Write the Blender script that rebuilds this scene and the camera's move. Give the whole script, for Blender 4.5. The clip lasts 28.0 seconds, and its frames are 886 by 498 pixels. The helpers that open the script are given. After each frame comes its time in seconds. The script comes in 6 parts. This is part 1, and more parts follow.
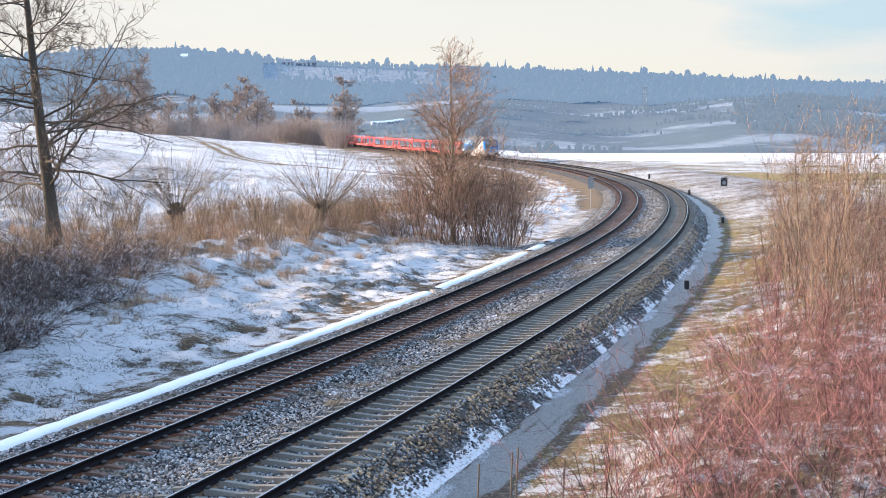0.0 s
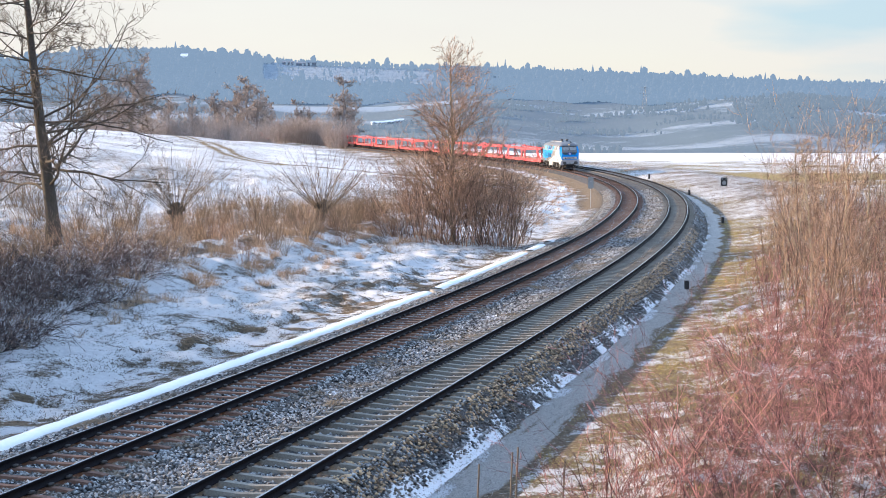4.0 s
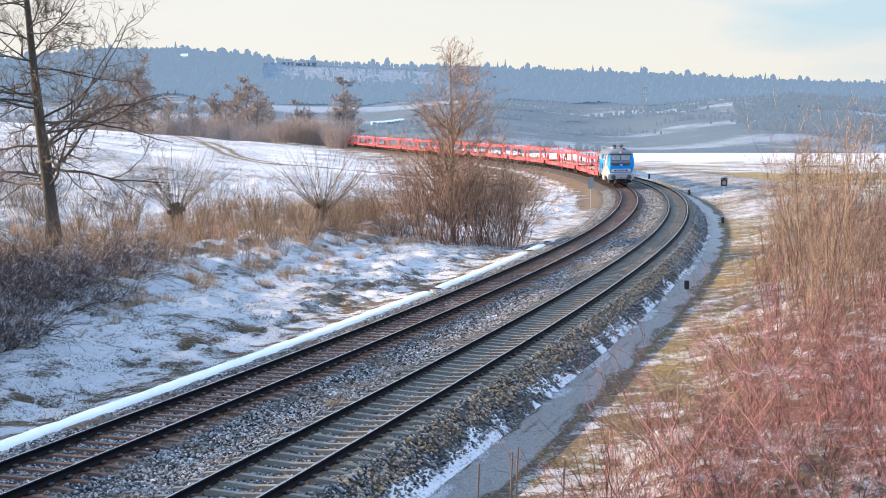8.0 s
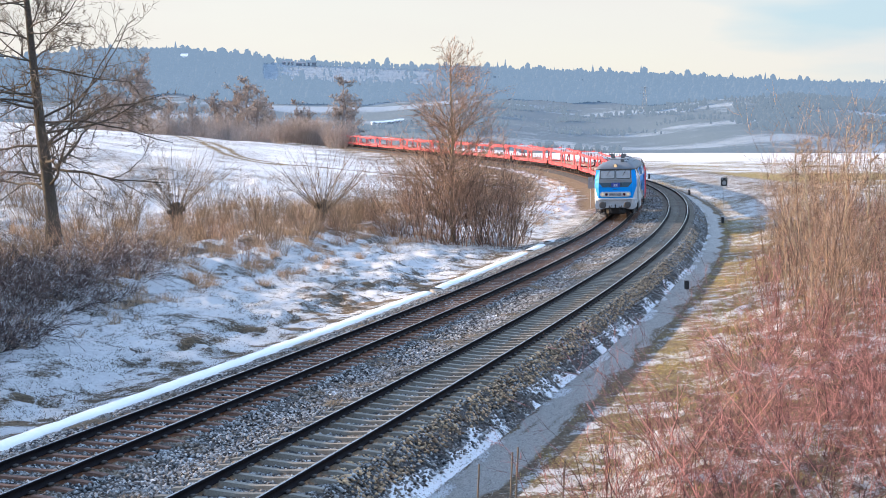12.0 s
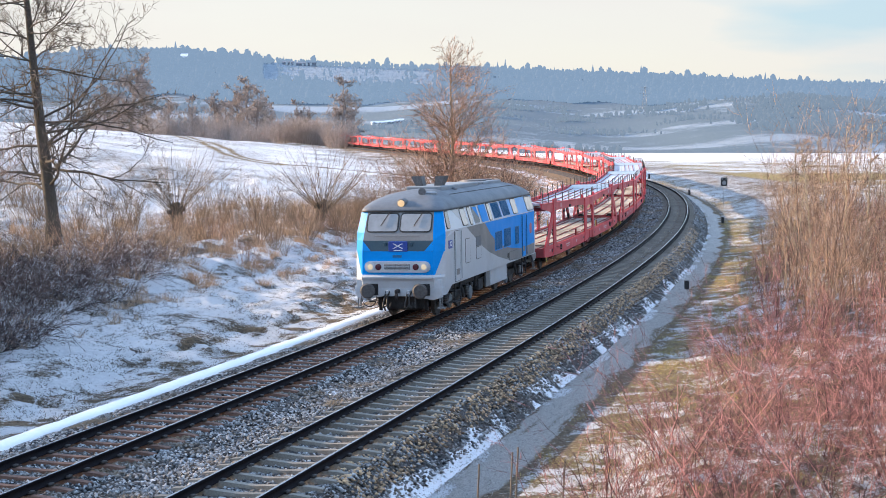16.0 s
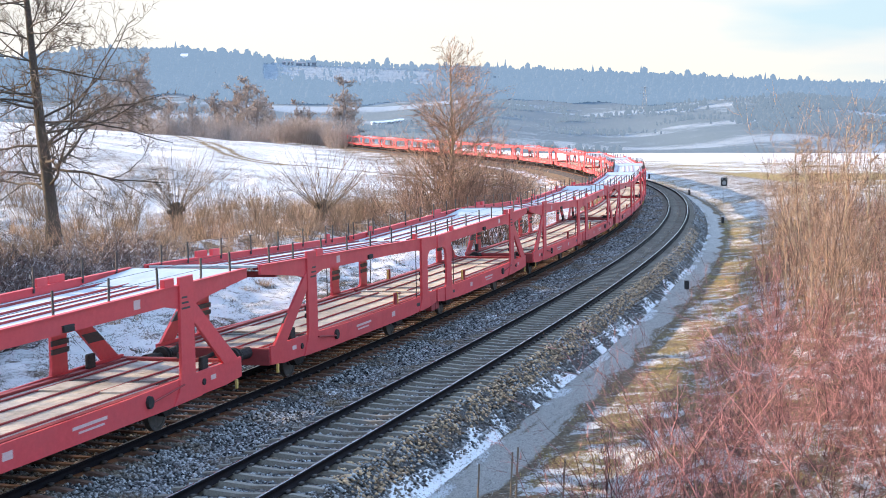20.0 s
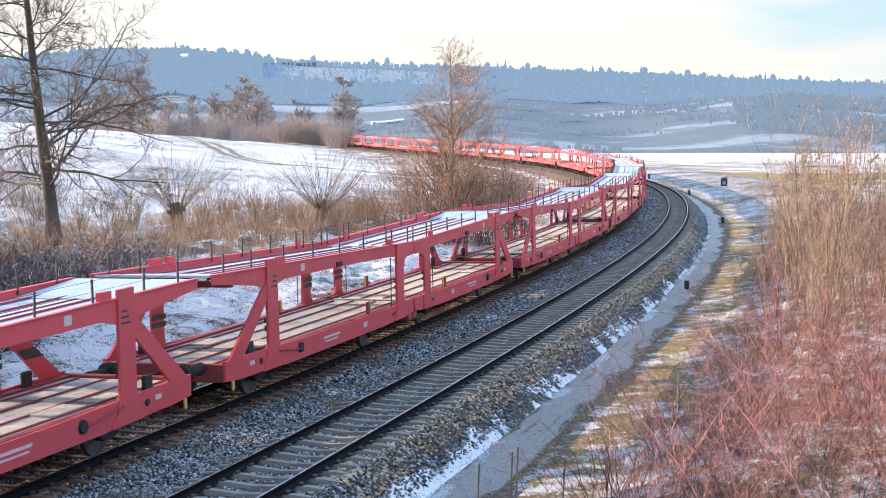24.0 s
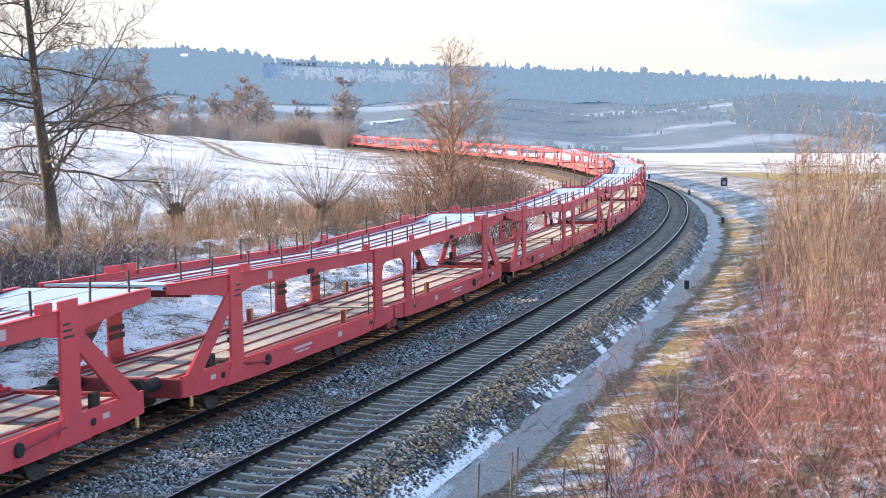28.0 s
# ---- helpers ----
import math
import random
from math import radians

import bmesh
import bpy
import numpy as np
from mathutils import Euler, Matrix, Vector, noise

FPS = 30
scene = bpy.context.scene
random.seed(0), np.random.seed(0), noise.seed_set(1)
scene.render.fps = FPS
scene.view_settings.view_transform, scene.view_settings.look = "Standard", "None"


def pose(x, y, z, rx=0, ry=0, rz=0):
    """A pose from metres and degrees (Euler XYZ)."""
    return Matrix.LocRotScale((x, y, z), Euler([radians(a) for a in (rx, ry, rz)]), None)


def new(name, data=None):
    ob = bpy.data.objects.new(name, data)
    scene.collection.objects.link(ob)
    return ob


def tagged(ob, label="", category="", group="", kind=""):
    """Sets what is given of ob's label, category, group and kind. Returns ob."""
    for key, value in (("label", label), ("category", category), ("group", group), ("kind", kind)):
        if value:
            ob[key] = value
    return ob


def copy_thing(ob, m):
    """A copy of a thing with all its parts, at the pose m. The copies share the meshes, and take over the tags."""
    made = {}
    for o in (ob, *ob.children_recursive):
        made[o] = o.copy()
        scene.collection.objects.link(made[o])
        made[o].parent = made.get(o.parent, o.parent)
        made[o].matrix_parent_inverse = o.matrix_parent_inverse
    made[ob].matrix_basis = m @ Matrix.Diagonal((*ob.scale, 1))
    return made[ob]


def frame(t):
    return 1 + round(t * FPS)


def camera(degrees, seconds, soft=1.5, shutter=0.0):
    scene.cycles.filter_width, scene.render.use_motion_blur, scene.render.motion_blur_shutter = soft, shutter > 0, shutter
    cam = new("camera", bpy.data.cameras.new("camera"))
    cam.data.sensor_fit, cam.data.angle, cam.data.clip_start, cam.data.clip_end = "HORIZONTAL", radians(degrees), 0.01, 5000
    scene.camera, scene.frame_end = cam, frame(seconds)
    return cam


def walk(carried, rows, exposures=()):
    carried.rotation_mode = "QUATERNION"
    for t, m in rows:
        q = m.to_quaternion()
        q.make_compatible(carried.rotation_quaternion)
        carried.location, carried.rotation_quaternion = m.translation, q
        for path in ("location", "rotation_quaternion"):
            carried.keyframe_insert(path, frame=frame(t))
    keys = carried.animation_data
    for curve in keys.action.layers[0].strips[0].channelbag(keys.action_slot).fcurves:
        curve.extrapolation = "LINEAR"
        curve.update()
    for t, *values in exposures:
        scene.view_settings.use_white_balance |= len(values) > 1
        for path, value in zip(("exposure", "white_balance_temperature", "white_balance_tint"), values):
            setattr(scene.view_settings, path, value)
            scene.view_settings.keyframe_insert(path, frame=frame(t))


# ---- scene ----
cam = camera(33.28, 28.0, soft=0.8, shutter=0.08)
EYE = 5.935
CAM_POSE = pose(0, 0, EYE, 90 - 4.36, 0, 0) @ pose(0, 0, 0, 0, 0, -0.16)
walk(cam, [(0.0, CAM_POSE), (28.0, CAM_POSE)], exposures=[(0.0, 1.02, 6280, 10), (16.4, 1.02, 6280, 10), (18.0, 1.23, 6280, 10), (28.0, 1.23, 6280, 10)])

# ---- daylight: low winter sun from ahead on the left, thin high cloud ----
SUN_AZ, SUN_EL = radians(-74), radians(17)      # azimuth from +y towards +x
sun_dir = Vector((math.sin(SUN_AZ) * math.cos(SUN_EL), math.cos(SUN_AZ) * math.cos(SUN_EL), math.sin(SUN_EL)))
sun = new("sun", bpy.data.lights.new("sun", "SUN"))
sun.data.energy, sun.data.angle, sun.data.color = 5.4, radians(0.6), (1.0, 0.715, 0.455)
sun.rotation_euler = (-sun_dir).to_track_quat("-Z", "Y").to_euler()
sun.location = sun_dir * 60

world = bpy.data.worlds.new("winter_sky")
scene.world = world
world.use_nodes = True
wn, wl = world.node_tree.nodes, world.node_tree.links
sky = wn.new("ShaderNodeTexSky")
sky.sky_type, sky.sun_disc = "NISHITA", False
sky.sun_elevation, sky.sun_rotation = SUN_EL, SUN_AZ
sky.altitude, sky.air_density, sky.dust_density, sky.ozone_density = 600, 1.3, 1.6, 2.2
coord = wn.new("ShaderNodeTexCoord")
mapping = wn.new("ShaderNodeMapping")
mapping.inputs["Scale"].default_value = (1.0, 1.0, 5.0)
cloud = wn.new("ShaderNodeTexNoise")
cloud.inputs["Scale"].default_value, cloud.inputs["Detail"].default_value = 2.2, 6
ramp = wn.new("ShaderNodeValToRGB")
ramp.color_ramp.elements[0].position, ramp.color_ramp.elements[1].position = 0.35, 0.72
ramp.color_ramp.elements[0].color, ramp.color_ramp.elements[1].color = (0.80, 0.80, 0.80, 1), (1.0, 1.0, 1.0, 1)
veil = wn.new("ShaderNodeMixRGB")
wl.new(coord.outputs["Generated"], mapping.inputs["Vector"])
wl.new(mapping.outputs["Vector"], cloud.inputs["Vector"])
wl.new(cloud.outputs["Fac"], ramp.inputs["Fac"])
tone = wn.new("ShaderNodeMixRGB")                       # cream cloud and pale blue between
tone.inputs["Color1"].default_value, tone.inputs["Color2"].default_value = (1.84, 2.36, 2.68, 1), (2.95, 2.78, 2.62, 1)
patch = wn.new("ShaderNodeTexNoise")
patch.inputs["Scale"].default_value, patch.inputs["Detail"].default_value = 3.1, 5
wl.new(mapping.outputs["Vector"], patch.inputs["Vector"])
spread = wn.new("ShaderNodeMapRange")
spread.inputs["From Min"].default_value, spread.inputs["From Max"].default_value = 0.33, 0.50
side = wn.new("ShaderNodeVectorMath")                    # cream towards the sun, clear blue away from it
side.operation = "DOT_PRODUCT"
side.inputs[1].default_value = (-0.5, 0.0, -1.2)
wl.new(coord.outputs["Generated"], side.inputs[0])
drift = wn.new("ShaderNodeMath")
wl.new(patch.outputs["Fac"], drift.inputs[0])
wl.new(side.outputs["Value"], drift.inputs[1])
clear = wn.new("ShaderNodeMath")
clear.inputs[1].default_value = 0.17
wl.new(drift.outputs["Value"], clear.inputs[0])
wl.new(clear.outputs["Value"], spread.inputs["Value"])
wl.new(spread.outputs["Result"], tone.inputs["Fac"])
lift = wn.new("ShaderNodeMixRGB")                       # thin cloud, brighter and bluer overhead
lift.inputs["Color2"].default_value = (3.35, 4.6, 6.7, 1)
wl.new(tone.outputs["Color"], lift.inputs["Color1"])
wl.new(lift.outputs["Color"], veil.inputs["Color2"])
split = wn.new("ShaderNodeSeparateXYZ")
wl.new(coord.outputs["Generated"], split.inputs["Vector"])
thin = wn.new("ShaderNodeMapRange")                      # the haze thins out with height
thin.inputs["From Min"].default_value, thin.inputs["From Max"].default_value = 0.07, 0.60
thin.inputs["To Min"].default_value, thin.inputs["To Max"].default_value = 1.0, 0.75
wl.new(split.outputs["Z"], thin.inputs["Value"])
rise = wn.new("ShaderNodeMapRange")
rise.inputs["From Min"].default_value, rise.inputs["From Max"].default_value = 0.10, 0.55
wl.new(split.outputs["Z"], rise.inputs["Value"])
wl.new(rise.outputs["Result"], lift.inputs["Fac"])
haze = wn.new("ShaderNodeMath")
haze.operation = "MULTIPLY"
wl.new(ramp.outputs["Color"], haze.inputs[0])
wl.new(thin.outputs["Result"], haze.inputs[1])
wl.new(haze.outputs["Value"], veil.inputs["Fac"])
wl.new(sky.outputs["Color"], veil.inputs["Color1"])
wl.new(veil.outputs["Color"], wn["Background"].inputs["Color"])
wn["Background"].inputs["Strength"].default_value = 0.15


# ---- materials ----
def nodes_of(name):
    m = bpy.data.materials.new(name)
    m.use_nodes = True
    return m, m.node_tree.nodes, m.node_tree.links, m.node_tree.nodes["Principled BSDF"]


def noise_node(n, l, scale, detail=4.0, rough=0.6, vector=None):
    t = n.new("ShaderNodeTexNoise")
    t.inputs["Scale"].default_value, t.inputs["Detail"].default_value, t.inputs["Roughness"].default_value = scale, detail, rough
    if vector:
        l.new(vector, t.inputs["Vector"])
    return t.outputs["Fac"]


def stretch(n, l, value, lo, hi, a=0.0, b=1.0):
    r = n.new("ShaderNodeMapRange")
    r.inputs["From Min"].default_value, r.inputs["From Max"].default_value = lo, hi
    r.inputs["To Min"].default_value, r.inputs["To Max"].default_value = a, b
    l.new(value, r.inputs["Value"])
    return r.outputs["Result"]


def mix(n, l, fac, a, b):
    m = n.new("ShaderNodeMixRGB")
    for key, v in (("Fac", fac), ("Color1", a), ("Color2", b)):
        if isinstance(v, (int, float)):
            m.inputs[key].default_value = v
        elif isinstance(v, tuple):
            m.inputs[key].default_value = (*v, 1)
        else:
            l.new(v, m.inputs[key])
    return m.outputs["Color"]


def arith(n, l, op, a, b):
    m = n.new("ShaderNodeMath")
    m.operation = op
    for i, v in enumerate((a, b)):
        if isinstance(v, (int, float)):
            m.inputs[i].default_value = v
        else:
            l.new(v, m.inputs[i])
    return m.outputs[0]


def surf(name, a, b, dirt=None, fine=30.0, coarse=1.5, rough=0.6, metal=0.0, bump=0.15, amount=0.5, each=0.0, coat=0.0):
    """A painted, stony or woody surface: two tones in fine grain, stains of dirt at a coarse scale, slight relief."""
    m, n, l, p = nodes_of(name)
    tc = n.new("ShaderNodeTexCoord").outputs["Object"]
    f, c = noise_node(n, l, fine, 5, 0.7, tc), noise_node(n, l, coarse, 6, 0.65, tc)
    col = mix(n, l, stretch(n, l, f, 0.3, 0.7), a, b)
    if dirt:
        col = mix(n, l, stretch(n, l, c, 0.62 - 0.25 * amount, 0.80, 0.0, amount + 0.2), col, dirt)
    if each:
        info = n.new("ShaderNodeObjectInfo").outputs["Random"]
        hsv = n.new("ShaderNodeHueSaturation")
        l.new(stretch(n, l, info, 0, 1, 1 - each, 1 + each), hsv.inputs["Value"])
        l.new(col, hsv.inputs["Color"])
        col = hsv.outputs["Color"]
    l.new(col, p.inputs["Base Color"])
    l.new(stretch(n, l, c, 0.3, 0.7, max(rough - 0.12, 0.04), min(rough + 0.12, 1.0)), p.inputs["Roughness"])
    p.inputs["Metallic"].default_value = metal
    if coat:
        p.inputs["Coat Weight"].default_value, p.inputs["Coat Roughness"].default_value = coat, 0.25
    if bump:
        bn = n.new("ShaderNodeBump")
        bn.inputs["Strength"].default_value, bn.inputs["Distance"].default_value = bump, 0.02
        l.new(f, bn.inputs["Height"])
        l.new(bn.outputs["Normal"], p.inputs["Normal"])
    return m


def island(name, a, b, rough=0.85, c=None, snow=0.0, power=1.0):
    """Many small alike pieces in one mesh: each takes a tone of its own between a and b."""
    m, n, l, p = nodes_of(name)
    r = n.new("ShaderNodeNewGeometry").outputs["Random Per Island"]
    if power != 1.0:
        r = arith(n, l, "POWER", r, power)
    col = mix(n, l, r, a, b)
    if c:
        tc = n.new("ShaderNodeTexCoord").outputs["Object"]
        col = mix(n, l, stretch(n, l, noise_node(n, l, 0.55, 5, 0.6, tc), 0.5, 0.66), col, c)
    if snow:
        tc = n.new("ShaderNodeTexCoord").outputs["Object"]
        col = mix(n, l, stretch(n, l, noise_node(n, l, 3.0, 5, 0.7, tc), 0.62 - snow * 0.2, 0.70 - snow * 0.2), col, (0.78, 0.80, 0.83))
    l.new(col, p.inputs["Base Color"])
    p.inputs["Roughness"].default_value = rough
    return m


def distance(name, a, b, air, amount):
    """The backdrop of far woods, kilometres off; its blue emission stands in for the pale haze of the air."""
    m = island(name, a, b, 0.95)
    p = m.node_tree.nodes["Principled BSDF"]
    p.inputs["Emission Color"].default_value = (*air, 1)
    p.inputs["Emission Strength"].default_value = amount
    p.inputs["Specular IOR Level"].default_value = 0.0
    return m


def glow(name, colour, strength):
    m, n, l, p = nodes_of(name)
    p.inputs["Base Color"].default_value = (0.22, 0.20, 0.17, 1)
    p.inputs["Emission Color"].default_value = (*colour, 1)
    p.inputs["Emission Strength"].default_value = strength
    return m


def glass(name, tint):
    m, n, l, p = nodes_of(name)
    tc = n.new("ShaderNodeTexCoord").outputs["Object"]
    l.new(mix(n, l, stretch(n, l, noise_node(n, l, 2.0, 4, 0.6, tc), 0.35, 0.7), tint, tuple(0.7 * v for v in tint)), p.inputs["Base Color"])
    p.inputs["Roughness"].default_value, p.inputs["IOR"].default_value = 0.06, 1.5
    p.inputs["Coat Weight"].default_value = 0.6
    return m


def ground_material():
    m, n, l, p = nodes_of("winter_ground")
    tc = n.new("ShaderNodeTexCoord").outputs["Object"]
    at = n.new("ShaderNodeVertexColor")
    at.layer_name = "cover"
    sep = n.new("ShaderNodeSeparateColor")
    l.new(at.outputs["Color"], sep.inputs["Color"])
    snow_amt, gravel, green = sep.outputs[0], sep.outputs[1], sep.outputs[2]
    big, mid, fine = noise_node(n, l, 0.09, 5, 0.6, tc), noise_node(n, l, 0.9, 6, 0.7, tc), noise_node(n, l, 9.0, 5, 0.75, tc)
    grit = noise_node(n, l, 34.0, 4, 0.8, tc)
    dry = mix(n, l, stretch(n, l, fine, 0.32, 0.68), (0.045, 0.035, 0.026), (0.32, 0.23, 0.14))
    fresh = mix(n, l, stretch(n, l, fine, 0.32, 0.68), (0.16, 0.125, 0.042), (0.46, 0.36, 0.135))
    soil = mix(n, l, stretch(n, l, arith(n, l, "ADD", arith(n, l, "MULTIPLY", green, 1.2), arith(n, l, "SUBTRACT", mid, 0.55)), 0.3, 0.6), dry, fresh)
    # far soil in blue-grey: the haze of distance is put into its colour
    hazy_soil = mix(n, l, stretch(n, l, mid, 0.3, 0.7), (0.060, 0.098, 0.130), (0.110, 0.160, 0.200))
    soil = mix(n, l, stretch(n, l, at.outputs["Alpha"], 0, 1, 1, 0), soil, hazy_soil)
    stone = mix(n, l, stretch(n, l, grit, 0.36, 0.64), (0.26, 0.25, 0.24), (0.76, 0.73, 0.70))
    stone = mix(n, l, stretch(n, l, fine, 0.42, 0.70, 0.0, 0.5), stone, (0.24, 0.21, 0.17))
    base = mix(n, l, stretch(n, l, arith(n, l, "ADD", gravel, arith(n, l, "MULTIPLY", arith(n, l, "SUBTRACT", fine, 0.5), 0.75)), 0.4, 0.6), soil, stone)
    lay = arith(n, l, "ADD", arith(n, l, "MULTIPLY", mid, 0.28), arith(n, l, "ADD", arith(n, l, "MULTIPLY", fine, 0.60), arith(n, l, "MULTIPLY", grit, 0.52)))
    lay = arith(n, l, "ADD", lay, arith(n, l, "MULTIPLY", arith(n, l, "SUBTRACT", big, 0.5), 0.30))
    cover = stretch(n, l, arith(n, l, "ADD", lay, arith(n, l, "SUBTRACT", snow_amt, 1.20)), -0.035, 0.035)
    col = mix(n, l, cover, base, mix(n, l, stretch(n, l, fine, 0.3, 0.7), (0.70, 0.72, 0.76), (0.86, 0.87, 0.89)))
    old = mix(n, l, stretch(n, l, mid, 0.3, 0.7), (0.16, 0.21, 0.265), (0.28, 0.34, 0.405))      # far snow, the valley's blue haze put into its colour
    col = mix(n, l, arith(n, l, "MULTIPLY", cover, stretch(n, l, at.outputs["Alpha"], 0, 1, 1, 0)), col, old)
    l.new(col, p.inputs["Base Color"])
    l.new(stretch(n, l, cover, 0, 1, 0.95, 0.62), p.inputs["Roughness"])
    bn = n.new("ShaderNodeBump")
    bn.inputs["Strength"].default_value, bn.inputs["Distance"].default_value = 1.0, 0.18
    l.new(arith(n, l, "ADD", arith(n, l, "MULTIPLY", lay, 1.0), arith(n, l, "MULTIPLY", cover, 0.25)), bn.inputs["Height"])
    l.new(bn.outputs["Normal"], p.inputs["Normal"])
    return m


def ballast_material(name, a, b, rust, snow):
    m, n, l, p = nodes_of(name)
    tc = n.new("ShaderNodeTexCoord").outputs["Object"]
    v = n.new("ShaderNodeTexVoronoi")
    v.inputs["Scale"].default_value = 17.0
    l.new(tc, v.inputs["Vector"])
    tone = n.new("ShaderNodeSeparateColor")
    l.new(v.outputs["Color"], tone.inputs["Color"])
    mid, fine = noise_node(n, l, 0.8, 5, 0.65, tc), noise_node(n, l, 6.0, 5, 0.75, tc)
    col = mix(n, l, tone.outputs[0], a, b)
    # near-black between the stones: the shade of the gaps put into the colour
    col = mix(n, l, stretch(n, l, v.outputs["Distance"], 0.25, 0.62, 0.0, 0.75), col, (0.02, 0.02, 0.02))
    at = n.new("ShaderNodeVertexColor")
    at.layer_name = "cover"
    sep = n.new("ShaderNodeSeparateColor")
    l.new(at.outputs["Color"], sep.inputs["Color"])
    spots = arith(n, l, "MULTIPLY", stretch(n, l, mid, 0.34, 0.62), sep.outputs[1])
    col = mix(n, l, arith(n, l, "MULTIPLY", spots, 0.85), col, mix(n, l, tone.outputs[1], rust, tuple(0.5 * v for v in rust)))
    col = mix(n, l, stretch(n, l, fine, 0.42, 0.66, 0.0, 0.55), col, (0.06, 0.06, 0.062))
    lay = arith(n, l, "ADD", arith(n, l, "MULTIPLY", mid, 0.55), arith(n, l, "MULTIPLY", fine, 0.6))
    cover = stretch(n, l, arith(n, l, "ADD", lay, arith(n, l, "SUBTRACT", arith(n, l, "MULTIPLY", sep.outputs[0], snow), 1.05)), -0.03, 0.06)
    col = mix(n, l, cover, col, (0.80, 0.82, 0.86))
    l.new(col, p.inputs["Base Color"])
    p.inputs["Roughness"].default_value = 0.9
    bn = n.new("ShaderNodeBump")
    bn.invert = True
    bn.inputs["Strength"].default_value, bn.inputs["Distance"].default_value = 0.9, 0.05
    l.new(v.outputs["Distance"], bn.inputs["Height"])
    l.new(bn.outputs["Normal"], p.inputs["Normal"])
    return m


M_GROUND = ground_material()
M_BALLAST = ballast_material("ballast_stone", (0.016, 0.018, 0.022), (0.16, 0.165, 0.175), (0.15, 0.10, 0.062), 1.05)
M_STONES = island("loose_ballast", (0.008, 0.009, 0.012), (0.46, 0.475, 0.49), 0.9, (0.17, 0.13, 0.09), 0.0, 1.45)
M_PATH_STONES = island("path_gravel", (0.28, 0.27, 0.26), (0.62, 0.60, 0.575), 0.9)
# warm brown tones that stand in for low sun on the outer shoulder
M_BROWN_STONES = island("rusty_sunlit_ballast", (0.06, 0.038, 0.025), (0.62, 0.44, 0.27), 0.9)
M_RAIL = surf("rail_steel", (0.004, 0.004, 0.007), (0.012, 0.010, 0.013), (0.026, 0.017, 0.015), 25, 2, 0.7, 0.0, 0.2)
M_RAIL.node_tree.nodes["Principled BSDF"].inputs["Specular IOR Level"].default_value = 0.08
M_HEAD = surf("polished_rail_head", (0.30, 0.30, 0.32), (0.42, 0.42, 0.44), None, 40, 2, 0.30, 1.0, 0.0)
M_CONCRETE = surf("sleeper_concrete", (0.16, 0.145, 0.125), (0.27, 0.25, 0.215), (0.09, 0.06, 0.04), 30, 2.5, 0.9, 0, 0.3, 0.5, 0.15)
M_WOOD_SLEEPER = surf("rusty_steel_sleeper", (0.14, 0.072, 0.052), (0.23, 0.13, 0.095), (0.085, 0.07, 0.058), 18, 3, 0.9, 0, 0.4, 0.5, 0.2)
M_CLIP = surf("rail_clip", (0.03, 0.03, 0.032), (0.07, 0.06, 0.055), None, 40, 5, 0.6, 0.4, 0.1)
M_SNOW = surf("fresh_snow", (0.80, 0.82, 0.85), (0.88, 0.89, 0.90), None, 8, 1, 0.6, 0, 0.3)
M_TROUGH = surf("trough_concrete", (0.30, 0.29, 0.28), (0.40, 0.39, 0.37), (0.18, 0.16, 0.14), 30, 2, 0.9, 0, 0.3)
M_BARK = surf("grey_bark", (0.045, 0.038, 0.033), (0.11, 0.09, 0.072), (0.075, 0.075, 0.04), 14, 1.5, 0.95, 0, 0.6)
M_BARK_PALE = surf("tan_bark", (0.16, 0.115, 0.075), (0.27, 0.20, 0.135), None, 14, 1.5, 0.95, 0, 0.5)
M_TWIG_DARK = island("dark_twigs", (0.085, 0.065, 0.052), (0.17, 0.13, 0.095))
M_TWIG_WILLOW = island("willow_rods", (0.07, 0.05, 0.036), (0.42, 0.31, 0.21), power=1.3)
M_TWIG_RED = island("red_dogwood_twigs", (0.045, 0.012, 0.016), (0.84, 0.41, 0.37), power=1.8)
M_TWIG_WARM = island("reddish_brown_twigs", (0.07, 0.04, 0.03), (0.58, 0.38, 0.27), power=1.4)
M_TWIG_TAN = island("tan_sapling_twigs", (0.07, 0.038, 0.028), (0.74, 0.51, 0.35), power=1.3)
M_BRAMBLE = island("bramble", (0.012, 0.009, 0.010), (0.26, 0.19, 0.18), 0.9, None, 0.36, 1.8)
M_STRAW = island("dry_grass", (0.10, 0.062, 0.04), (0.74, 0.53, 0.36), power=1.1)
M_TUFT = island("dark_grass_in_snow", (0.012, 0.012, 0.011), (0.12, 0.10, 0.075), power=1.5)
M_GREEN_GRASS = island("grass_tuft", (0.14, 0.115, 0.04), (0.52, 0.42, 0.165))
# twigs and bark paler than the near trees': slight haze put into their colours
M_FAR_TWIG = island("hazy_bare_crowns", (0.25, 0.205, 0.185), (0.45, 0.385, 0.35))
M_FAR_BARK = surf("hazy_far_bark", (0.17, 0.14, 0.13), (0.25, 0.21, 0.19), None, 3, 0.5, 0.95)
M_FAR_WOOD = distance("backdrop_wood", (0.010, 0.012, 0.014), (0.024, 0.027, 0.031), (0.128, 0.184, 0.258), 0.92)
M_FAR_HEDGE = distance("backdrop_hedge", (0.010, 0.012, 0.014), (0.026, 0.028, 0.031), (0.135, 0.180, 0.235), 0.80)


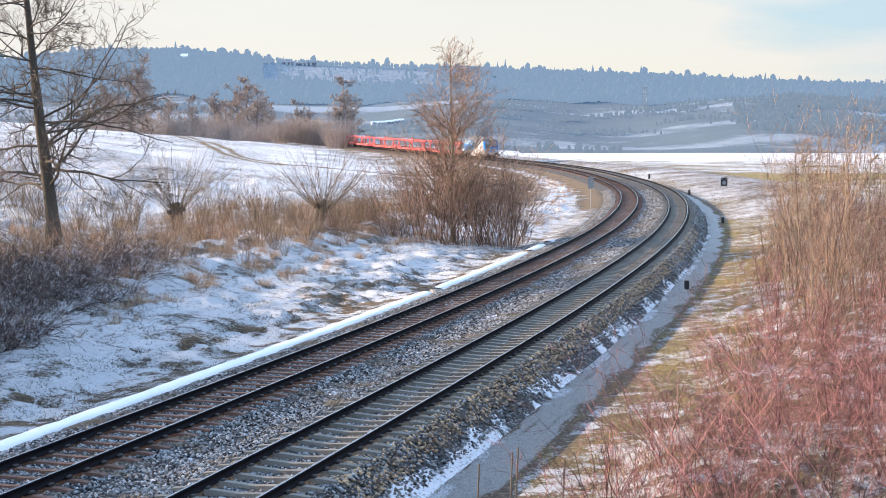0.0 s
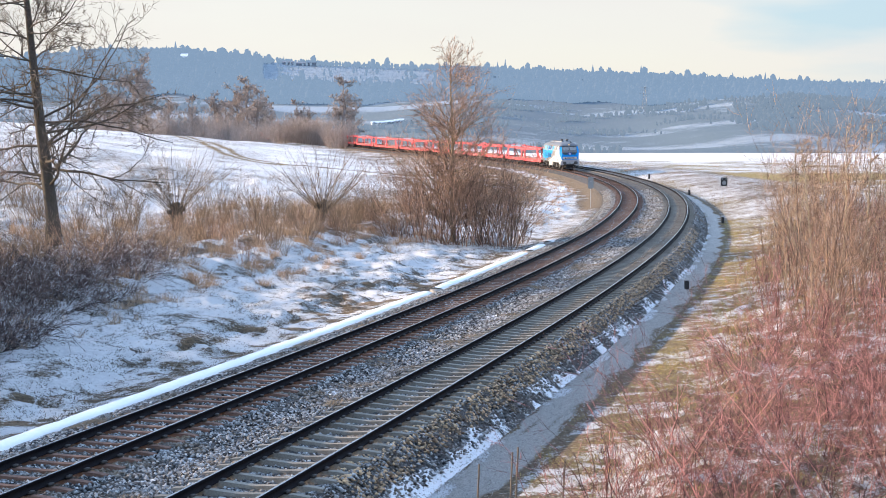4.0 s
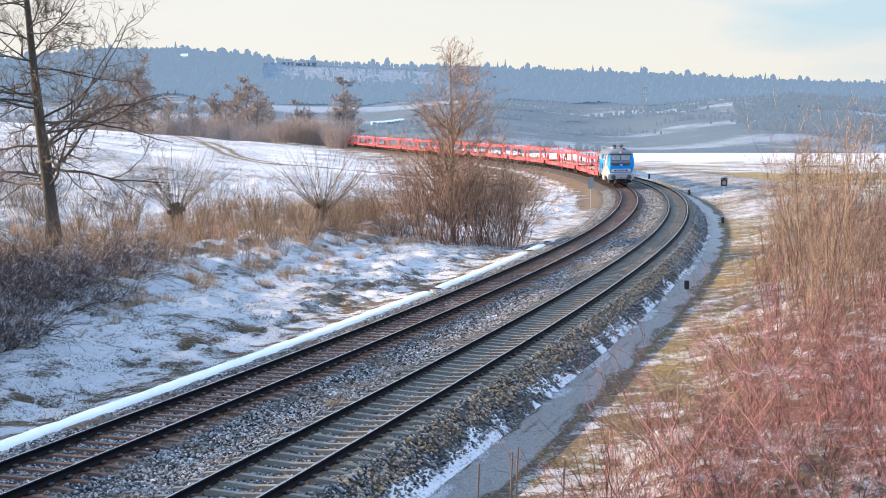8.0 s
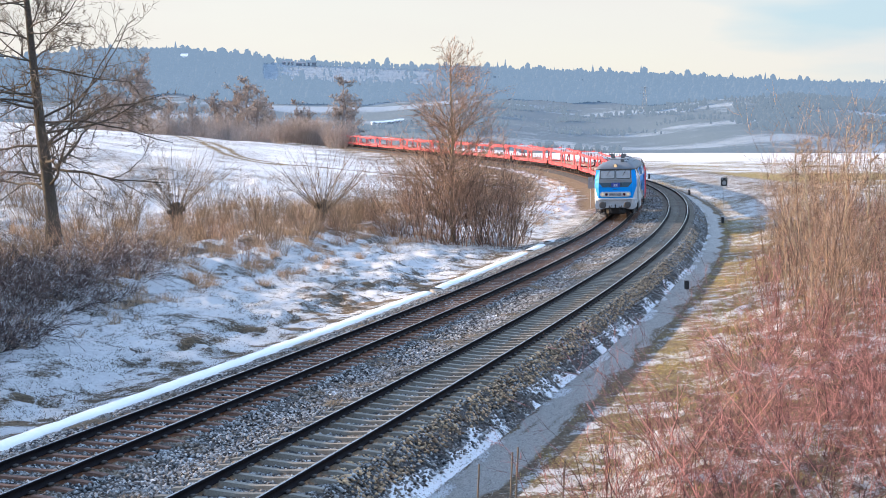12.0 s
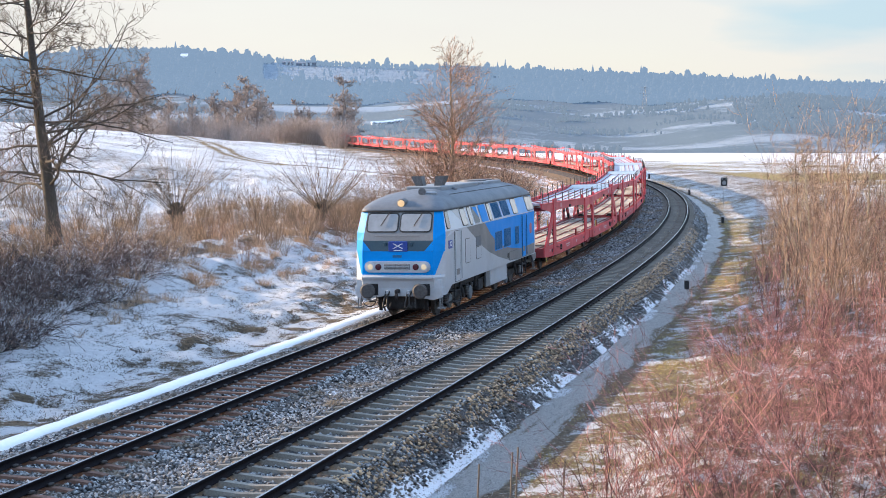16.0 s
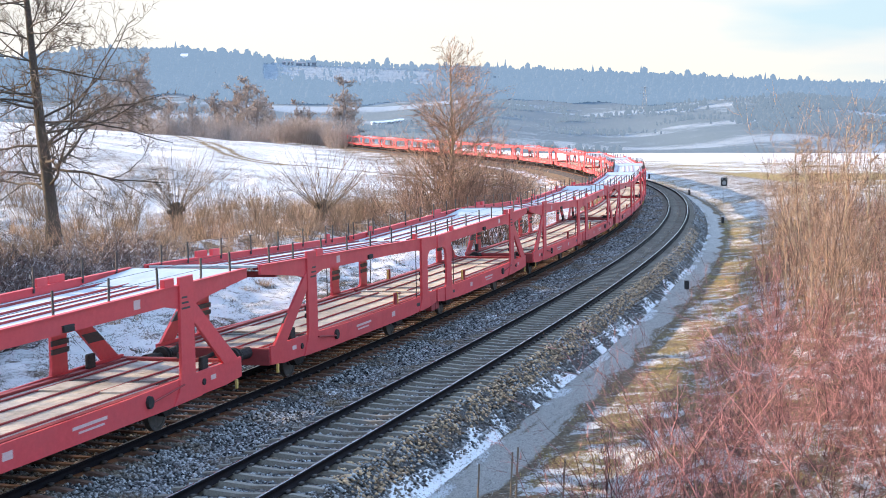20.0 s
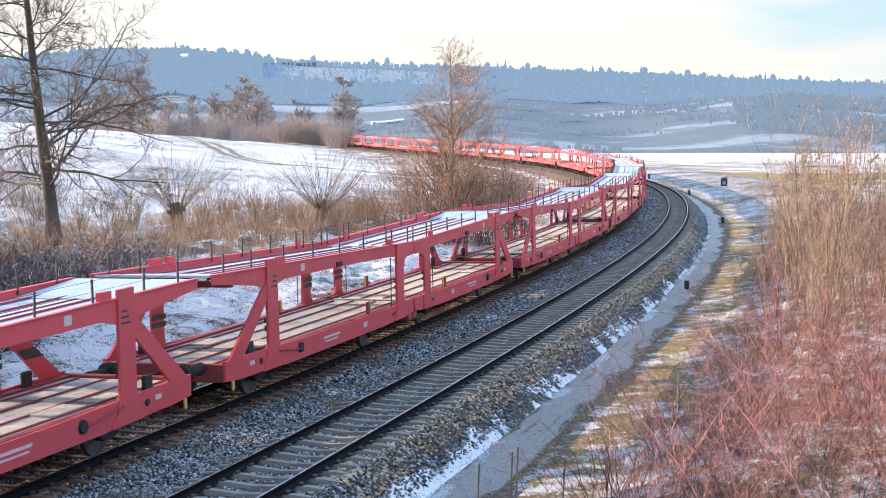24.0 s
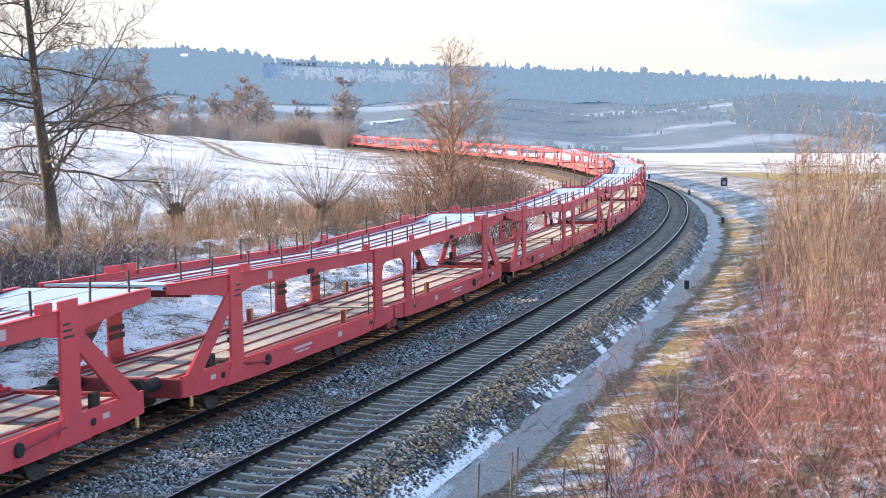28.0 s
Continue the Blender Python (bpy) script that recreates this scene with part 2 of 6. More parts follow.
# ---- mesh helpers ----
def part(name, bm, material, parent=None, label="", pose_m=None):
    """Links a bmesh (or ready mesh data) as one mesh object under a thing or a part."""
    if isinstance(bm, bmesh.types.BMesh):
        me = bpy.data.meshes.new(name)
        bm.to_mesh(me)
        bm.free()
    else:
        me = bm
    if material is not None and not me.materials:
        for mm in (material if isinstance(material, (list, tuple)) else [material]):
            me.materials.append(mm)
    ob = new(name, me)
    if parent:
        ob.parent = parent
    if pose_m is not None:
        ob.matrix_basis = pose_m
    if label:
        ob["label"] = label
    return ob


def thing(name, label, category, group="", at=None):
    ob = new(name)
    ob.empty_display_size = 0.3
    if at is not None:
        ob.matrix_basis = at
    return tagged(ob, label, category, group)


def data_mesh(name, verts, faces, smooth=False):
    me = bpy.data.meshes.new(name)
    verts, faces = np.asarray(verts, np.float32), np.asarray(faces, np.int32)
    me.vertices.add(len(verts))
    me.vertices.foreach_set("co", verts.ravel())
    k = faces.shape[1]
    me.loops.add(faces.size)
    me.loops.foreach_set("vertex_index", faces.ravel())
    me.polygons.add(len(faces))
    me.polygons.foreach_set("loop_start", np.arange(0, faces.size, k, dtype=np.int32))
    me.polygons.foreach_set("loop_total", np.full(len(faces), k, np.int32))
    if smooth:
        me.polygons.foreach_set("use_smooth", np.ones(len(faces), bool))
    me.update(calc_edges=True)
    return me


def box_bm(x0, x1, y0, y1, z0, z1, bevel=0.0, bm=None):
    out = bm or bmesh.new()
    made = bmesh.ops.create_cube(out, size=1.0, matrix=Matrix.Translation(((x0 + x1) / 2, (y0 + y1) / 2, (z0 + z1) / 2)) @ Matrix.Diagonal((x1 - x0, y1 - y0, z1 - z0, 1)))
    if bevel:
        es = list({e for v in made["verts"] for e in v.link_edges})
        bmesh.ops.bevel(out, geom=es, offset=bevel, segments=1, affect="EDGES")
    return out


def prism_bm(outline, y0, y1, bevel=0.0, axis="y", bm=None):
    """A flat outline in (x, z) carried from y0 to y1 (axis y), or in (y, z) along x, or (x, y) along z."""
    out = bm or bmesh.new()
    def at(a, b, c):
        return {"y": (a, c, b), "x": (c, a, b), "z": (a, b, c)}[axis]
    lo = [out.verts.new(at(a, b, y0)) for a, b in outline]
    hi = [out.verts.new(at(a, b, y1)) for a, b in outline]
    n = len(outline)
    fs = [out.faces.new(lo), out.faces.new(hi[::-1])]
    for i in range(n):
        fs.append(out.faces.new((lo[i], hi[i], hi[(i + 1) % n], lo[(i + 1) % n])))
    bmesh.ops.recalc_face_normals(out, faces=fs)
    if bevel:
        bmesh.ops.bevel(out, geom=list({e for f in fs for e in f.edges}), offset=bevel, segments=1, affect="EDGES")
    return out


def cyl_bm(p0, p1, r0, r1=None, sides=12, bm=None):
    out = bm or bmesh.new()
    a, b = Vector(p0), Vector(p1)
    m = Matrix.Translation((a + b) / 2) @ (b - a).to_track_quat("Z", "Y").to_matrix().to_4x4()
    bmesh.ops.create_cone(out, cap_ends=True, segments=sides, radius1=r0, radius2=r0 if r1 is None else r1, depth=(b - a).length, matrix=m)
    return out


def lathe_bm(profile, sides, axis, centre, bm=None):
    """Turns (distance along axis, radius) pairs round an axis through centre."""
    out = bm or bmesh.new()
    rings = []
    for d, r in profile:
        ring = []
        for i in range(sides):
            a = 2 * math.pi * i / sides
            u, v = r * math.cos(a), r * math.sin(a)
            q = {"x": (d, u, v), "y": (u, d, v), "z": (u, v, d)}[axis]
            ring.append(out.verts.new(Vector(centre) + Vector(q)))
        rings.append(ring)
    fs = [out.faces.new(rings[0]), out.faces.new(rings[-1])]
    for a, b in zip(rings, rings[1:]):
        for i in range(sides):
            fs.append(out.faces.new((a[i], a[(i + 1) % sides], b[(i + 1) % sides], b[i])))
    bmesh.ops.recalc_face_normals(out, faces=fs)
    return out


def rounded(x0, x1, z0, z1, r, n=4):
    pts = []
    for cx, cz, a0 in ((x1 - r, z1 - r, 0), (x0 + r, z1 - r, 90), (x0 + r, z0 + r, 180), (x1 - r, z0 + r, 270)):
        for i in range(n + 1):
            a = radians(a0 + 90 * i / n)
            pts.append((cx + r * math.cos(a), cz + r * math.sin(a)))
    return pts


# ---- the railway's line: curvature and height along it ----
LINE_S = np.arange(-260.0, 1240.0, 1.0)
CURVE_AT = [-260, 0, 25, 50, 75, 100, 125, 150, 200, 250, 320, 400, 470, 560, 600, 650, 700, 1240]
CURVE = [0, -0.00229, -0.00025, 0.00128, 0.00125, 0.0016, 0.00196, 0.00232, 0.00223, 0.00305, 0.00052, -0.00138, 0.0012, 0.0065, 0.0065, 0.0, 0.0, 0.0]
RISE_AT = [-260, 0, 100, 200, 300, 400, 500, 760, 1240]
RISE = [0, 0, -0.10, 0.42, 1.52, 2.82, 4.17, 5.0, 5.0]
TRACK_GAP, CANT = 4.229, 0.0266
_k = np.interp(LINE_S, CURVE_AT, CURVE)
_i0 = int(np.argmin(np.abs(LINE_S)))


def _sum(v, start):
    c = np.concatenate([[0], np.cumsum((v[1:] + v[:-1]) / 2)])
    return c - c[_i0] + start


LINE_TH = _sum(_k, 1.3169)
LINE_X, LINE_Y = _sum(np.cos(LINE_TH), -15.4393), _sum(np.sin(LINE_TH), -1.3146)


def on_line(s, off=0.0, z=0.0, cant=True):
    """Places on the left track's line: off metres to its right (seen going away), z above rail level."""
    s, off = np.asarray(s, float), np.asarray(off, float)
    x, y, th, rise = (np.interp(s, LINE_S, a) for a in (LINE_X, LINE_Y, LINE_TH, np.interp(LINE_S, RISE_AT, RISE)))
    return np.stack(np.broadcast_arrays(x + np.sin(th) * off, y - np.cos(th) * off, rise + z), -1)


def rail_z(s):
    return np.interp(s, RISE_AT, RISE)


def to_line(x, y):
    """Along and across coordinates of ground points, by the nearest point of the line."""
    keep = np.abs(LINE_S - 240) < 500
    lx, ly, lt, ls = LINE_X[keep][::2], LINE_Y[keep][::2], LINE_TH[keep][::2], LINE_S[keep][::2]
    x, y = np.asarray(x, float).ravel(), np.asarray(y, float).ravel()
    s, off = np.empty_like(x), np.empty_like(x)
    for i in range(0, len(x), 4000):
        dx, dy = x[i:i + 4000, None] - lx, y[i:i + 4000, None] - ly
        k = (dx * dx + dy * dy).argmin(1)
        r = np.arange(len(k))
        a, b, th = dx[r, k], dy[r, k], lt[k]
        s[i:i + 4000] = ls[k] + a * np.cos(th) + b * np.sin(th)
        off[i:i + 4000] = a * np.sin(th) - b * np.cos(th)
    return s, off


# ---- the ground ----
def smooth(v, a, b):
    t = np.clip((np.asarray(v, float) - a) / (b - a), 0, 1)
    return t * t * (3 - 2 * t)


def wavy(x, y, scale, seed):
    """Cheap rolling unevenness from a few crossed waves, about -1 to 1."""
    rng = np.random.RandomState(seed)
    v = 0
    for i in range(6):
        a, f, ph = rng.uniform(0, 6.28), rng.uniform(0.6, 2.2) / scale, rng.uniform(0, 6.28)
        v = v + np.sin((x * math.cos(a) + y * math.sin(a)) * f * 6.28 + ph + 0.8 * np.sin((y * math.cos(a) - x * math.sin(a)) * f * 3.1))
    return v / 4.0


def grain(x, y, scale, seed):
    """Uneven lumps from a smoothed random grid, about -1 to 1."""
    cells = np.random.RandomState(seed).uniform(-1, 1, (256, 256))
    u, v = np.asarray(x, float) / scale, np.asarray(y, float) / scale
    i, j = np.floor(u).astype(int), np.floor(v).astype(int)
    f, g = u - i, v - j
    f, g = f * f * (3 - 2 * f), g * g * (3 - 2 * g)
    at = lambda a, b: cells[a % 256, b % 256]
    return (at(i, j) * (1 - f) + at(i + 1, j) * f) * (1 - g) + (at(i, j + 1) * (1 - f) + at(i + 1, j + 1) * f) * g


SIDE_D = [0, 2.0, 2.9, 4.2, 5.6, 7.4, 9.5, 11.5, 13.5, 17.0, 22.0, 30.0]
SIDE_Z = [-0.75, -0.62, -0.50, -0.72, -0.70, -0.42, -0.30, -0.10, 0.45, 0.85, 0.75, 0.70]
RIGHT_D = [0, 5.4, 6.45, 7.8, 9.5, 12.0, 16.0, 22.0, 34.0]
RIGHT_Z = [-0.80, -0.9, -0.99, -0.99, -0.85, -0.45, 0.0, 0.1, -0.3]
PROFILE_R = [0, 420, 520, 700, 900, 1300, 1800, 2250, 2700, 3300, 5000]
PROFILE_A = [0, -34, -62, -70, -33, 8, 52, 66, 100, 60, 20]


def ridge_top(az):
    """How far the wooded ridge rises above eye level, in metres at 2700 m."""
    return np.interp(az, [-40, -16.5, -13, -10, -6, -2, 2, 5, 8, 12, 16.5, 40], [110, 128, 148, 150, 132, 124, 116, 110, 104, 92, 82, 70])


def ground_z(x, y):
    x, y = np.asarray(x, float), np.asarray(y, float)
    shape = x.shape
    x, y = x.ravel(), y.ravel()
    s, off = to_line(x, y)
    rho, az = np.hypot(x, y), np.degrees(np.arctan2(x, y))
    base = rail_z(s)
    left = base + np.interp(-off, SIDE_D, SIDE_Z)
    hill = -1.56 - 0.0942 * x + 0.0062 * y
    hill = hill + 0.25 * wavy(x, y, 30, 3)
    fade = smooth(rho, 330, 460)
    hill = hill * (1 - fade) + np.minimum(hill, base - 0.8) * fade
    left = left + (np.minimum(hill, 40) - left) * smooth(-off, 12, 26)
    right = base * (1 - smooth(off, 8, 40)) + np.interp(off, RIGHT_D, RIGHT_Z)
    field = -1.0 + 0.0075 * (y - 130)
    right = right + (field - right) * smooth(off, 12, 34) * smooth(y, 40, 110)
    z = np.where(off < 2, left, right)
    rough = np.where(off < 0, smooth(-off, 3.0, 6.0), smooth(off, 8.0, 11.0))
    z = z + rough * (0.10 * wavy(x, y, 2.4, 5) + 0.10 * grain(x, y, 0.55, 12) * (off < 0) * (1 - smooth(-off, 6.0, 7.5)) + 0.12 * wavy(x, y, 6.0, 6) + 0.10 * grain(x, y, 0.9, 7) + 0.065 * grain(x, y, 0.42, 10) + 0.035 * grain(x, y, 0.2, 11)) * (1 - smooth(rho, 150, 250))
    # beyond the fields: a hidden dip, the valley's far slope, the wooded ridge
    ang = np.interp(rho, PROFILE_R, PROFILE_A) + 8 * np.sin(az * 0.55 + 1) * smooth(rho, 700, 1100) * (1 - smooth(rho, 1700, 2300))
    far = EYE + rho * ang / 2623.0
    top = ridge_top(az)
    far = far + smooth(rho, 1900, 2700) * (EYE + top - (EYE + 2700 * 100 / 2623.0)) * (1 - 0.4 * smooth(rho, 2700, 3300))
    far = far + smooth(rho, 600, 900) * (1 - smooth(rho, 2300, 2600)) * 3.0 * wavy(x, y, 260, 9)
    near_edge = np.where(az > 3, 380, np.interp(az, [-8, -3, 3], [660, 640, 430]))
    t = smooth(rho - near_edge, 0, 130)
    z = z * (1 - t) + far * t
    # the mound on which the viewer stands
    d = np.hypot(x - 3.0, y + 3.0)
    z = np.maximum(z, 4.3 - np.maximum(d - 3.5, 0) * 0.75)
    return z.reshape(shape)


def cover_of(x, y, z):
    """Snow, gravel and green grass on the ground, by where it lies."""
    s, off = to_line(x, y)
    rho, az = np.hypot(x, y), np.degrees(np.arctan2(x, y))
    d = -off
    snow = np.interp(d, [0, 2.0, 2.6, 6, 7.5, 10.5, 12.5, 16, 24, 34], [0.0, 0.1, 0.50, 0.57, 0.61, 0.63, 0.55, 0.52, 0.48, 0.60])
    field_snow = 0.535 - 0.18 * smooth(rho, 90, 60) + 0.02 * wavy(x, y, 40, 21) + 0.02
    snow = np.where(d > 20, snow + (field_snow - snow) * smooth(d, 20, 34), snow)
    # beyond the mid tree the inner verge is sunny, straw-coloured grass with a rim of snow
    inner = smooth(s, 118, 150) * smooth(d, 2, 3) * (1 - smooth(d, 15, 25))
    snow = snow + inner * (np.interp(d, [2, 4.5, 6, 7.5, 9, 13, 17, 40], [0.15, 0.42, 0.66, 0.66, 0.40, 0.36, 0.46, 0.56]) - snow)
    r_snow = np.interp(off, [5, 6.2, 6.45, 6.62, 6.85, 7.5, 8.0, 10, 14, 20, 40], [0.30, 0.48, 0.56, 0.50, 0.28, 0.28, 0.45, 0.475, 0.465, 0.465, 0.52])
    r_snow = r_snow + (0.30 * grain(s, off * 2.0, 1.5, 45) + 0.16 * grain(s, off, 0.5, 52)) * smooth(off, 5.9, 6.2) * (1 - smooth(off, 6.75, 6.95))
    r_snow = r_snow + (0.05 * grain(x, y, 2.2, 46) + 0.10 * grain(x, y, 0.7, 53) + 0.10 * grain(x, y, 0.3, 56)) * (1 - smooth(rho, 80, 120)) * smooth(off, 7.5, 8.2) * (1 - smooth(off, 20, 30))
    r_snow = r_snow + smooth(s, 95, 130) * smooth(off, 7.6, 9) * (0.03 - 0.03 * smooth(off, 12, 30)) + 0.10 * smooth(y, 300, 340) * smooth(off, 20, 40)
    snow = snow + (0.07 * grain(x, y, 1.6, 54) + 0.12 * grain(x, y, 0.45, 55)) * (1 - smooth(rho, 80, 120)) * smooth(d, 2.6, 3.4) * (1 + 0.5 * (1 - smooth(d, 6.0, 7.0))) * (1 - smooth(d, 20, 30))
    snow = np.where(off > 3, r_snow, snow)
    gravel = np.where(off > 3, smooth(off + 0.16 * grain(s, off, 1.1, 48), 6.35, 6.6) * (1 - smooth(off + 0.28 * grain(s, off, 1.3, 49), 7.3, 7.8)) * (0.80 + 0.12 * wavy(s * 0.4, off * 3, 3.0, 44)), 0.5 * smooth(d, 7.0, 8.2) * (1 - smooth(d, 9.5, 10.6)))
    rut = np.exp(-((off - 6.85) / 0.10) ** 2) + np.exp(-((off - 7.30) / 0.10) ** 2)
    gravel = np.where(off > 6.6, np.clip(gravel - 0.16 * rut * (1 + wavy(s, off, 6.0, 47)), 0, 1), gravel)
    gravel = np.maximum(gravel, (np.abs(off - 2) < 4.0) * 1.0)
    green = np.where(off > 3, 0.40 * smooth(off, 7.6, 8.4) * (1 - smooth(off, 10, 14)) + 0.50 * smooth(off, 14, 30), 0.12 + 0.18 * smooth(d, 30, 50))
    band = np.exp(-((y - (205 + 0.25 * x)) / 16) ** 2) * smooth(off, 18, 30)
    snow = snow + 0.14 * grain(x, y, 1.5, 57) * inner + 0.06 * grain(x, y, 3.0, 58) * smooth(off, 18, 26) * (1 - smooth(rho, 350, 450))
    snow, green = snow - 0.22 * band, green + 0.55 * band
    # a farm track across the snowy field
    way = [(-130, 520), (-80.7, 396), (-47.6, 300), (-31.8, 228), (-23.9, 212), (-6, 213), (12, 222)]
    for p, q in zip(way, way[1:]):
        ux, uy = q[0] - p[0], q[1] - p[1]
        f = np.clip(((x - p[0]) * ux + (y - p[1]) * uy) / (ux * ux + uy * uy), 0, 1)
        gap = np.hypot(x - p[0] - f * ux, y - p[1] - f * uy)
        lane = np.exp(-((gap - 1.2) / 0.6) ** 2) * (d > 20)
        snow, green = snow - 0.15 * lane, np.minimum(green + 0.08 * lane, 0.5)
    snow = np.where(rho > 560, 0.42 + 0.20 * grain(x / 2.6, y, 95, 31) + 0.12 * grain(x / 2.0, y, 38, 32) + 0.08 * grain(x, y, 18, 34), snow)
    steep = smooth(rho, 700, 760) * (1 - smooth(rho, 930, 1000))
    snow = snow - steep * (0.20 + 0.10 * smooth(az, 1, 4)) * (1 + 1.2 * grain(x, y, 60, 33))
    glade = ((az > -7.2 + 0.2 * np.sin(rho * 0.03)) & (az < -0.3) & (rho > 2350 + 25 * np.sin(az * 5)) & (rho < 2730)) | ((az > 1.5) & (az < 6.5) & (rho > 2480) & (rho < 2600))
    snow = np.where(rho > 2060, np.where(glade, 0.50, 0.0), snow)
    green = np.where(rho > 480, 0.1, green)
    gravel = np.where(rho > 480, 0, gravel)
    # alpha marks the near ground; beyond it the haze-tinted colours take over
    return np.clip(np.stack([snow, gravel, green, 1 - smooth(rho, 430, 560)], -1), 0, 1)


def build_ground():
    az = np.concatenate([np.linspace(-180, -21, 50)[:-1], np.linspace(-21, 21, 440), np.linspace(21, 180, 50)[1:]])
    rr = np.concatenate([[0.01, 0.4], np.geomspace(1.0, 20, 26)[:-1], np.geomspace(20, 85, 430)[:-1], np.geomspace(85, 150, 130)[:-1], np.geomspace(150, 480, 230)[:-1], np.geomspace(480, 4800, 110)])
    A, R = np.meshgrid(np.radians(az), rr)
    X, Y = R * np.sin(A), R * np.cos(A)
    Z = ground_z(X, Y)
    n, m = X.shape
    verts = np.stack([X, Y, Z], -1).reshape(-1, 3)
    idx = np.arange(n * m).reshape(n, m)
    faces = np.stack([idx[:-1, :-1], idx[1:, :-1], idx[1:, 1:], idx[:-1, 1:]], -1).reshape(-1, 4)[:, ::-1]
    me = data_mesh("ground", verts, faces, True)
    c = me.color_attributes.new("cover", "FLOAT_COLOR", "POINT")
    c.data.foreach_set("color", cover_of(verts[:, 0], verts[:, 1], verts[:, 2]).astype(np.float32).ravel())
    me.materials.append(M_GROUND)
    return tagged(new("ground", me), "snow-patched winter meadow and verge with dry grass", "ground", kind="structure")


ground = build_ground()


# ---- ballast, rails, sleepers ----
def sweep(name, s, section, smooth_it=False):
    """Carries a section of (off, z) points along the line."""
    s = np.asarray(s, float)
    rows = np.stack([on_line(s, o, z) for o, z in section], 1)
    n, m = rows.shape[:2]
    idx = np.arange(n * m).reshape(n, m)
    faces = np.stack([idx[:-1, :-1], idx[:-1, 1:], idx[1:, 1:], idx[1:, :-1]], -1).reshape(-1, 4)
    return data_mesh(name, rows.reshape(-1, 3), faces, smooth_it), rows


LONG = np.concatenate([np.arange(-250, 0, 5.0), np.arange(0, 240, 1.0), np.arange(240, 1230, 5.0)])
NEAR = np.concatenate([np.arange(-250, 15, 5.0), np.arange(15, 110, 0.25), np.arange(110, 300, 1.0), np.arange(300, 1230, 5.0)])


def build_ballast():
    offs = np.concatenate([np.linspace(-3.0, -1.75, 10), np.linspace(-1.6, 5.8, 38), np.linspace(5.9, 6.5, 8)])
    g = TRACK_GAP
    zs = np.interp(offs, [-3.0, -1.8, -1.3, -0.7, 0.7, 1.4, 2.1, 2.9, g - 0.7, g + 0.7, g + 1.40, g + 2.25], [-0.72, -0.28, -0.24, -0.25, -0.25, -0.24, -0.32, -0.22, -0.265, -0.265, -0.22, -0.98])
    me, rows = sweep("ballast", NEAR, list(zip(offs, zs)), False)
    co = rows.reshape(-1, 3).copy()
    rng = np.random.RandomState(4)
    near = np.repeat((NEAR > 15) & (NEAR < 110), len(offs))
    co[:, 2] += near * rng.uniform(-0.03, 0.03, len(co)) + 0.02 * wavy(co[:, 0], co[:, 1], 1.6, 8)
    me.vertices.foreach_set("co", co.astype(np.float32).ravel())
    snow = np.tile(np.interp(offs, [-3.0, -2.2, -1.4, 1.0, 1.8, 2.1, 2.6, 3.0, 5.6, 6.0, 6.5], [0.35, 0.1, 0.0, 0.05, 0.38, 0.44, 0.38, 0.1, 0.02, 0.30, 0.52]), len(NEAR))
    # rust between the rails; the outer shoulder's sunlit warmth is put in too
    rusty = np.tile(np.interp(offs, [-1.5, -1.0, 1.0, 1.5, 2.9, g - 1.0, g + 1.0, g + 1.6, 6.5], [0.2, 0.75, 0.75, 0.25, 0.1, 0.8, 0.8, 0.75, 0.3]), len(NEAR))
    rusty = rusty * np.repeat(0.75 + 0.45 * smooth(NEAR, 60, 130), len(offs))
    toe = np.repeat(NEAR, len(offs))
    snow = snow + (0.34 * grain(toe, np.tile(offs, len(NEAR)) * 1.5, 1.5, 45) + 0.2 * grain(toe, np.tile(offs, len(NEAR)), 0.4, 46)) * np.tile(smooth(offs, 5.85, 6.2), len(NEAR))
    snow = snow * np.repeat(1 - 0.5 * smooth(NEAR, 70, 120), len(offs))
    c = me.color_attributes.new("cover", "FLOAT_COLOR", "POINT")
    c.data.foreach_set("color", np.stack([snow, rusty, snow, np.ones_like(snow)], -1).astype(np.float32).ravel())
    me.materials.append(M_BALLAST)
    return tagged(new("ballast", me), "grey crushed-stone ballast bed, brown-stained and dusted with snow", "ballast", kind="structure")


build_ballast()


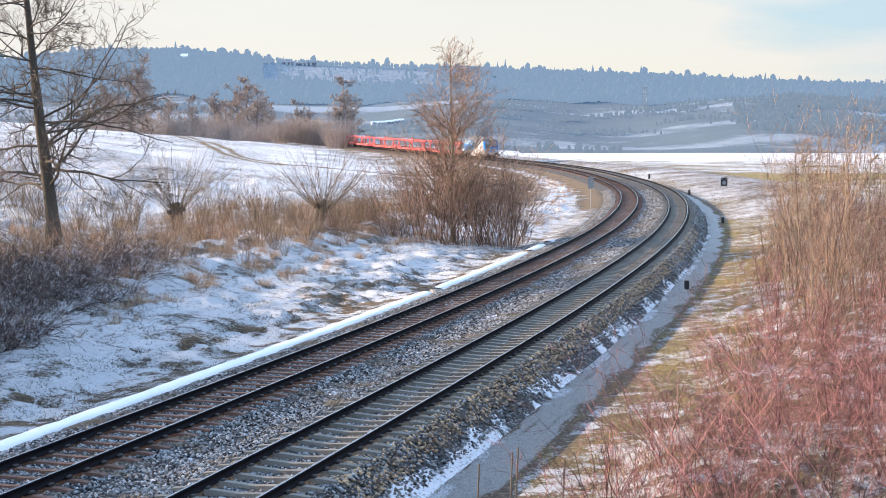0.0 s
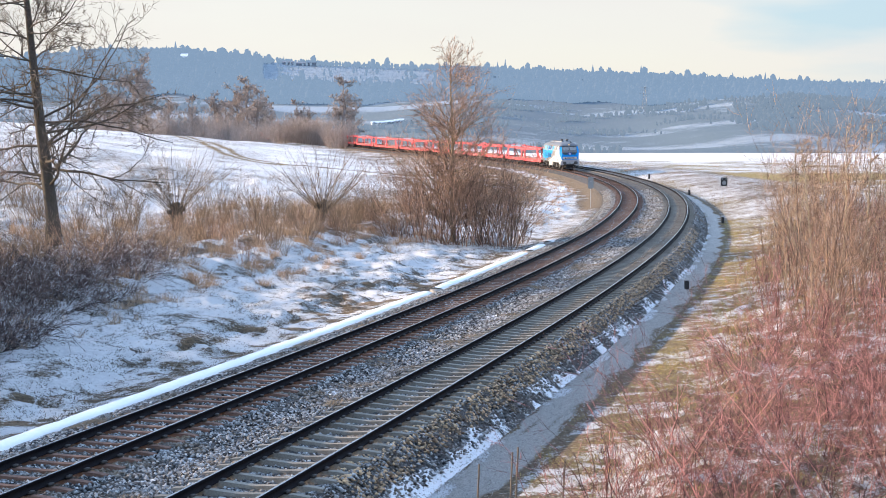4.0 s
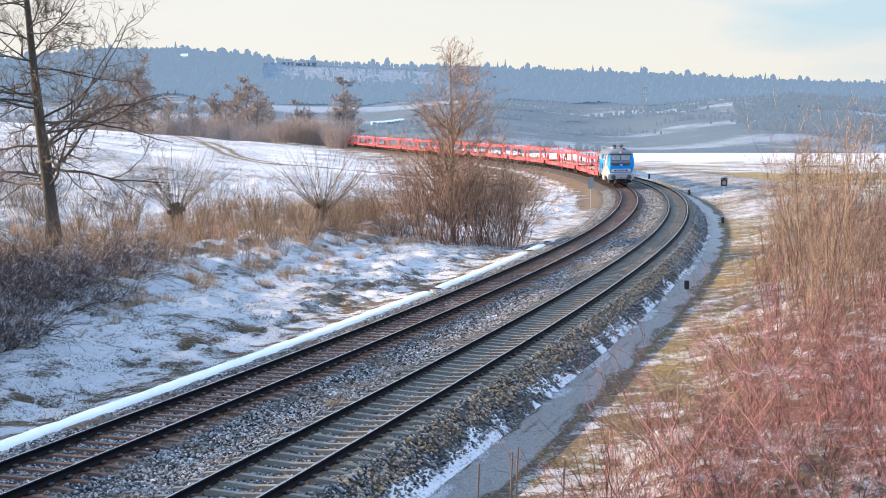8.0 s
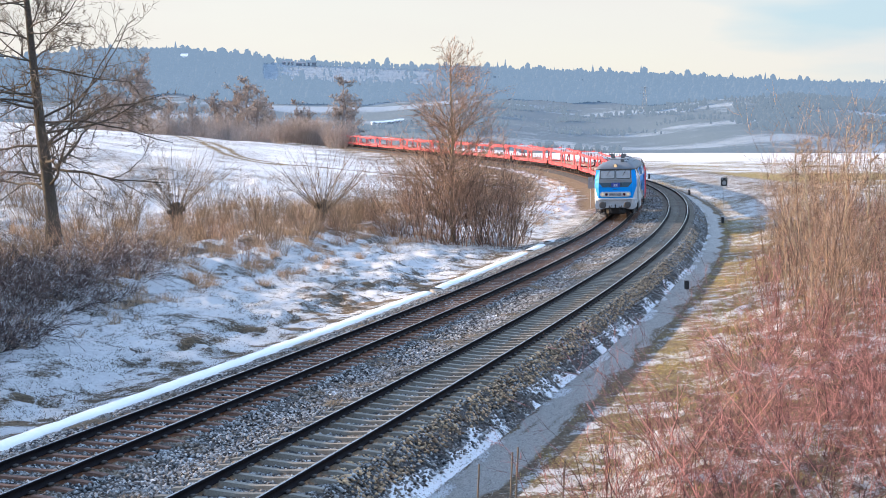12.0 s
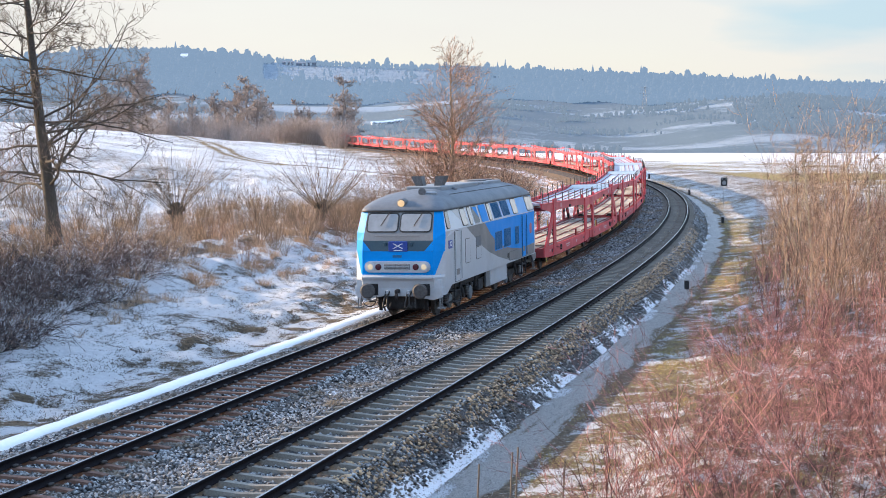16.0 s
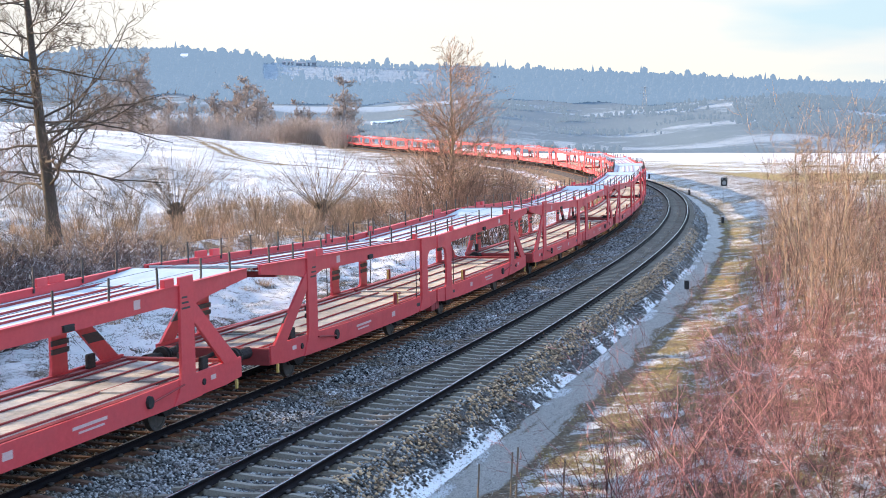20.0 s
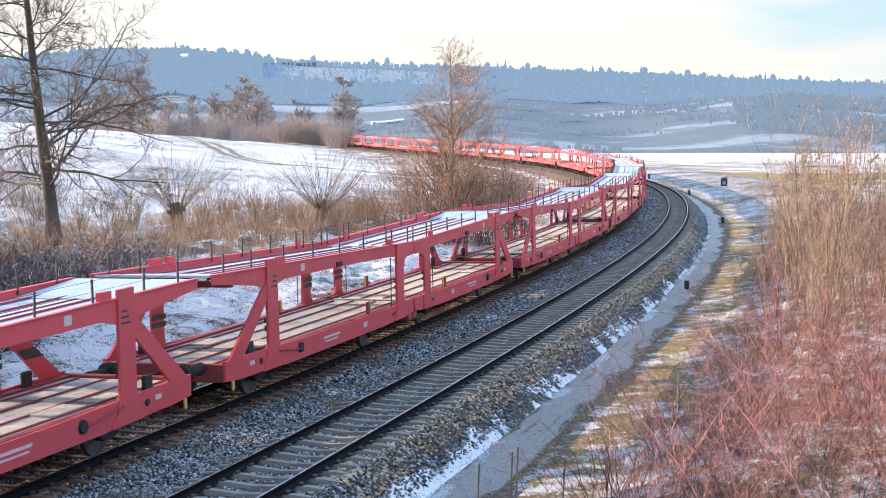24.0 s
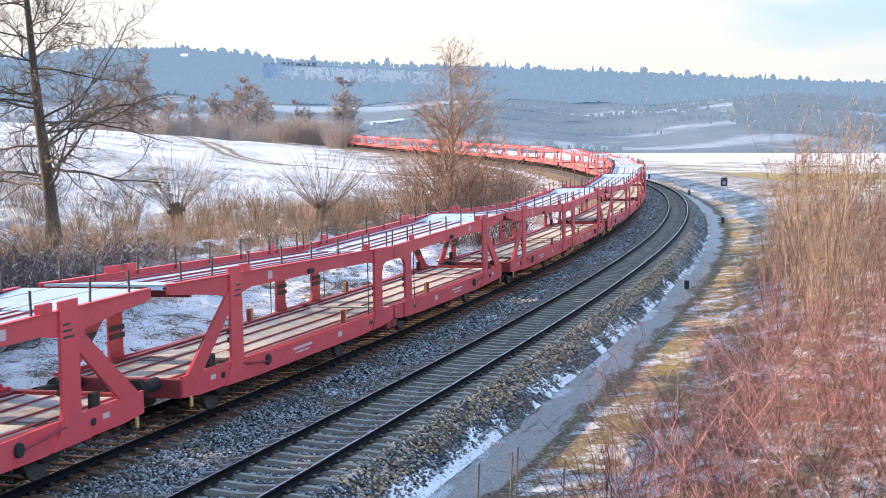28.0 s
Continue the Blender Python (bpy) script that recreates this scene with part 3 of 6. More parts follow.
def scatter_stones(count, s0, span, power, big, seed, side=(-2.4, 6.35), material=M_STONES, label="loose grey and rust-brown ballast stones"):
    """Loose stones on the ballast where the viewer stands nearest."""
    rng = np.random.RandomState(seed)
    s = s0 + span * rng.rand(count) ** power
    off = rng.uniform(*side, count)
    g = TRACK_GAP
    clear = (np.abs(np.abs(off) - 0.75) > 0.10) & (np.abs(np.abs(off - g) - 0.75) > 0.10)
    phase = np.abs((s - 19.0 + 0.31) % 0.62 - 0.31)
    clear &= ~((np.abs(off - g) < 1.32) & (phase < 0.17)) & ~((np.abs(off) < 1.30) & (phase < 0.11))
    s, off = s[clear], off[clear]
    z = np.interp(off, [-3.0, -1.8, -1.3, -0.7, 0.7, 1.4, 2.1, 2.9, g - 0.7, g + 0.7, g + 1.40, g + 2.25], [-0.72, -0.28, -0.24, -0.25, -0.25, -0.24, -0.32, -0.22, -0.265, -0.265, -0.22, -0.98])
    c = on_line(s, off, z + 0.012)
    base = np.array([(1, 0, 0), (0, 1, 0), (-1, 0, 0), (0, -1, 0), (0, 0, 0.75), (0, 0, -0.5)])
    tri = np.array([(0, 1, 4), (1, 2, 4), (2, 3, 4), (3, 0, 4), (1, 0, 5), (2, 1, 5), (3, 2, 5), (0, 3, 5)])
    n = len(s)
    size = rng.uniform(0.026, 0.062, (n, 1, 1)) * big
    v = base[None] * rng.uniform(0.6, 1.3, (n, 6, 1)) * size
    a = rng.uniform(0, 6.28, n)
    ca, sa = np.cos(a)[:, None], np.sin(a)[:, None]
    v = np.stack([v[..., 0] * ca - v[..., 1] * sa, v[..., 0] * sa + v[..., 1] * ca, v[..., 2] + 0.3 * v[..., 0]], -1) + c[:, None]
    f = tri[None] + (np.arange(n) * 6)[:, None, None]
    me = data_mesh("ballast_stones", v.reshape(-1, 3), f.reshape(-1, 3))
    me.materials.append(material)
    tagged(new("ballast_stones", me), label, "stones", kind="stuff")


scatter_stones(90000, 24, 62, 1.7, 1.0, 11)
scatter_stones(36000, 78, 90, 1.2, 1.5, 12)
scatter_stones(9000, 30, 75, 1.0, 1.25, 13, (5.1, 6.05), M_BROWN_STONES, "ballast stones on the shoulder, sunlit warmth put into their brown")
scatter_stones(12000, 26, 70, 1.4, 0.42, 15, (6.35, 7.7), M_PATH_STONES, "small loose gravel on the path")
scatter_stones(5000, 60, 110, 1.0, 1.4, 14, (3.2, 5.3), M_BROWN_STONES, "rust-brown ballast stones between the sleepers")

RAIL_SECTION = [(-0.070, -0.168), (0.070, -0.168), (0.070, -0.155), (0.012, -0.135), (0.010, -0.055), (0.036, -0.035), (0.036, -0.012), (0.026, 0.0), (-0.026, 0.0), (-0.036, -0.012), (-0.036, -0.035), (-0.010, -0.055), (-0.012, -0.135), (-0.070, -0.155), (-0.070, -0.168)]


def build_track(name, centre, label, sleeper_mesh, spacing):
    tr = thing(name, label, "railway track")
    for side in (-0.75, 0.75):
        lift = CANT * side / 1.5
        me, _ = sweep("rail", LONG, [(centre + side + a, lift + b) for a, b in RAIL_SECTION[::-1]])
        me.materials.append(M_RAIL)
        me.materials.append(M_HEAD)
        k = len(RAIL_SECTION) - 1
        mi = np.zeros(len(me.polygons), np.int32)
        for j in (7,):
            mi[np.arange(len(LONG) - 1) * k + (k - 1 - j)] = 1
        me.polygons.foreach_set("material_index", mi)
        part("rail", me, None, tr, "dark rusty rail with a polished running surface")
    marks = np.arange(19.0, 19.0 + 300 * spacing, spacing)
    for s in marks:
        x, y, z = on_line(s, centre, -0.17)
        th = float(np.interp(s, LINE_S, LINE_TH))
        part("sleeper", sleeper_mesh, None, tr, "", Matrix.Translation((x, y, z)) @ Matrix.Rotation(th, 4, "Z"))
    # the rest of the sleepers, behind and far along, and the rail clips
    src = np.array([v.co for v in sleeper_mesh.vertices])
    sf = np.array([list(p.vertices) for p in sleeper_mesh.polygons if len(p.vertices) == 4])
    rest = np.concatenate([np.arange(-60, 19.0, spacing), np.arange(marks[-1] + spacing, 420, spacing)])
    cs, th = on_line(rest, centre, -0.17), np.interp(rest, LINE_S, LINE_TH)
    c, sn = np.cos(th)[:, None], np.sin(th)[:, None]
    v = np.stack([src[:, 0] * c - src[:, 1] * sn, src[:, 0] * sn + src[:, 1] * c, np.broadcast_to(src[:, 2], (len(rest), len(src)))], -1) + cs[:, None]
    me = data_mesh("far_sleepers", v.reshape(-1, 3), (sf[None] + (np.arange(len(rest)) * len(src))[:, None, None]).reshape(-1, 4))
    me.materials.append(sleeper_mesh.materials[0])
    tagged(part("far_sleepers", me, None, tr, "sleepers farther along the track"), kind="stuff")
    cl = np.arange(19.0, 130, spacing)
    vs, fs = [], []
    cube = np.array([(a, b, c) for a in (-1, 1) for b in (-1, 1) for c in (-1, 1)], float)
    cf = np.array([(0, 1, 3, 2), (4, 6, 7, 5), (0, 4, 5, 1), (2, 3, 7, 6), (0, 2, 6, 4), (1, 5, 7, 3)])
    for o in (-0.87, -0.63, 0.63, 0.87):
        pos, th = on_line(cl, centre + o, -0.140 + CANT * o / 1.5), np.interp(cl, LINE_S, LINE_TH)
        q = cube * (0.065, 0.034, 0.026)
        c, sn = np.cos(th)[:, None], np.sin(th)[:, None]
        v = np.stack([q[:, 0] * c - q[:, 1] * sn, q[:, 0] * sn + q[:, 1] * c, np.broadcast_to(q[:, 2], (len(cl), 8))], -1) + pos[:, None]
        base = sum(len(a) for a in vs)
        vs.append(v.reshape(-1, 3))
        fs.append((cf[None] + (np.arange(len(cl)) * 8)[:, None, None]).reshape(-1, 4) + base)
    me = data_mesh("rail_fastening", np.concatenate(vs), np.concatenate(fs))
    me.materials.append(M_CLIP)
    tagged(part("rail_fastening", me, None, tr, "black spring clips that hold the rails"), kind="stuff")
    return tr


def sleeper_data(name, material, width, top, dip):
    bm = bmesh.new()
    ys = [-1.3, -1.05, -0.55, 0, 0.55, 1.05, 1.3]
    hs = [top - 0.03, top, top - 0.01, top - dip, top - 0.01, top, top - 0.03]
    secs = []
    for y, h in zip(ys, hs):
        secs.append([bm.verts.new(v) for v in ((-width, y, -0.14), (-width * 0.8, y, h), (width * 0.8, y, h), (width, y, -0.14))])
    for a, b in zip(secs, secs[1:]):
        for i in range(4):
            bm.faces.new((a[i], b[i], b[(i + 1) % 4], a[(i + 1) % 4]))
    bm.faces.new(secs[0])
    bm.faces.new(secs[-1][::-1])
    bmesh.ops.recalc_face_normals(bm, faces=bm.faces[:])
    me = bpy.data.meshes.new(name)
    bm.to_mesh(me)
    bm.free()
    me.materials.append(material)
    return me


build_track("railway_track", 0.0, "inner railway track with rusty steel sleepers bedded in ballast", sleeper_data("steel_sleeper", M_WOOD_SLEEPER, 0.085, 0.0, 0.02), 0.62)
build_track("railway_track", TRACK_GAP, "outer railway track with grey concrete sleepers on ballast", sleeper_data("concrete_sleeper", M_CONCRETE, 0.088, 0.015, 0.05), 0.62)


def build_trough():
    """A concrete cable trough along the inner track, its lids under a strip of snow."""
    for s0, s1 in ((10, 63.5), (64.6, 84.5), (86, 91), (93, 94.5)):
        s = np.arange(s0, s1, 0.5)
        w = 0.26
        me, rows = sweep("cable_trough", s, [(-2.46 - w, -0.62), (-2.46 - w, -0.36), (-2.46 + w, -0.36), (-2.46 + w, -0.62)])
        k = 4 * len(s)
        old = np.array([list(f.vertices) for f in me.polygons])
        me = data_mesh("cable_trough", rows.reshape(-1, 3), np.concatenate([old, [[3, 2, 1, 0], [k - 4, k - 3, k - 2, k - 1]]]))
        me.materials.append(M_TROUGH)
        ob = tagged(new("cable_trough", me), "concrete cable trough beside the track, capped with snow", "cable trough", "cable trough runs")
        rng = np.random.RandomState(int(s0))
        n = len(s)
        sec = []
        for f, h in ((-1.12, -0.40), (-0.98, -0.33), (-0.4, -0.295), (0.4, -0.30), (0.95, -0.335), (1.08, -0.41)):
            sec.append(on_line(s, -2.46 + w * f + rng.uniform(-0.03, 0.03, n), h + rng.uniform(-0.012, 0.012, n)))
        rows = np.stack(sec, 1)
        idx = np.arange(n * 6).reshape(n, 6)
        faces = np.stack([idx[:-1, :-1], idx[:-1, 1:], idx[1:, 1:], idx[1:, :-1]], -1).reshape(-1, 4)
        me = data_mesh("snow_cap", rows.reshape(-1, 3), faces, True)
        part("snow_cap", me, M_SNOW, ob, "smooth white strip of fresh snow")


build_trough()


# ---- the train ----
M_LIGHT = surf("pale_grey_paint", (0.45, 0.47, 0.50), (0.50, 0.52, 0.545), (0.36, 0.35, 0.34), 12, 0.8, 0.42, 0, 0.03, 0.35, coat=0.3)
M_SILVER = surf("silver_grey_paint", (0.58, 0.63, 0.69), (0.63, 0.67, 0.72), (0.40, 0.42, 0.45), 12, 0.8, 0.40, 0, 0.03, 0.3, coat=0.3)
M_BLUE = surf("bright_blue_paint", (0.0, 0.245, 0.69), (0.001, 0.28, 0.76), (0.006, 0.19, 0.50), 12, 0.9, 0.5, 0, 0.03, 0.35)
M_BLUE.node_tree.nodes["Principled BSDF"].inputs["Specular IOR Level"].default_value = 0.18
M_BLUE_DEEP = surf("deep_blue_grille", (0.003, 0.115, 0.27), (0.005, 0.145, 0.33), None, 20, 1, 0.5, 0, 0.05)
M_GREY = surf("mid_grey_paint", (0.15, 0.155, 0.16), (0.185, 0.19, 0.195), (0.11, 0.11, 0.11), 12, 0.9, 0.45, 0, 0.03, 0.3, coat=0.2)
M_TEAL = surf("dark_teal_paint", (0.018, 0.055, 0.085), (0.025, 0.07, 0.10), None, 12, 1, 0.4, 0, 0.02)
M_ROOF = surf("roof_grey_paint", (0.105, 0.122, 0.145), (0.14, 0.157, 0.182), (0.075, 0.08, 0.085), 8, 0.7, 0.55, 0, 0.05, 0.45)
M_SEAM = surf("dark_panel_seam", (0.10, 0.105, 0.11), (0.14, 0.145, 0.15), None, 12, 1, 0.6)
M_ROOF_LIGHT = surf("roof_panel_grey", (0.20, 0.225, 0.25), (0.26, 0.285, 0.31), (0.12, 0.12, 0.125), 8, 1.0, 0.6, 0, 0.08, 0.5)
M_SOOT = surf("sooty_exhaust_steel", (0.10, 0.10, 0.105), (0.18, 0.18, 0.185), None, 14, 2, 0.7, 0.3, 0.1)
M_UNDER = surf("grimy_running_gear", (0.010, 0.010, 0.012), (0.036, 0.035, 0.037), (0.055, 0.042, 0.034), 14, 2.5, 0.75, 0.2, 0.2)
M_WHEEL = surf("wheel_steel", (0.06, 0.06, 0.065), (0.13, 0.125, 0.12), (0.10, 0.07, 0.05), 14, 3, 0.6, 0.5, 0.1)
M_RUBBER = surf("black_rubber", (0.014, 0.014, 0.015), (0.03, 0.03, 0.03), None, 20, 2, 0.6)
M_COVER = surf("blue_grey_steel", (0.13, 0.155, 0.175), (0.20, 0.225, 0.245), (0.07, 0.065, 0.06), 14, 3, 0.55, 0.3, 0.1)
M_PALE_BLUE = surf("fading_blue_paint", (0.10, 0.37, 0.77), (0.12, 0.40, 0.81), None, 12, 0.8, 0.42, 0, 0.03, coat=0.3)
_n, _l = M_PALE_BLUE.node_tree.nodes, M_PALE_BLUE.node_tree.links
_bsdf = _n["Principled BSDF"]
_sep = _n.new("ShaderNodeSeparateXYZ")
_l.new(_n.new("ShaderNodeTexCoord").outputs["Object"], _sep.inputs["Vector"])
_l.new(mix(_n, _l, stretch(_n, _l, _sep.outputs["X"], -2.4, 1.0), _bsdf.inputs["Base Color"].links[0].from_socket, (0.58, 0.64, 0.71)), _bsdf.inputs["Base Color"])
# grey base tint stands in for the sky mirrored in the cab's panes
M_PANE = glass("cab_glass", (0.30, 0.31, 0.32))
M_PANE_PALE = glass("frosted_glass", (0.52, 0.56, 0.58))
M_LAMP = glow("headlight_glow", (1.0, 0.78, 0.50), 0.30)
M_LAMP_TOP = glow("top_headlight_glow", (1.0, 0.62, 0.26), 0.40)
M_RED_LENS = surf("dark_red_lens", (0.05, 0.008, 0.015), (0.08, 0.012, 0.02), None, 10, 1, 0.2)
M_SIGN_BLUE = surf("sign_blue_enamel", (0.02, 0.05, 0.26), (0.03, 0.07, 0.32), None, 10, 1, 0.4)
M_WHITE = surf("white_paint", (0.72, 0.73, 0.74), (0.80, 0.80, 0.80), (0.5, 0.5, 0.5), 14, 2, 0.5)
M_RED = surf("wagon_red_paint", (0.56, 0.052, 0.066), (0.64, 0.072, 0.086), (0.43, 0.075, 0.085), 10, 0.7, 0.5, 0, 0.05, 0.5, 0.10)
M_RED_DARK = surf("dull_red_paint", (0.24, 0.028, 0.034), (0.31, 0.04, 0.045), (0.16, 0.04, 0.04), 10, 0.9, 0.6, 0, 0.08, 0.5, 0.10)
M_DECK = surf("weathered_deck_boards", (0.42, 0.42, 0.40), (0.66, 0.645, 0.615), (0.25, 0.225, 0.20), 7, 1.3, 0.85, 0, 0.15, 0.7, 0.08)
M_DECK_UP = surf("frosted_steel_deck", (0.44, 0.47, 0.52), (0.58, 0.61, 0.65), (0.34, 0.34, 0.36), 10, 0.5, 0.6, 0.1, 0.1, 0.5, 0.08)
M_RAMP = surf("blue_grey_sheet", (0.36, 0.43, 0.48), (0.44, 0.51, 0.56), (0.30, 0.33, 0.36), 10, 0.8, 0.5, 0.2, 0.05, 0.4)
M_POST = surf("black_stanchion", (0.035, 0.037, 0.04), (0.06, 0.062, 0.066), None, 20, 2, 0.55, 0.3, 0.05)
M_YELLOW = surf("faded_yellow_paint", (0.52, 0.36, 0.09), (0.60, 0.44, 0.14), (0.4, 0.3, 0.15), 20, 2, 0.6)
M_STENCIL = surf("pale_stencil_paint", (0.55, 0.36, 0.36), (0.68, 0.50, 0.50), None, 20, 2, 0.6)

HALF, WAGON_HALF = 7.58, 13.58


def side_y(z):
    return float(np.interp(z, [1.10, 1.30, 2.87, 3.55], [1.50, 1.50, 1.50, 1.38]))


def flank(outline, proud, side, sunk=0.03):
    """A panel on the loco's flank: an outline in metres (behind the front beam, above the rail)."""
    bm = bmesh.new()
    inner = [bm.verts.new((HALF - d, side * (side_y(z) - sunk), z)) for d, z in outline]
    outer = [bm.verts.new((HALF - d, side * (side_y(z) + proud), z)) for d, z in outline]
    n = len(outline)
    fs = [bm.faces.new(inner), bm.faces.new(outer[::-1])]
    for i in range(n):
        fs.append(bm.faces.new((inner[i], outer[i], outer[(i + 1) % n], inner[(i + 1) % n])))
    bmesh.ops.recalc_face_normals(bm, faces=fs)
    return bm


def skewed(d0, d1, z0, z1, lean, r=0.08):
    return [(d + lean * (z1 - z) / (z1 - z0), z) for d, z in rounded(d0, d1, z0, z1, r, 3)]


def loft_levels(levels, kinds, round_it=0):
    """A hull from level outlines (z, front x, half width at the front, half width, corner depth); kinds name the material by band: (front, corner, side)."""
    bm = bmesh.new()
    rings = []
    for z, xf, w1, w2, cx in levels:
        bow = [(xf, w1), (xf - cx, w2)]
        if round_it:
            q = [math.pi / 2 * i / round_it for i in range(round_it + 1)]
            bow = [(xf - cx * (1 - math.cos(u)), w1 + (w2 - w1) * math.sin(u)) for u in q]
        half = bow + [(-x, y) for x, y in bow[::-1]]
        pts = half + [(x, -y) for x, y in half[::-1]]
        rings.append([bm.verts.new((x, y, z)) for x, y in pts])
    n = len(rings[0])
    k = (n - 8) // 4 + 1
    for (a, b), (kf, kc, ks) in zip(zip(rings, rings[1:]), kinds):
        for i in range(n):
            f = bm.faces.new((a[i], a[(i + 1) % n], b[(i + 1) % n], b[i]))
            f.material_index = ks if i in (k, n // 2 + k) else kf if i in (n // 2 - 1, n - 1) else kc
            f.smooth = round_it > 0
    bm.faces.new(rings[0][::-1]).material_index = kinds[0][2]
    bm.faces.new(rings[-1]).material_index = kinds[-1][2]
    bmesh.ops.recalc_face_normals(bm, faces=bm.faces[:])
    return bm


def buffer_parts(parent, x, y, sign, r=0.25):
    b = part("buffer", lathe_bm([(0, 0.13), (sign * 0.30, 0.12), (sign * 0.31, 0.09), (sign * 0.52, 0.09)], 12, "x", (x, y, 1.04)), M_UNDER, parent)
    part("buffer_plate", lathe_bm([(sign * 0.52, r * 0.96), (sign * 0.575, r), (sign * 0.60, r * 0.8)], 20, "x", (x, y, 1.04)), M_WHEEL, b, "worn round buffer plate")


def wheelset(parent, x, r, gauge=0.75):
    """Two wheels on an axle; it turns about its own centre."""
    ax = part("wheelset", cyl_bm((0, -1.0, 0), (0, 1.0, 0), 0.08, None, 10), M_UNDER, parent, "", Matrix.Translation((x, 0, r)))
    for sgn in (-1, 1):
        y = sgn * gauge
        bm = lathe_bm([(y - 0.06, r * 0.86), (y - 0.06, r), (y + 0.05, r), (y + 0.05, r * 0.87), (y + 0.03, r * 0.84), (y + 0.02, r * 0.3), (y + 0.07, r * 0.28), (y + 0.07, r * 0.05)] if sgn > 0 else
                      [(y + 0.06, r * 0.86), (y + 0.06, r), (y - 0.05, r), (y - 0.05, r * 0.87), (y - 0.03, r * 0.84), (y - 0.02, r * 0.3), (y - 0.07, r * 0.28), (y - 0.07, r * 0.05)], 20, "y", (0, 0, 0))
        part("wheel", bm, M_WHEEL, ax)
    return ax


SPINNERS = []


def build_loco():
    loco = thing("diesel_locomotive", "grey and bright blue diesel locomotive with lit headlights", "locomotive")
    # hull: material slots 0 pale grey, 1 blue, 2 teal, 3 mid grey, 4 silver
    lv = [(1.10, 7.56, 1.20, 1.50, 0.36), (1.30, 7.60, 1.20, 1.50, 0.36), (1.44, 7.66, 1.21, 1.50, 0.38), (1.52, 7.60, 1.20, 1.50, 0.36), (2.28, 7.58, 1.19, 1.50, 0.36),
          (2.62, 7.52, 1.18, 1.50, 0.36), (2.87, 7.42, 1.16, 1.50, 0.30), (3.55, 7.10, 1.12, 1.38, 0.15)]
    body = part("body", loft_levels(lv, [(0, 0, 0), (0, 0, 0), (0, 0, 0), (1, 1, 0), (2, 1, 0), (3, 1, 0), (3, 1, 4)]), [M_LIGHT, M_BLUE, M_TEAL, M_GREY, M_SILVER], loco, "pale grey hull with blue corners")
    rv = [(3.555, 7.14, 1.08, 1.405, 0.30), (3.61, 7.13, 1.06, 1.40, 0.33), (3.72, 7.03, 0.97, 1.345, 0.45), (3.83, 6.85, 0.84, 1.245, 0.62), (3.93, 6.60, 0.72, 1.11, 0.72), (4.02, 6.25, 0.58, 0.94, 0.8), (4.09, 5.88, 0.44, 0.75, 0.8), (4.145, 5.45, 0.32, 0.55, 0.7), (4.18, 5.1, 0.20, 0.34, 0.55), (4.195, 4.8, 0.08, 0.14, 0.3)]
    part("roof", loft_levels(rv, [(0, 0, 0)] * 9, 5), M_ROOF, loco, "grey domed roof")
    part("gutter", loft_levels([(3.535, 7.15, 1.085, 1.412, 0.29), (3.557, 7.16, 1.09, 1.415, 0.29)], [(0, 0, 0)], 5), M_RUBBER, loco)
    # roof fittings
    for d0, d1, w, z0, z1, mt, nm in ((3.2, 8.6, 0.62, 4.10, 4.27, M_ROOF_LIGHT, "roof_hatch"), (9.6, 12.6, 0.60, 4.10, 4.24, M_ROOF_LIGHT, "roof_hatch"), (8.8, 9.5, 0.55, 4.10, 4.23, M_ROOF, "roof_hatch")):
        part(nm, box_bm(HALF - d1, HALF - d0, -w, w, z0, z1, 0.03), mt, loco, "pale grey raised roof hatch")
    part("fan_grille", lathe_bm([(4.20, 0.52), (4.29, 0.50), (4.30, 0.40)], 24, "z", (HALF - 10.4, 0, 0)), M_SOOT, loco)
    part("fan_grille", lathe_bm([(4.20, 0.42), (4.28, 0.40), (4.29, 0.30)], 24, "z", (HALF - 11.9, 0, 0)), M_SOOT, loco)
    for y in (-0.27, 0.27):
        bm = bmesh.new()
        lean = 0.17 * (1 if y > 0 else -1)
        lo = [bm.verts.new((HALF - 4.1 + a, y + b, 4.08)) for a, b in ((-0.16, -0.11), (0.16, -0.11), (0.16, 0.11), (-0.16, 0.11))]
        hi = [bm.verts.new((HALF - 4.1 + a, y + b + lean, 4.60)) for a, b in ((-0.25, -0.18), (0.25, -0.18), (0.25, 0.18), (-0.25, 0.18))]
        mi = [bm.verts.new((HALF - 4.1 + a, y + b + lean * 0.7, 4.45)) for a, b in ((-0.20, -0.13), (0.20, -0.13), (0.20, 0.13), (-0.20, 0.13))]
        bm.faces.new(lo[::-1])
        for i in range(4):
            j = (i + 1) % 4
            bm.faces.new((lo[i], lo[j], hi[j], hi[i]))
            bm.faces.new((hi[i], hi[j], mi[j], mi[i]))
        bm.faces.new(mi)
        bmesh.ops.recalc_face_normals(bm, faces=bm.faces[:])
        part("exhaust_stack", bm, M_SOOT, loco, "flared sooty exhaust stack")
    for s in (1, -1):
        part("roof_seam", cyl_bm((-5.3, s * 0.985, 4.0), (4.6, s * 0.985, 4.0), 0.014, None, 5), M_RUBBER, loco)
    part("horn", lathe_bm([(-0.15, 0.05), (0.10, 0.06), (0.22, 0.13)], 12, "x", (5.9, 0.45, 4.14)), M_SOOT, loco)
    part("roof_vent", lathe_bm([(4.0, 0.24), (4.10, 0.24), (4.14, 0.15)], 16, "z", (5.75, 0.62, 0)), M_ROOF_LIGHT, loco)
    part("lifting_eye", box_bm(2.6, 2.95, 0.62, 0.76, 4.05, 4.19, 0.04), M_ROOF, loco)
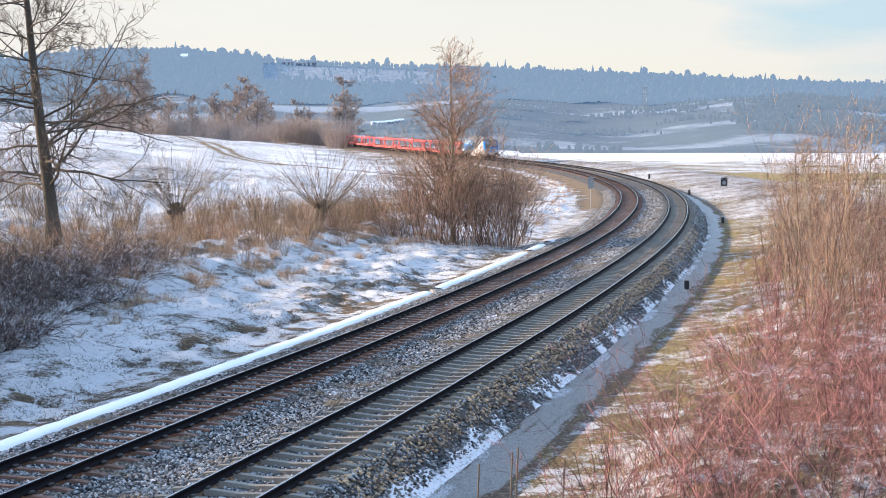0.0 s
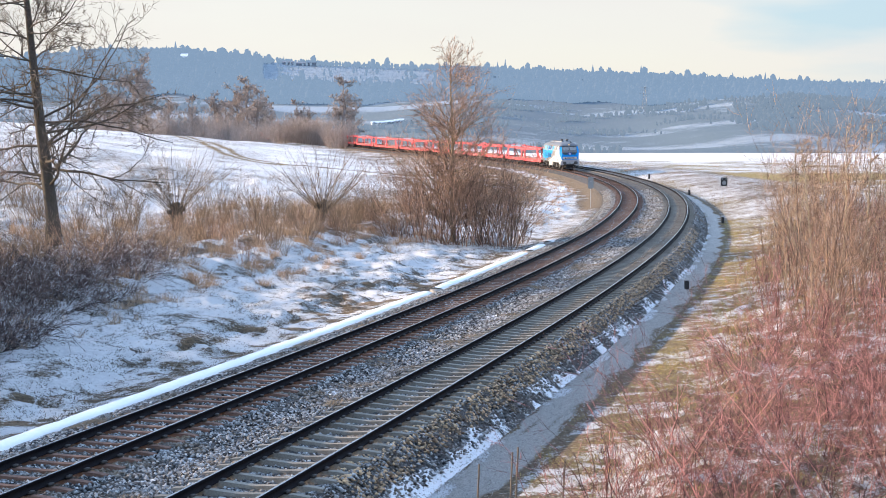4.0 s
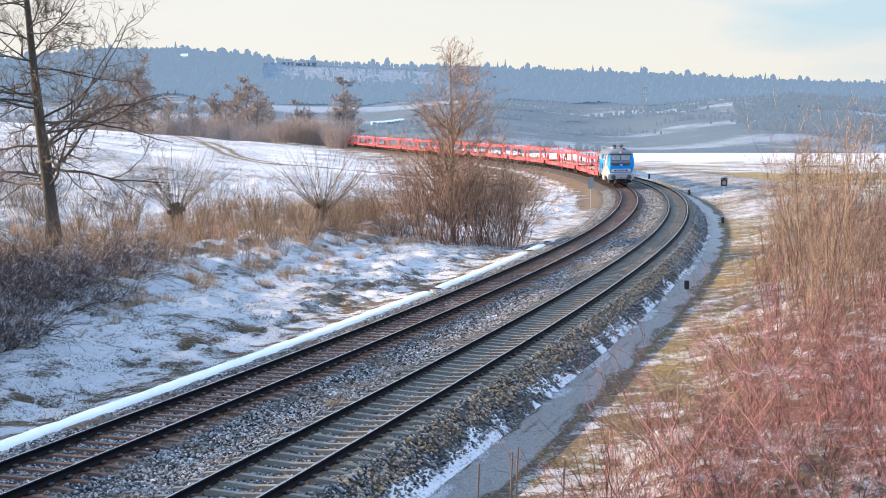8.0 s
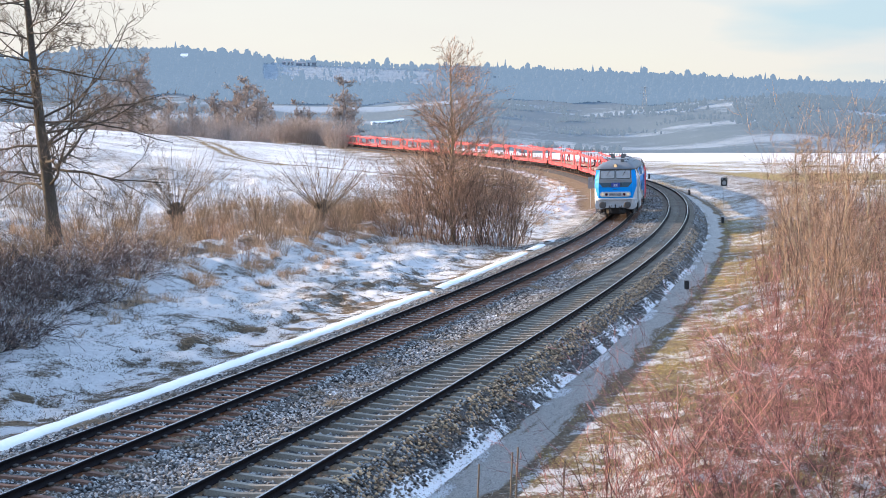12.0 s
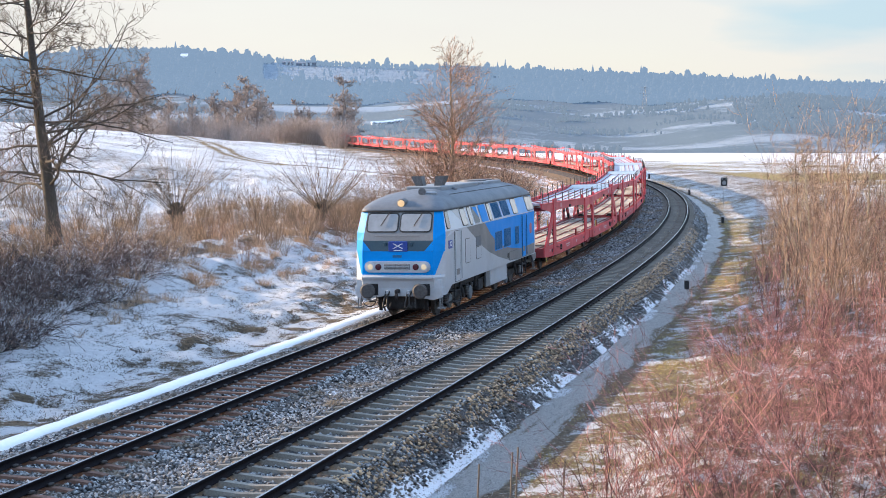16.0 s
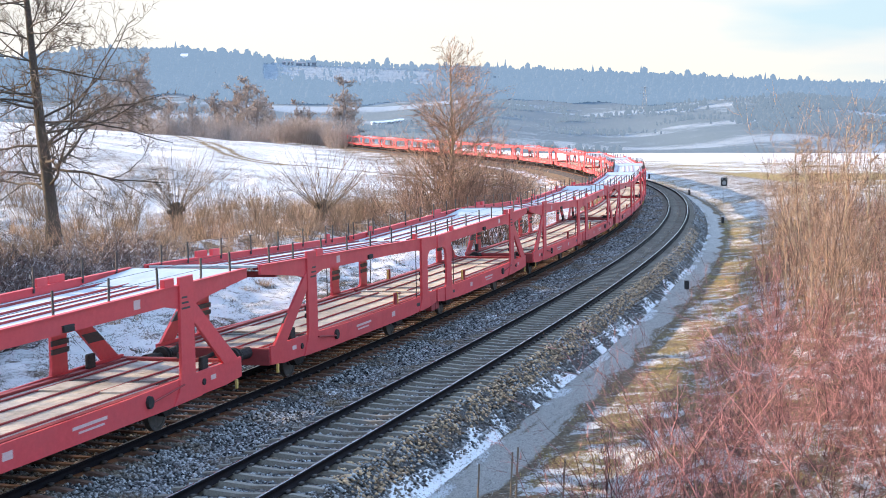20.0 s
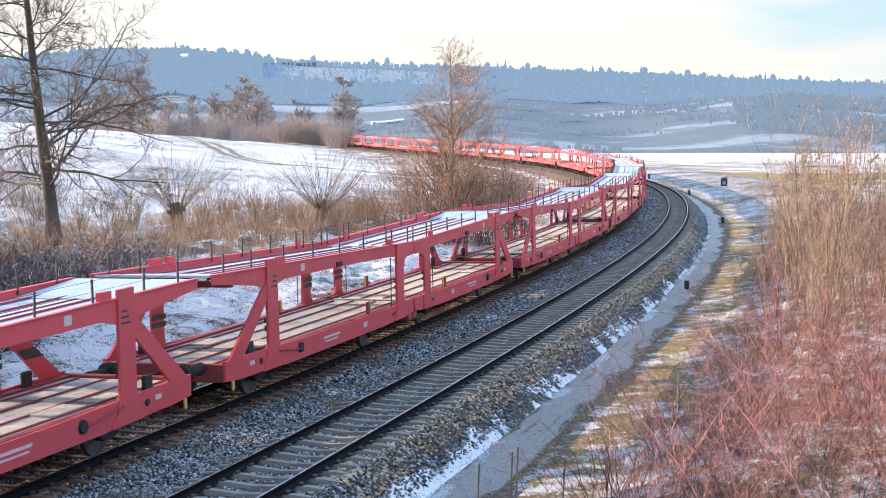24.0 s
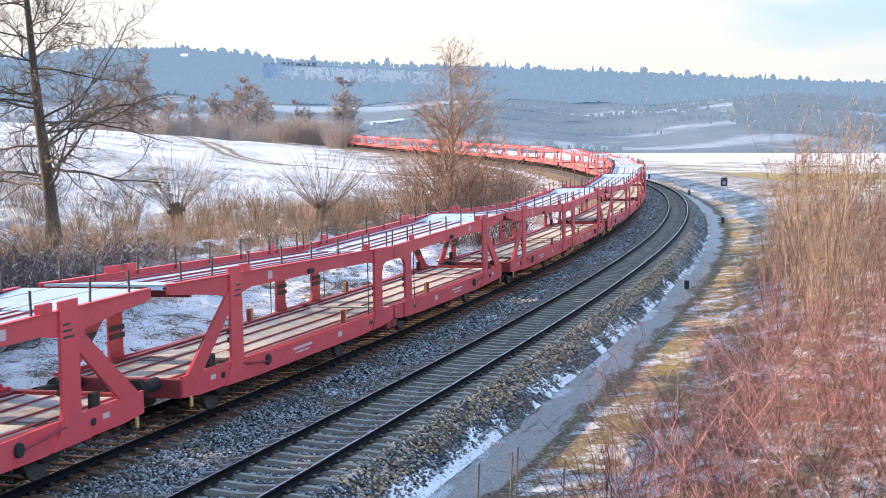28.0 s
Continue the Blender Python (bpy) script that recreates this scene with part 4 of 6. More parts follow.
    # both ends alike
    for e in (1, -1):
        for t in (1, -1):
            # pale wedge that narrows the blue corner downwards, and blue corners of the teal band
            def on_corner(z, u, proud):
                x = float(np.interp(z, [1.52, 2.28], [7.60, 7.58])) - u * 0.36
                return Vector((e * (x + proud * 0.6), e * t * (1.195 + u * 0.305 + proud * 0.8), z))
            quad = [(1.525, 0.14), (1.525, 0.995), (2.26, 0.995), (2.26, 0.90)]
            bm = bmesh.new()
            fr, bk = [[bm.verts.new(on_corner(z, u, p)) for z, u in quad] for p in (0.008, -0.01)]
            fs = [bm.faces.new(fr), bm.faces.new(bk[::-1])] + [bm.faces.new((fr[i], bk[i], bk[(i + 1) % 4], fr[(i + 1) % 4])) for i in range(4)]
            bmesh.ops.recalc_face_normals(bm, faces=fs)
            part("livery_wedge", bm, M_LIGHT, loco)
            bm = bmesh.new()
            tri = [(7.584, 1.185, 2.285), (7.526, 1.175, 2.60), (7.584, 0.90, 2.285)]
            fr, bk = [[bm.verts.new((e * (x + p), e * t * y, z)) for x, y, z in tri] for p in (0.005, -0.01)]
            fs = [bm.faces.new(fr), bm.faces.new(bk[::-1])] + [bm.faces.new((fr[i], bk[i], bk[(i + 1) % 3], fr[(i + 1) % 3])) for i in range(3)]
            bmesh.ops.recalc_face_normals(bm, faces=fs)
            part("blue_band_corner", bm, M_BLUE, loco)
        lean = (7.42 - 7.10) / 0.68
        for y0, y1 in ((-1.06, -0.06), (0.06, 1.06)):
            for name, grow, lift, mt, lab in (("windscreen_frame", 0.045, 0.012, M_RUBBER, "black rubber windscreen frame"), ("windscreen", 0.0, 0.022, M_PANE, "grey windscreen, sky reflection put into its tint")):
                bm = bmesh.new()
                out = rounded(y0 - grow, y1 + grow, 2.92 - grow, 3.465 + grow, 0.09 + grow, 4)
                xs = lambda z: 7.42 - (z - 2.87) * lean
                fr = [bm.verts.new((e * (xs(z) + lift), e * y, z)) for y, z in out]
                bk = [bm.verts.new((e * (xs(z) - 0.03), e * y, z)) for y, z in out]
                fs = [bm.faces.new(fr), bm.faces.new(bk[::-1])]
                for i in range(len(fr)):
                    fs.append(bm.faces.new((fr[i], bk[i], bk[(i + 1) % len(fr)], fr[(i + 1) % len(fr)])))
                bmesh.ops.recalc_face_normals(bm, faces=fs)
                part(name, bm, mt, loco, lab)
            part("wiper", cyl_bm((e * 7.16, e * (y0 * 0.3 + y1 * 0.7), 3.52), (e * 7.37, e * (y0 * 0.55 + y1 * 0.45), 3.10), 0.014, None, 6), M_RUBBER, loco)
        part("handrail", cyl_bm((e * 7.56, -0.75, 2.78), (e * 7.56, 0.75, 2.78), 0.016, None, 6), M_GREY, loco)
        # light band, headlights, tail lamps, grille
        band = part("light_band", prism_bm(rounded(-1.10, 1.10, 1.60, 1.96, 0.17, 4), e * 7.585, e * 7.66, 0, "x"), M_LIGHT, loco, "pale grey rounded headlight band")
        for y in (-0.90, 0.90):
            if e > 0:
                part("headlight", lathe_bm([(7.655, 0.10), (7.69, 0.095), (7.70, 0.05)], 18, "x", (0, y, 1.78)), M_LAMP, band, "lit round warm-white headlight")
            else:
                part("headlight", lathe_bm([(-7.655, 0.12), (-7.70, 0.115), (-7.715, 0.06)], 18, "x", (0, y, 1.78)), M_PANE_PALE, band)
            part("headlight_rim", lathe_bm([(e * 7.65, 0.155), (e * 7.685, 0.155), (e * 7.69, 0.12)], 18, "x", (0, y, 1.78)), M_LIGHT, band)
            part("tail_lamp", lathe_bm([(e * 7.65, 0.105), (e * 7.69, 0.10), (e * 7.70, 0.05)], 16, "x", (0, y * 0.70, 1.78)), M_RED_LENS, band)
        part("end_grille", box_bm(min(e * 7.60, e * 7.675), max(e * 7.60, e * 7.675), -0.44, 0.44, 1.68, 1.88, 0.02), M_SOOT, band)
        for k in range(4):
            part("slat", box_bm(min(e * 7.66, e * 7.69), max(e * 7.66, e * 7.69), -0.42, 0.42, 1.70 + 0.045 * k, 1.715 + 0.045 * k), M_LIGHT, band)
        lamp = part("top_headlight", lathe_bm([(e * 6.75, 0.17), (e * 7.02, 0.15), (e * 7.04, 0.12)], 18, "x", (0, 0, 3.80)), M_SOOT, loco)
        part("lens", lathe_bm([(e * 7.035, 0.115), (e * 7.06, 0.10), (e * 7.065, 0.05)], 16, "x", (0, 0, 3.80)), M_LAMP_TOP if e > 0 else M_PANE_PALE, lamp)
        # maker's sign drawn as plain shapes
        sg = part("sign_plate", box_bm(min(e * 7.55, e * 7.60), max(e * 7.55, e * 7.60), -0.30, 0.34, 2.27, 2.60, 0.01), M_SIGN_BLUE, loco, "blue enamel sign with a white mark")
        for pts in ([(-0.16, 2.53), (-0.10, 2.53), (0.20, 2.37), (0.14, 2.37)], [(0.14, 2.53), (0.20, 2.53), (-0.10, 2.37), (-0.16, 2.37)], [(-0.12, 2.30), (0.16, 2.30), (0.16, 2.325), (-0.12, 2.325)]):
            part("mark", prism_bm([(e * y, z) for y, z in pts], e * 7.60, e * 7.606, 0, "x"), M_WHITE, sg)
        for y in (-0.42, 0.46):
            part("lamp_bracket", box_bm(min(e * 7.50, e * 7.60), max(e * 7.50, e * 7.60), y - 0.05, y + 0.05, 2.45, 2.56, 0.01), M_TEAL, loco)
        part("number_bar", box_bm(min(e * 7.58, e * 7.595), max(e * 7.58, e * 7.595), -0.16, 0.14, 2.08, 2.16), M_BLUE_DEEP, loco)
        # buffer beam, apron, hoses, steps, plough
        part("bumper_ledge", prism_bm([(e * 7.16, 1.51), (e * 7.62, 1.16), (e * 7.70, 1.12), (e * 7.70, -1.12), (e * 7.62, -1.16), (e * 7.16, -1.51)], 1.40, 1.47, 0.01, "z"), M_LIGHT, loco)
        beam = part("buffer_beam", prism_bm([(-1.42, 1.36), (1.42, 1.36), (1.42, 0.78), (1.15, 0.70), (0.5, 0.82), (-0.5, 0.82), (-1.15, 0.70), (-1.42, 0.78)], e * 7.30, e * 7.56, 0.01, "x"), M_LIGHT, loco, "pale grey buffer beam")
        for y in (-0.875, 0.875):
            buffer_parts(loco, e * 7.54, y, e)
            part("buffer_foot", box_bm(min(e * 7.5, e * 7.60), max(e * 7.5, e * 7.60), y - 0.19, y + 0.19, 0.85, 1.23, 0.02), M_UNDER, beam)
        hook = part("coupling_hook", box_bm(min(e * 7.5, e * 7.86), max(e * 7.5, e * 7.86), -0.05, 0.05, 0.93, 1.06, 0.02), M_UNDER, loco)
        part("coupling_link", lathe_bm([(-0.03, 0.11), (0.03, 0.11), (0.03, 0.08)], 12, "y", (e * 7.80, 0, 0.83)), M_UNDER, hook)
        for y in (-0.42, -0.30, 0.32, 0.44, 0.60):
            bm = bmesh.new()
            prev = Vector((e * 7.58, y, 0.98))
            for k in range(1, 7):
                a = k / 6
                nx = Vector((e * (7.58 + 0.22 * math.sin(a * 3.1)), y + 0.05 * math.sin(a * 5 + y * 9), 0.98 - 0.52 * math.sin(a * 2.4)))
                cyl_bm(prev, nx, 0.024, None, 6, bm)
                prev = nx
            part("brake_hose", bm, M_RUBBER, loco)
        # large looped cable below the outer buffer
        bm = bmesh.new()
        for k in range(12):
            a, b = math.pi * k / 12, math.pi * (k + 1) / 12
            cyl_bm((e * 7.62, e * (-0.98 + 0.26 * math.cos(a)), 0.82 - 0.34 * math.sin(a)), (e * 7.62, e * (-0.98 + 0.26 * math.cos(b)), 0.82 - 0.34 * math.sin(b)), 0.018, None, 6, bm)
        part("jumper_cable", bm, M_RUBBER, loco)
        part("drag_box", prism_bm([(e * 7.25, 0.5), (e * 7.25, -0.5), (e * 6.7, -0.7), (e * 6.7, 0.7)], 0.40, 0.84, 0, "z"), M_UNDER, loco)
        for y in (-1.0, 1.0):
            part("rail_guard", box_bm(min(e * 6.95, e * 7.05), max(e * 6.95, e * 7.05), y * 0.78 - 0.05, y * 0.78 + 0.05, 0.30, 0.72), M_UNDER, loco)
            part("air_cock", box_bm(min(e * 7.56, e * 7.68), max(e * 7.56, e * 7.68), y * 0.36 - 0.04, y * 0.36 + 0.04, 0.90, 1.02, 0.01), M_LIGHT, loco)
        for s in (1, -1):
            st = part("corner_step", box_bm(min(e * 7.22, e * 7.55), max(e * 7.22, e * 7.55), s * 1.40 - 0.12, s * 1.40 + 0.12, 0.42, 0.46), M_GREY, loco)
            part("step_hanger", box_bm(min(e * 7.24, e * 7.28), max(e * 7.24, e * 7.28), s * 1.38 - 0.02, s * 1.38 + 0.02, 0.46, 1.1), M_GREY, st)
            part("step_hanger", box_bm(min(e * 7.50, e * 7.54), max(e * 7.50, e * 7.54), s * 1.38 - 0.02, s * 1.38 + 0.02, 0.46, 1.1), M_GREY, st)
    # both flanks alike
    for s in (1, -1):
        part("lower_skirt", prism_bm([(HALF - 0.02, 1.12), (HALF - 0.02, 0.86), (HALF - 0.6, 0.84), (HALF - 1.35, 1.12)], s * 1.40, s * 1.47, 0), M_LIGHT, loco)
        part("lower_skirt", prism_bm([(-HALF + 0.02, 1.12), (-HALF + 0.02, 0.86), (-HALF + 0.6, 0.84), (-HALF + 1.0, 1.12)], s * 1.40, s * 1.47, 0), M_GREY, loco)
        part("grey_livery_panel", flank([(3.25, 2.86), (5.90, 2.86), (6.80, 2.40), (7.56, 2.13), (9.02, 1.79), (10.44, 1.63), (12.0, 1.52), (13.02, 1.52), (14.70, 1.56), (14.70, 1.14), (12.8, 1.115), (11.2, 1.115), (9.72, 1.23), (8.02, 1.48), (6.48, 1.78), (5.36, 2.10), (4.44, 2.44)], 0.004, s), M_GREY, loco, "mid grey livery sweep")
        part("blue_livery_panel", flank([(5.90, 2.86), (14.70, 2.86), (14.70, 1.56), (13.02, 1.52), (12.0, 1.52), (10.44, 1.63), (9.02, 1.79), (7.56, 2.13), (6.80, 2.40)], 0.0045, s), M_BLUE, loco, "bright blue livery panel")
        part("silver_livery_panel", flank([(0.62, 2.70), (1.05, 2.865), (3.1, 2.865), (1.60, 2.83)], 0.004, s), M_SILVER, loco)
        part("grey_upper_panel", flank([(1.60, 3.53), (3.05, 3.53), (3.9, 2.90), (3.25, 2.89)], 0.004, s), M_LIGHT, loco)
        part("pale_blue_upper_panel", flank([(6.98, 3.53), (14.46, 3.53), (14.72, 2.89), (7.10, 2.89)], 0.005, s), M_PALE_BLUE, loco, "silver panel that fades to pale blue")
        part("tank_end_panel", box_bm(HALF - 6.90, HALF - 6.32, min(s * 1.36, s * 1.42), max(s * 1.36, s * 1.42), 0.52, 1.12), M_GREY, loco)
        part("waist_rail", box_bm(-7.0, 7.0, min(s * 1.50, s * 1.512), max(s * 1.50, s * 1.512), 2.865, 2.885), M_LIGHT, loco)
        for d0, d1, z0, z1, ln, glaz, lab in ((0.69, 1.07, 2.97, 3.51, 0.02, M_PANE, "cab side window"), (2.58, 3.22, 2.95, 3.50, 0.28, M_PANE_PALE, "frosted side window"), (3.64, 3.98, 2.93, 3.51, 0.24, M_PANE_PALE, "frosted side window"),
                                    (4.26, 4.94, 2.93, 3.51, 0.28, M_GREY, "grey blanked window"), (5.22, 6.22, 2.91, 3.52, 0.32, M_BLUE, "blue blanked window"), (6.50, 6.92, 2.92, 3.51, 0.26, M_PANE_PALE, "frosted side window"),
                                    (10.46, 11.28, 2.95, 3.51, 0.36, M_PANE_PALE, "frosted side window"), (13.10, 14.32, 2.95, 3.49, 0.34, M_PANE_PALE, "pale rear cab window")):
            part("window_frame", flank(skewed(d0 - 0.045, d1 + 0.045, z0 - 0.03, min(z1 + 0.03, 3.545), ln, 0.10), 0.012, s), M_RUBBER if glaz in (M_PANE, M_PANE_PALE) else M_LIGHT, loco)
            part("side_window", flank(skewed(d0, d1, z0, z1, ln, 0.08), 0.020, s), glaz, loco, lab)
        part("blue_window_corner", flank([(4.32, 3.49), (4.92, 3.49), (5.12, 3.10)], 0.023, s), M_BLUE, loco)
        for d0, d1, z0, z1, ln, n in ((7.12, 8.36, 2.93, 3.51, 0.36, 14), (8.62, 9.82, 2.94, 3.52, 0.38, 14), (7.48, 8.63, 1.76, 2.43, 0.0, 14), (8.96, 10.12, 1.76, 2.46, 0.0, 14), (10.93, 11.65, 1.73, 2.43, 0.0, 9)):
            part("grille_frame", flank(skewed(d0 - 0.04, d1 + 0.04, z0 - 0.03, z1 + 0.02, ln, 0.06), 0.010, s), M_LIGHT if ln else M_BLUE, loco)
            gr = part("grille", flank(skewed(d0, d1, z0, z1, ln, 0.04), 0.014, s), M_BLUE_DEEP, loco, "deep blue ribbed grille")
            for k in range(n):
                d = d0 + 0.04 + (d1 - d0 - 0.12) * k / (n - 1)
                part("rib", flank([(d + ln * 0.96, z0 + 0.02), (d + 0.04 + ln * 0.96, z0 + 0.02), (d + 0.04 + ln * 0.04, z1 - 0.02), (d + ln * 0.04, z1 - 0.02)], 0.026, s, 0.0), M_BLUE_DEEP, gr)
        for d0, d1 in ((1.52, 2.34), (12.16, 12.98)):
            for d in (d0, d1):
                part("door_grab_rail", cyl_bm((HALF - d, s * 1.545, 1.20), (HALF - d, s * 1.545, 2.80), 0.018, None, 6), M_LIGHT if d < 5 else M_BLUE_DEEP, loco)
            part("door_seam", flank(rounded(d0 + 0.03, d1 - 0.03, 1.14, 2.84, 0.05, 2), 0.008, s), M_SEAM if d0 < 5 else M_BLUE_DEEP, loco)
            part("cab_door", flank(rounded(d0 + 0.06, d1 - 0.06, 1.16, 2.82, 0.05, 2), 0.010, s), M_LIGHT if d0 < 5 else M_BLUE, loco)
            part("step_recess", flank(rounded(d0 + 0.2, d1 - 0.2, 1.36, 1.56, 0.04, 2), 0.016, s), M_GREY, loco)
            for z in (0.46, 0.82):
                part("foot_step", box_bm(HALF - d1 + 0.05, HALF - d0 - 0.05, min(s * 1.28, s * 1.5), max(s * 1.28, s * 1.5), z, z + 0.03), M_UNDER, loco)
            for d in (d0 + 0.05, d1 - 0.05):
                part("step_hanger", box_bm(HALF - d - 0.02, HALF - d + 0.02, min(s * 1.46, s * 1.49), max(s * 1.46, s * 1.49), 0.44, 1.12), M_UNDER, loco)
        sg = part("flank_sign", flank([(0.78, 2.30), (1.26, 2.30), (1.26, 2.57), (0.78, 2.57)], 0.012, s), M_SIGN_BLUE, loco, "small blue sign with a white mark")
        for pts in ([(0.90, 2.54), (0.96, 2.54), (1.16, 2.37), (1.10, 2.37)], [(1.10, 2.54), (1.16, 2.54), (0.96, 2.37), (0.90, 2.37)]):
            part("mark", flank(pts, 0.016, s), M_WHITE, sg)
        for d0, d1, z0, z1, mt in ((3.02, 3.64, 1.66, 2.46, M_LIGHT), (4.55, 5.25, 1.68, 2.08, M_LIGHT), (4.55, 5.25, 2.14, 2.44, M_ROOF), (9.9, 11.3, 1.20, 1.50, M_GREY)):
            part("panel_seam", flank(rounded(d0 - 0.025, d1 + 0.025, z0 - 0.025, z1 + 0.025, 0.07, 2), 0.009, s), M_SEAM, loco)
            part("access_panel", flank(rounded(d0, d1, z0, z1, 0.06, 2), 0.012, s), mt, loco)
        part("red_sticker", flank(rounded(13.75, 14.15, 1.98, 2.42, 0.15, 3), 0.010, s), surf("faded_red_sticker", (0.55, 0.13, 0.10), (0.42, 0.16, 0.22), None, 6, 2, 0.5) if s > 0 else M_BLUE, loco)
        part("filler_cap", flank(rounded(9.55, 9.75, 1.30, 1.50, 0.09, 3), 0.018, s), M_RUBBER, loco)
        tank = part("fuel_tank", box_bm(HALF - 9.66, HALF - 6.92, min(s * 1.0, s * 1.44), max(s * 1.0, s * 1.44), 0.50, 1.12, 0.03), M_LIGHT, loco, "pale grey fuel tank box")
    part("underframe", box_bm(-7.3, 7.3, -1.2, 1.2, 0.85, 1.12), M_UNDER, loco)
    # dark blocks added under the floor, so that no light shows through beneath
    part("underside_block", box_bm(-6.9, 6.9, -0.62, 0.62, 0.30, 0.86, 0.04), M_UNDER, loco, "dark block added to close off light under the floor")
    for x0, x1 in ((1.35, 2.05), (-2.9, -2.2)):
        part("underside_box", box_bm(x0, x1, -1.32, 1.32, 0.48, 0.86, 0.03), M_UNDER, loco)
    # bogies
    for cx in (4.3, -4.3):
        bg = part("bogie", box_bm(cx - 2.0, cx + 2.0, -0.55, 0.55, 0.55, 0.80, 0.03), M_UNDER, loco)
        for s in (1, -1):
            part("side_frame", prism_bm([(cx - 2.2, 0.66), (cx - 2.2, 0.86), (cx - 0.7, 0.70), (cx + 0.7, 0.70), (cx + 2.2, 0.86), (cx + 2.2, 0.66), (cx + 0.8, 0.46), (cx - 0.8, 0.46)], s * 0.98, s * 1.12, 0.015), M_UNDER, bg)
            for wx in (-1.4, 1.4):
                part("axle_cover", lathe_bm([(s * 1.16, 0.25), (s * 1.235, 0.24), (s * 1.26, 0.17), (s * 1.265, 0.05)], 16, "y", (cx + wx, 0, 0.50)), M_COVER, bg, "blue-grey round axle cover")
                part("axle_box", box_bm(cx + wx - 0.17, cx + wx + 0.17, min(s * 1.0, s * 1.2), max(s * 1.0, s * 1.2), 0.34, 0.66, 0.04), M_UNDER, bg)
                for o in (-0.32, 0.32):
                    part("coil_spring", lathe_bm([(0.42 + 0.04 * k, 0.085 if k % 2 else 0.065) for k in range(11)], 10, "z", (cx + wx + o, s * 1.16, 0)), M_WHEEL, bg)
            part("damper", cyl_bm((cx - 0.35, s * 1.25, 0.45), (cx + 0.1, s * 1.25, 0.98), 0.05, None, 8), M_WHEEL, bg)
            part("sand_pipe", cyl_bm((cx + 2.0, s * 0.85, 0.20), (cx + 2.25, s * 0.95, 0.80), 0.03, None, 6), M_WHEEL, bg)
            part("sand_box", box_bm(cx - 2.35, cx - 2.12, min(s * 0.95, s * 1.25), max(s * 0.95, s * 1.25), 0.62, 1.05, 0.03), M_UNDER, bg)
        for wx in (-1.4, 1.4):
            SPINNERS.append((wheelset(bg, cx + wx, 0.5), 0.5, 0))
    return loco


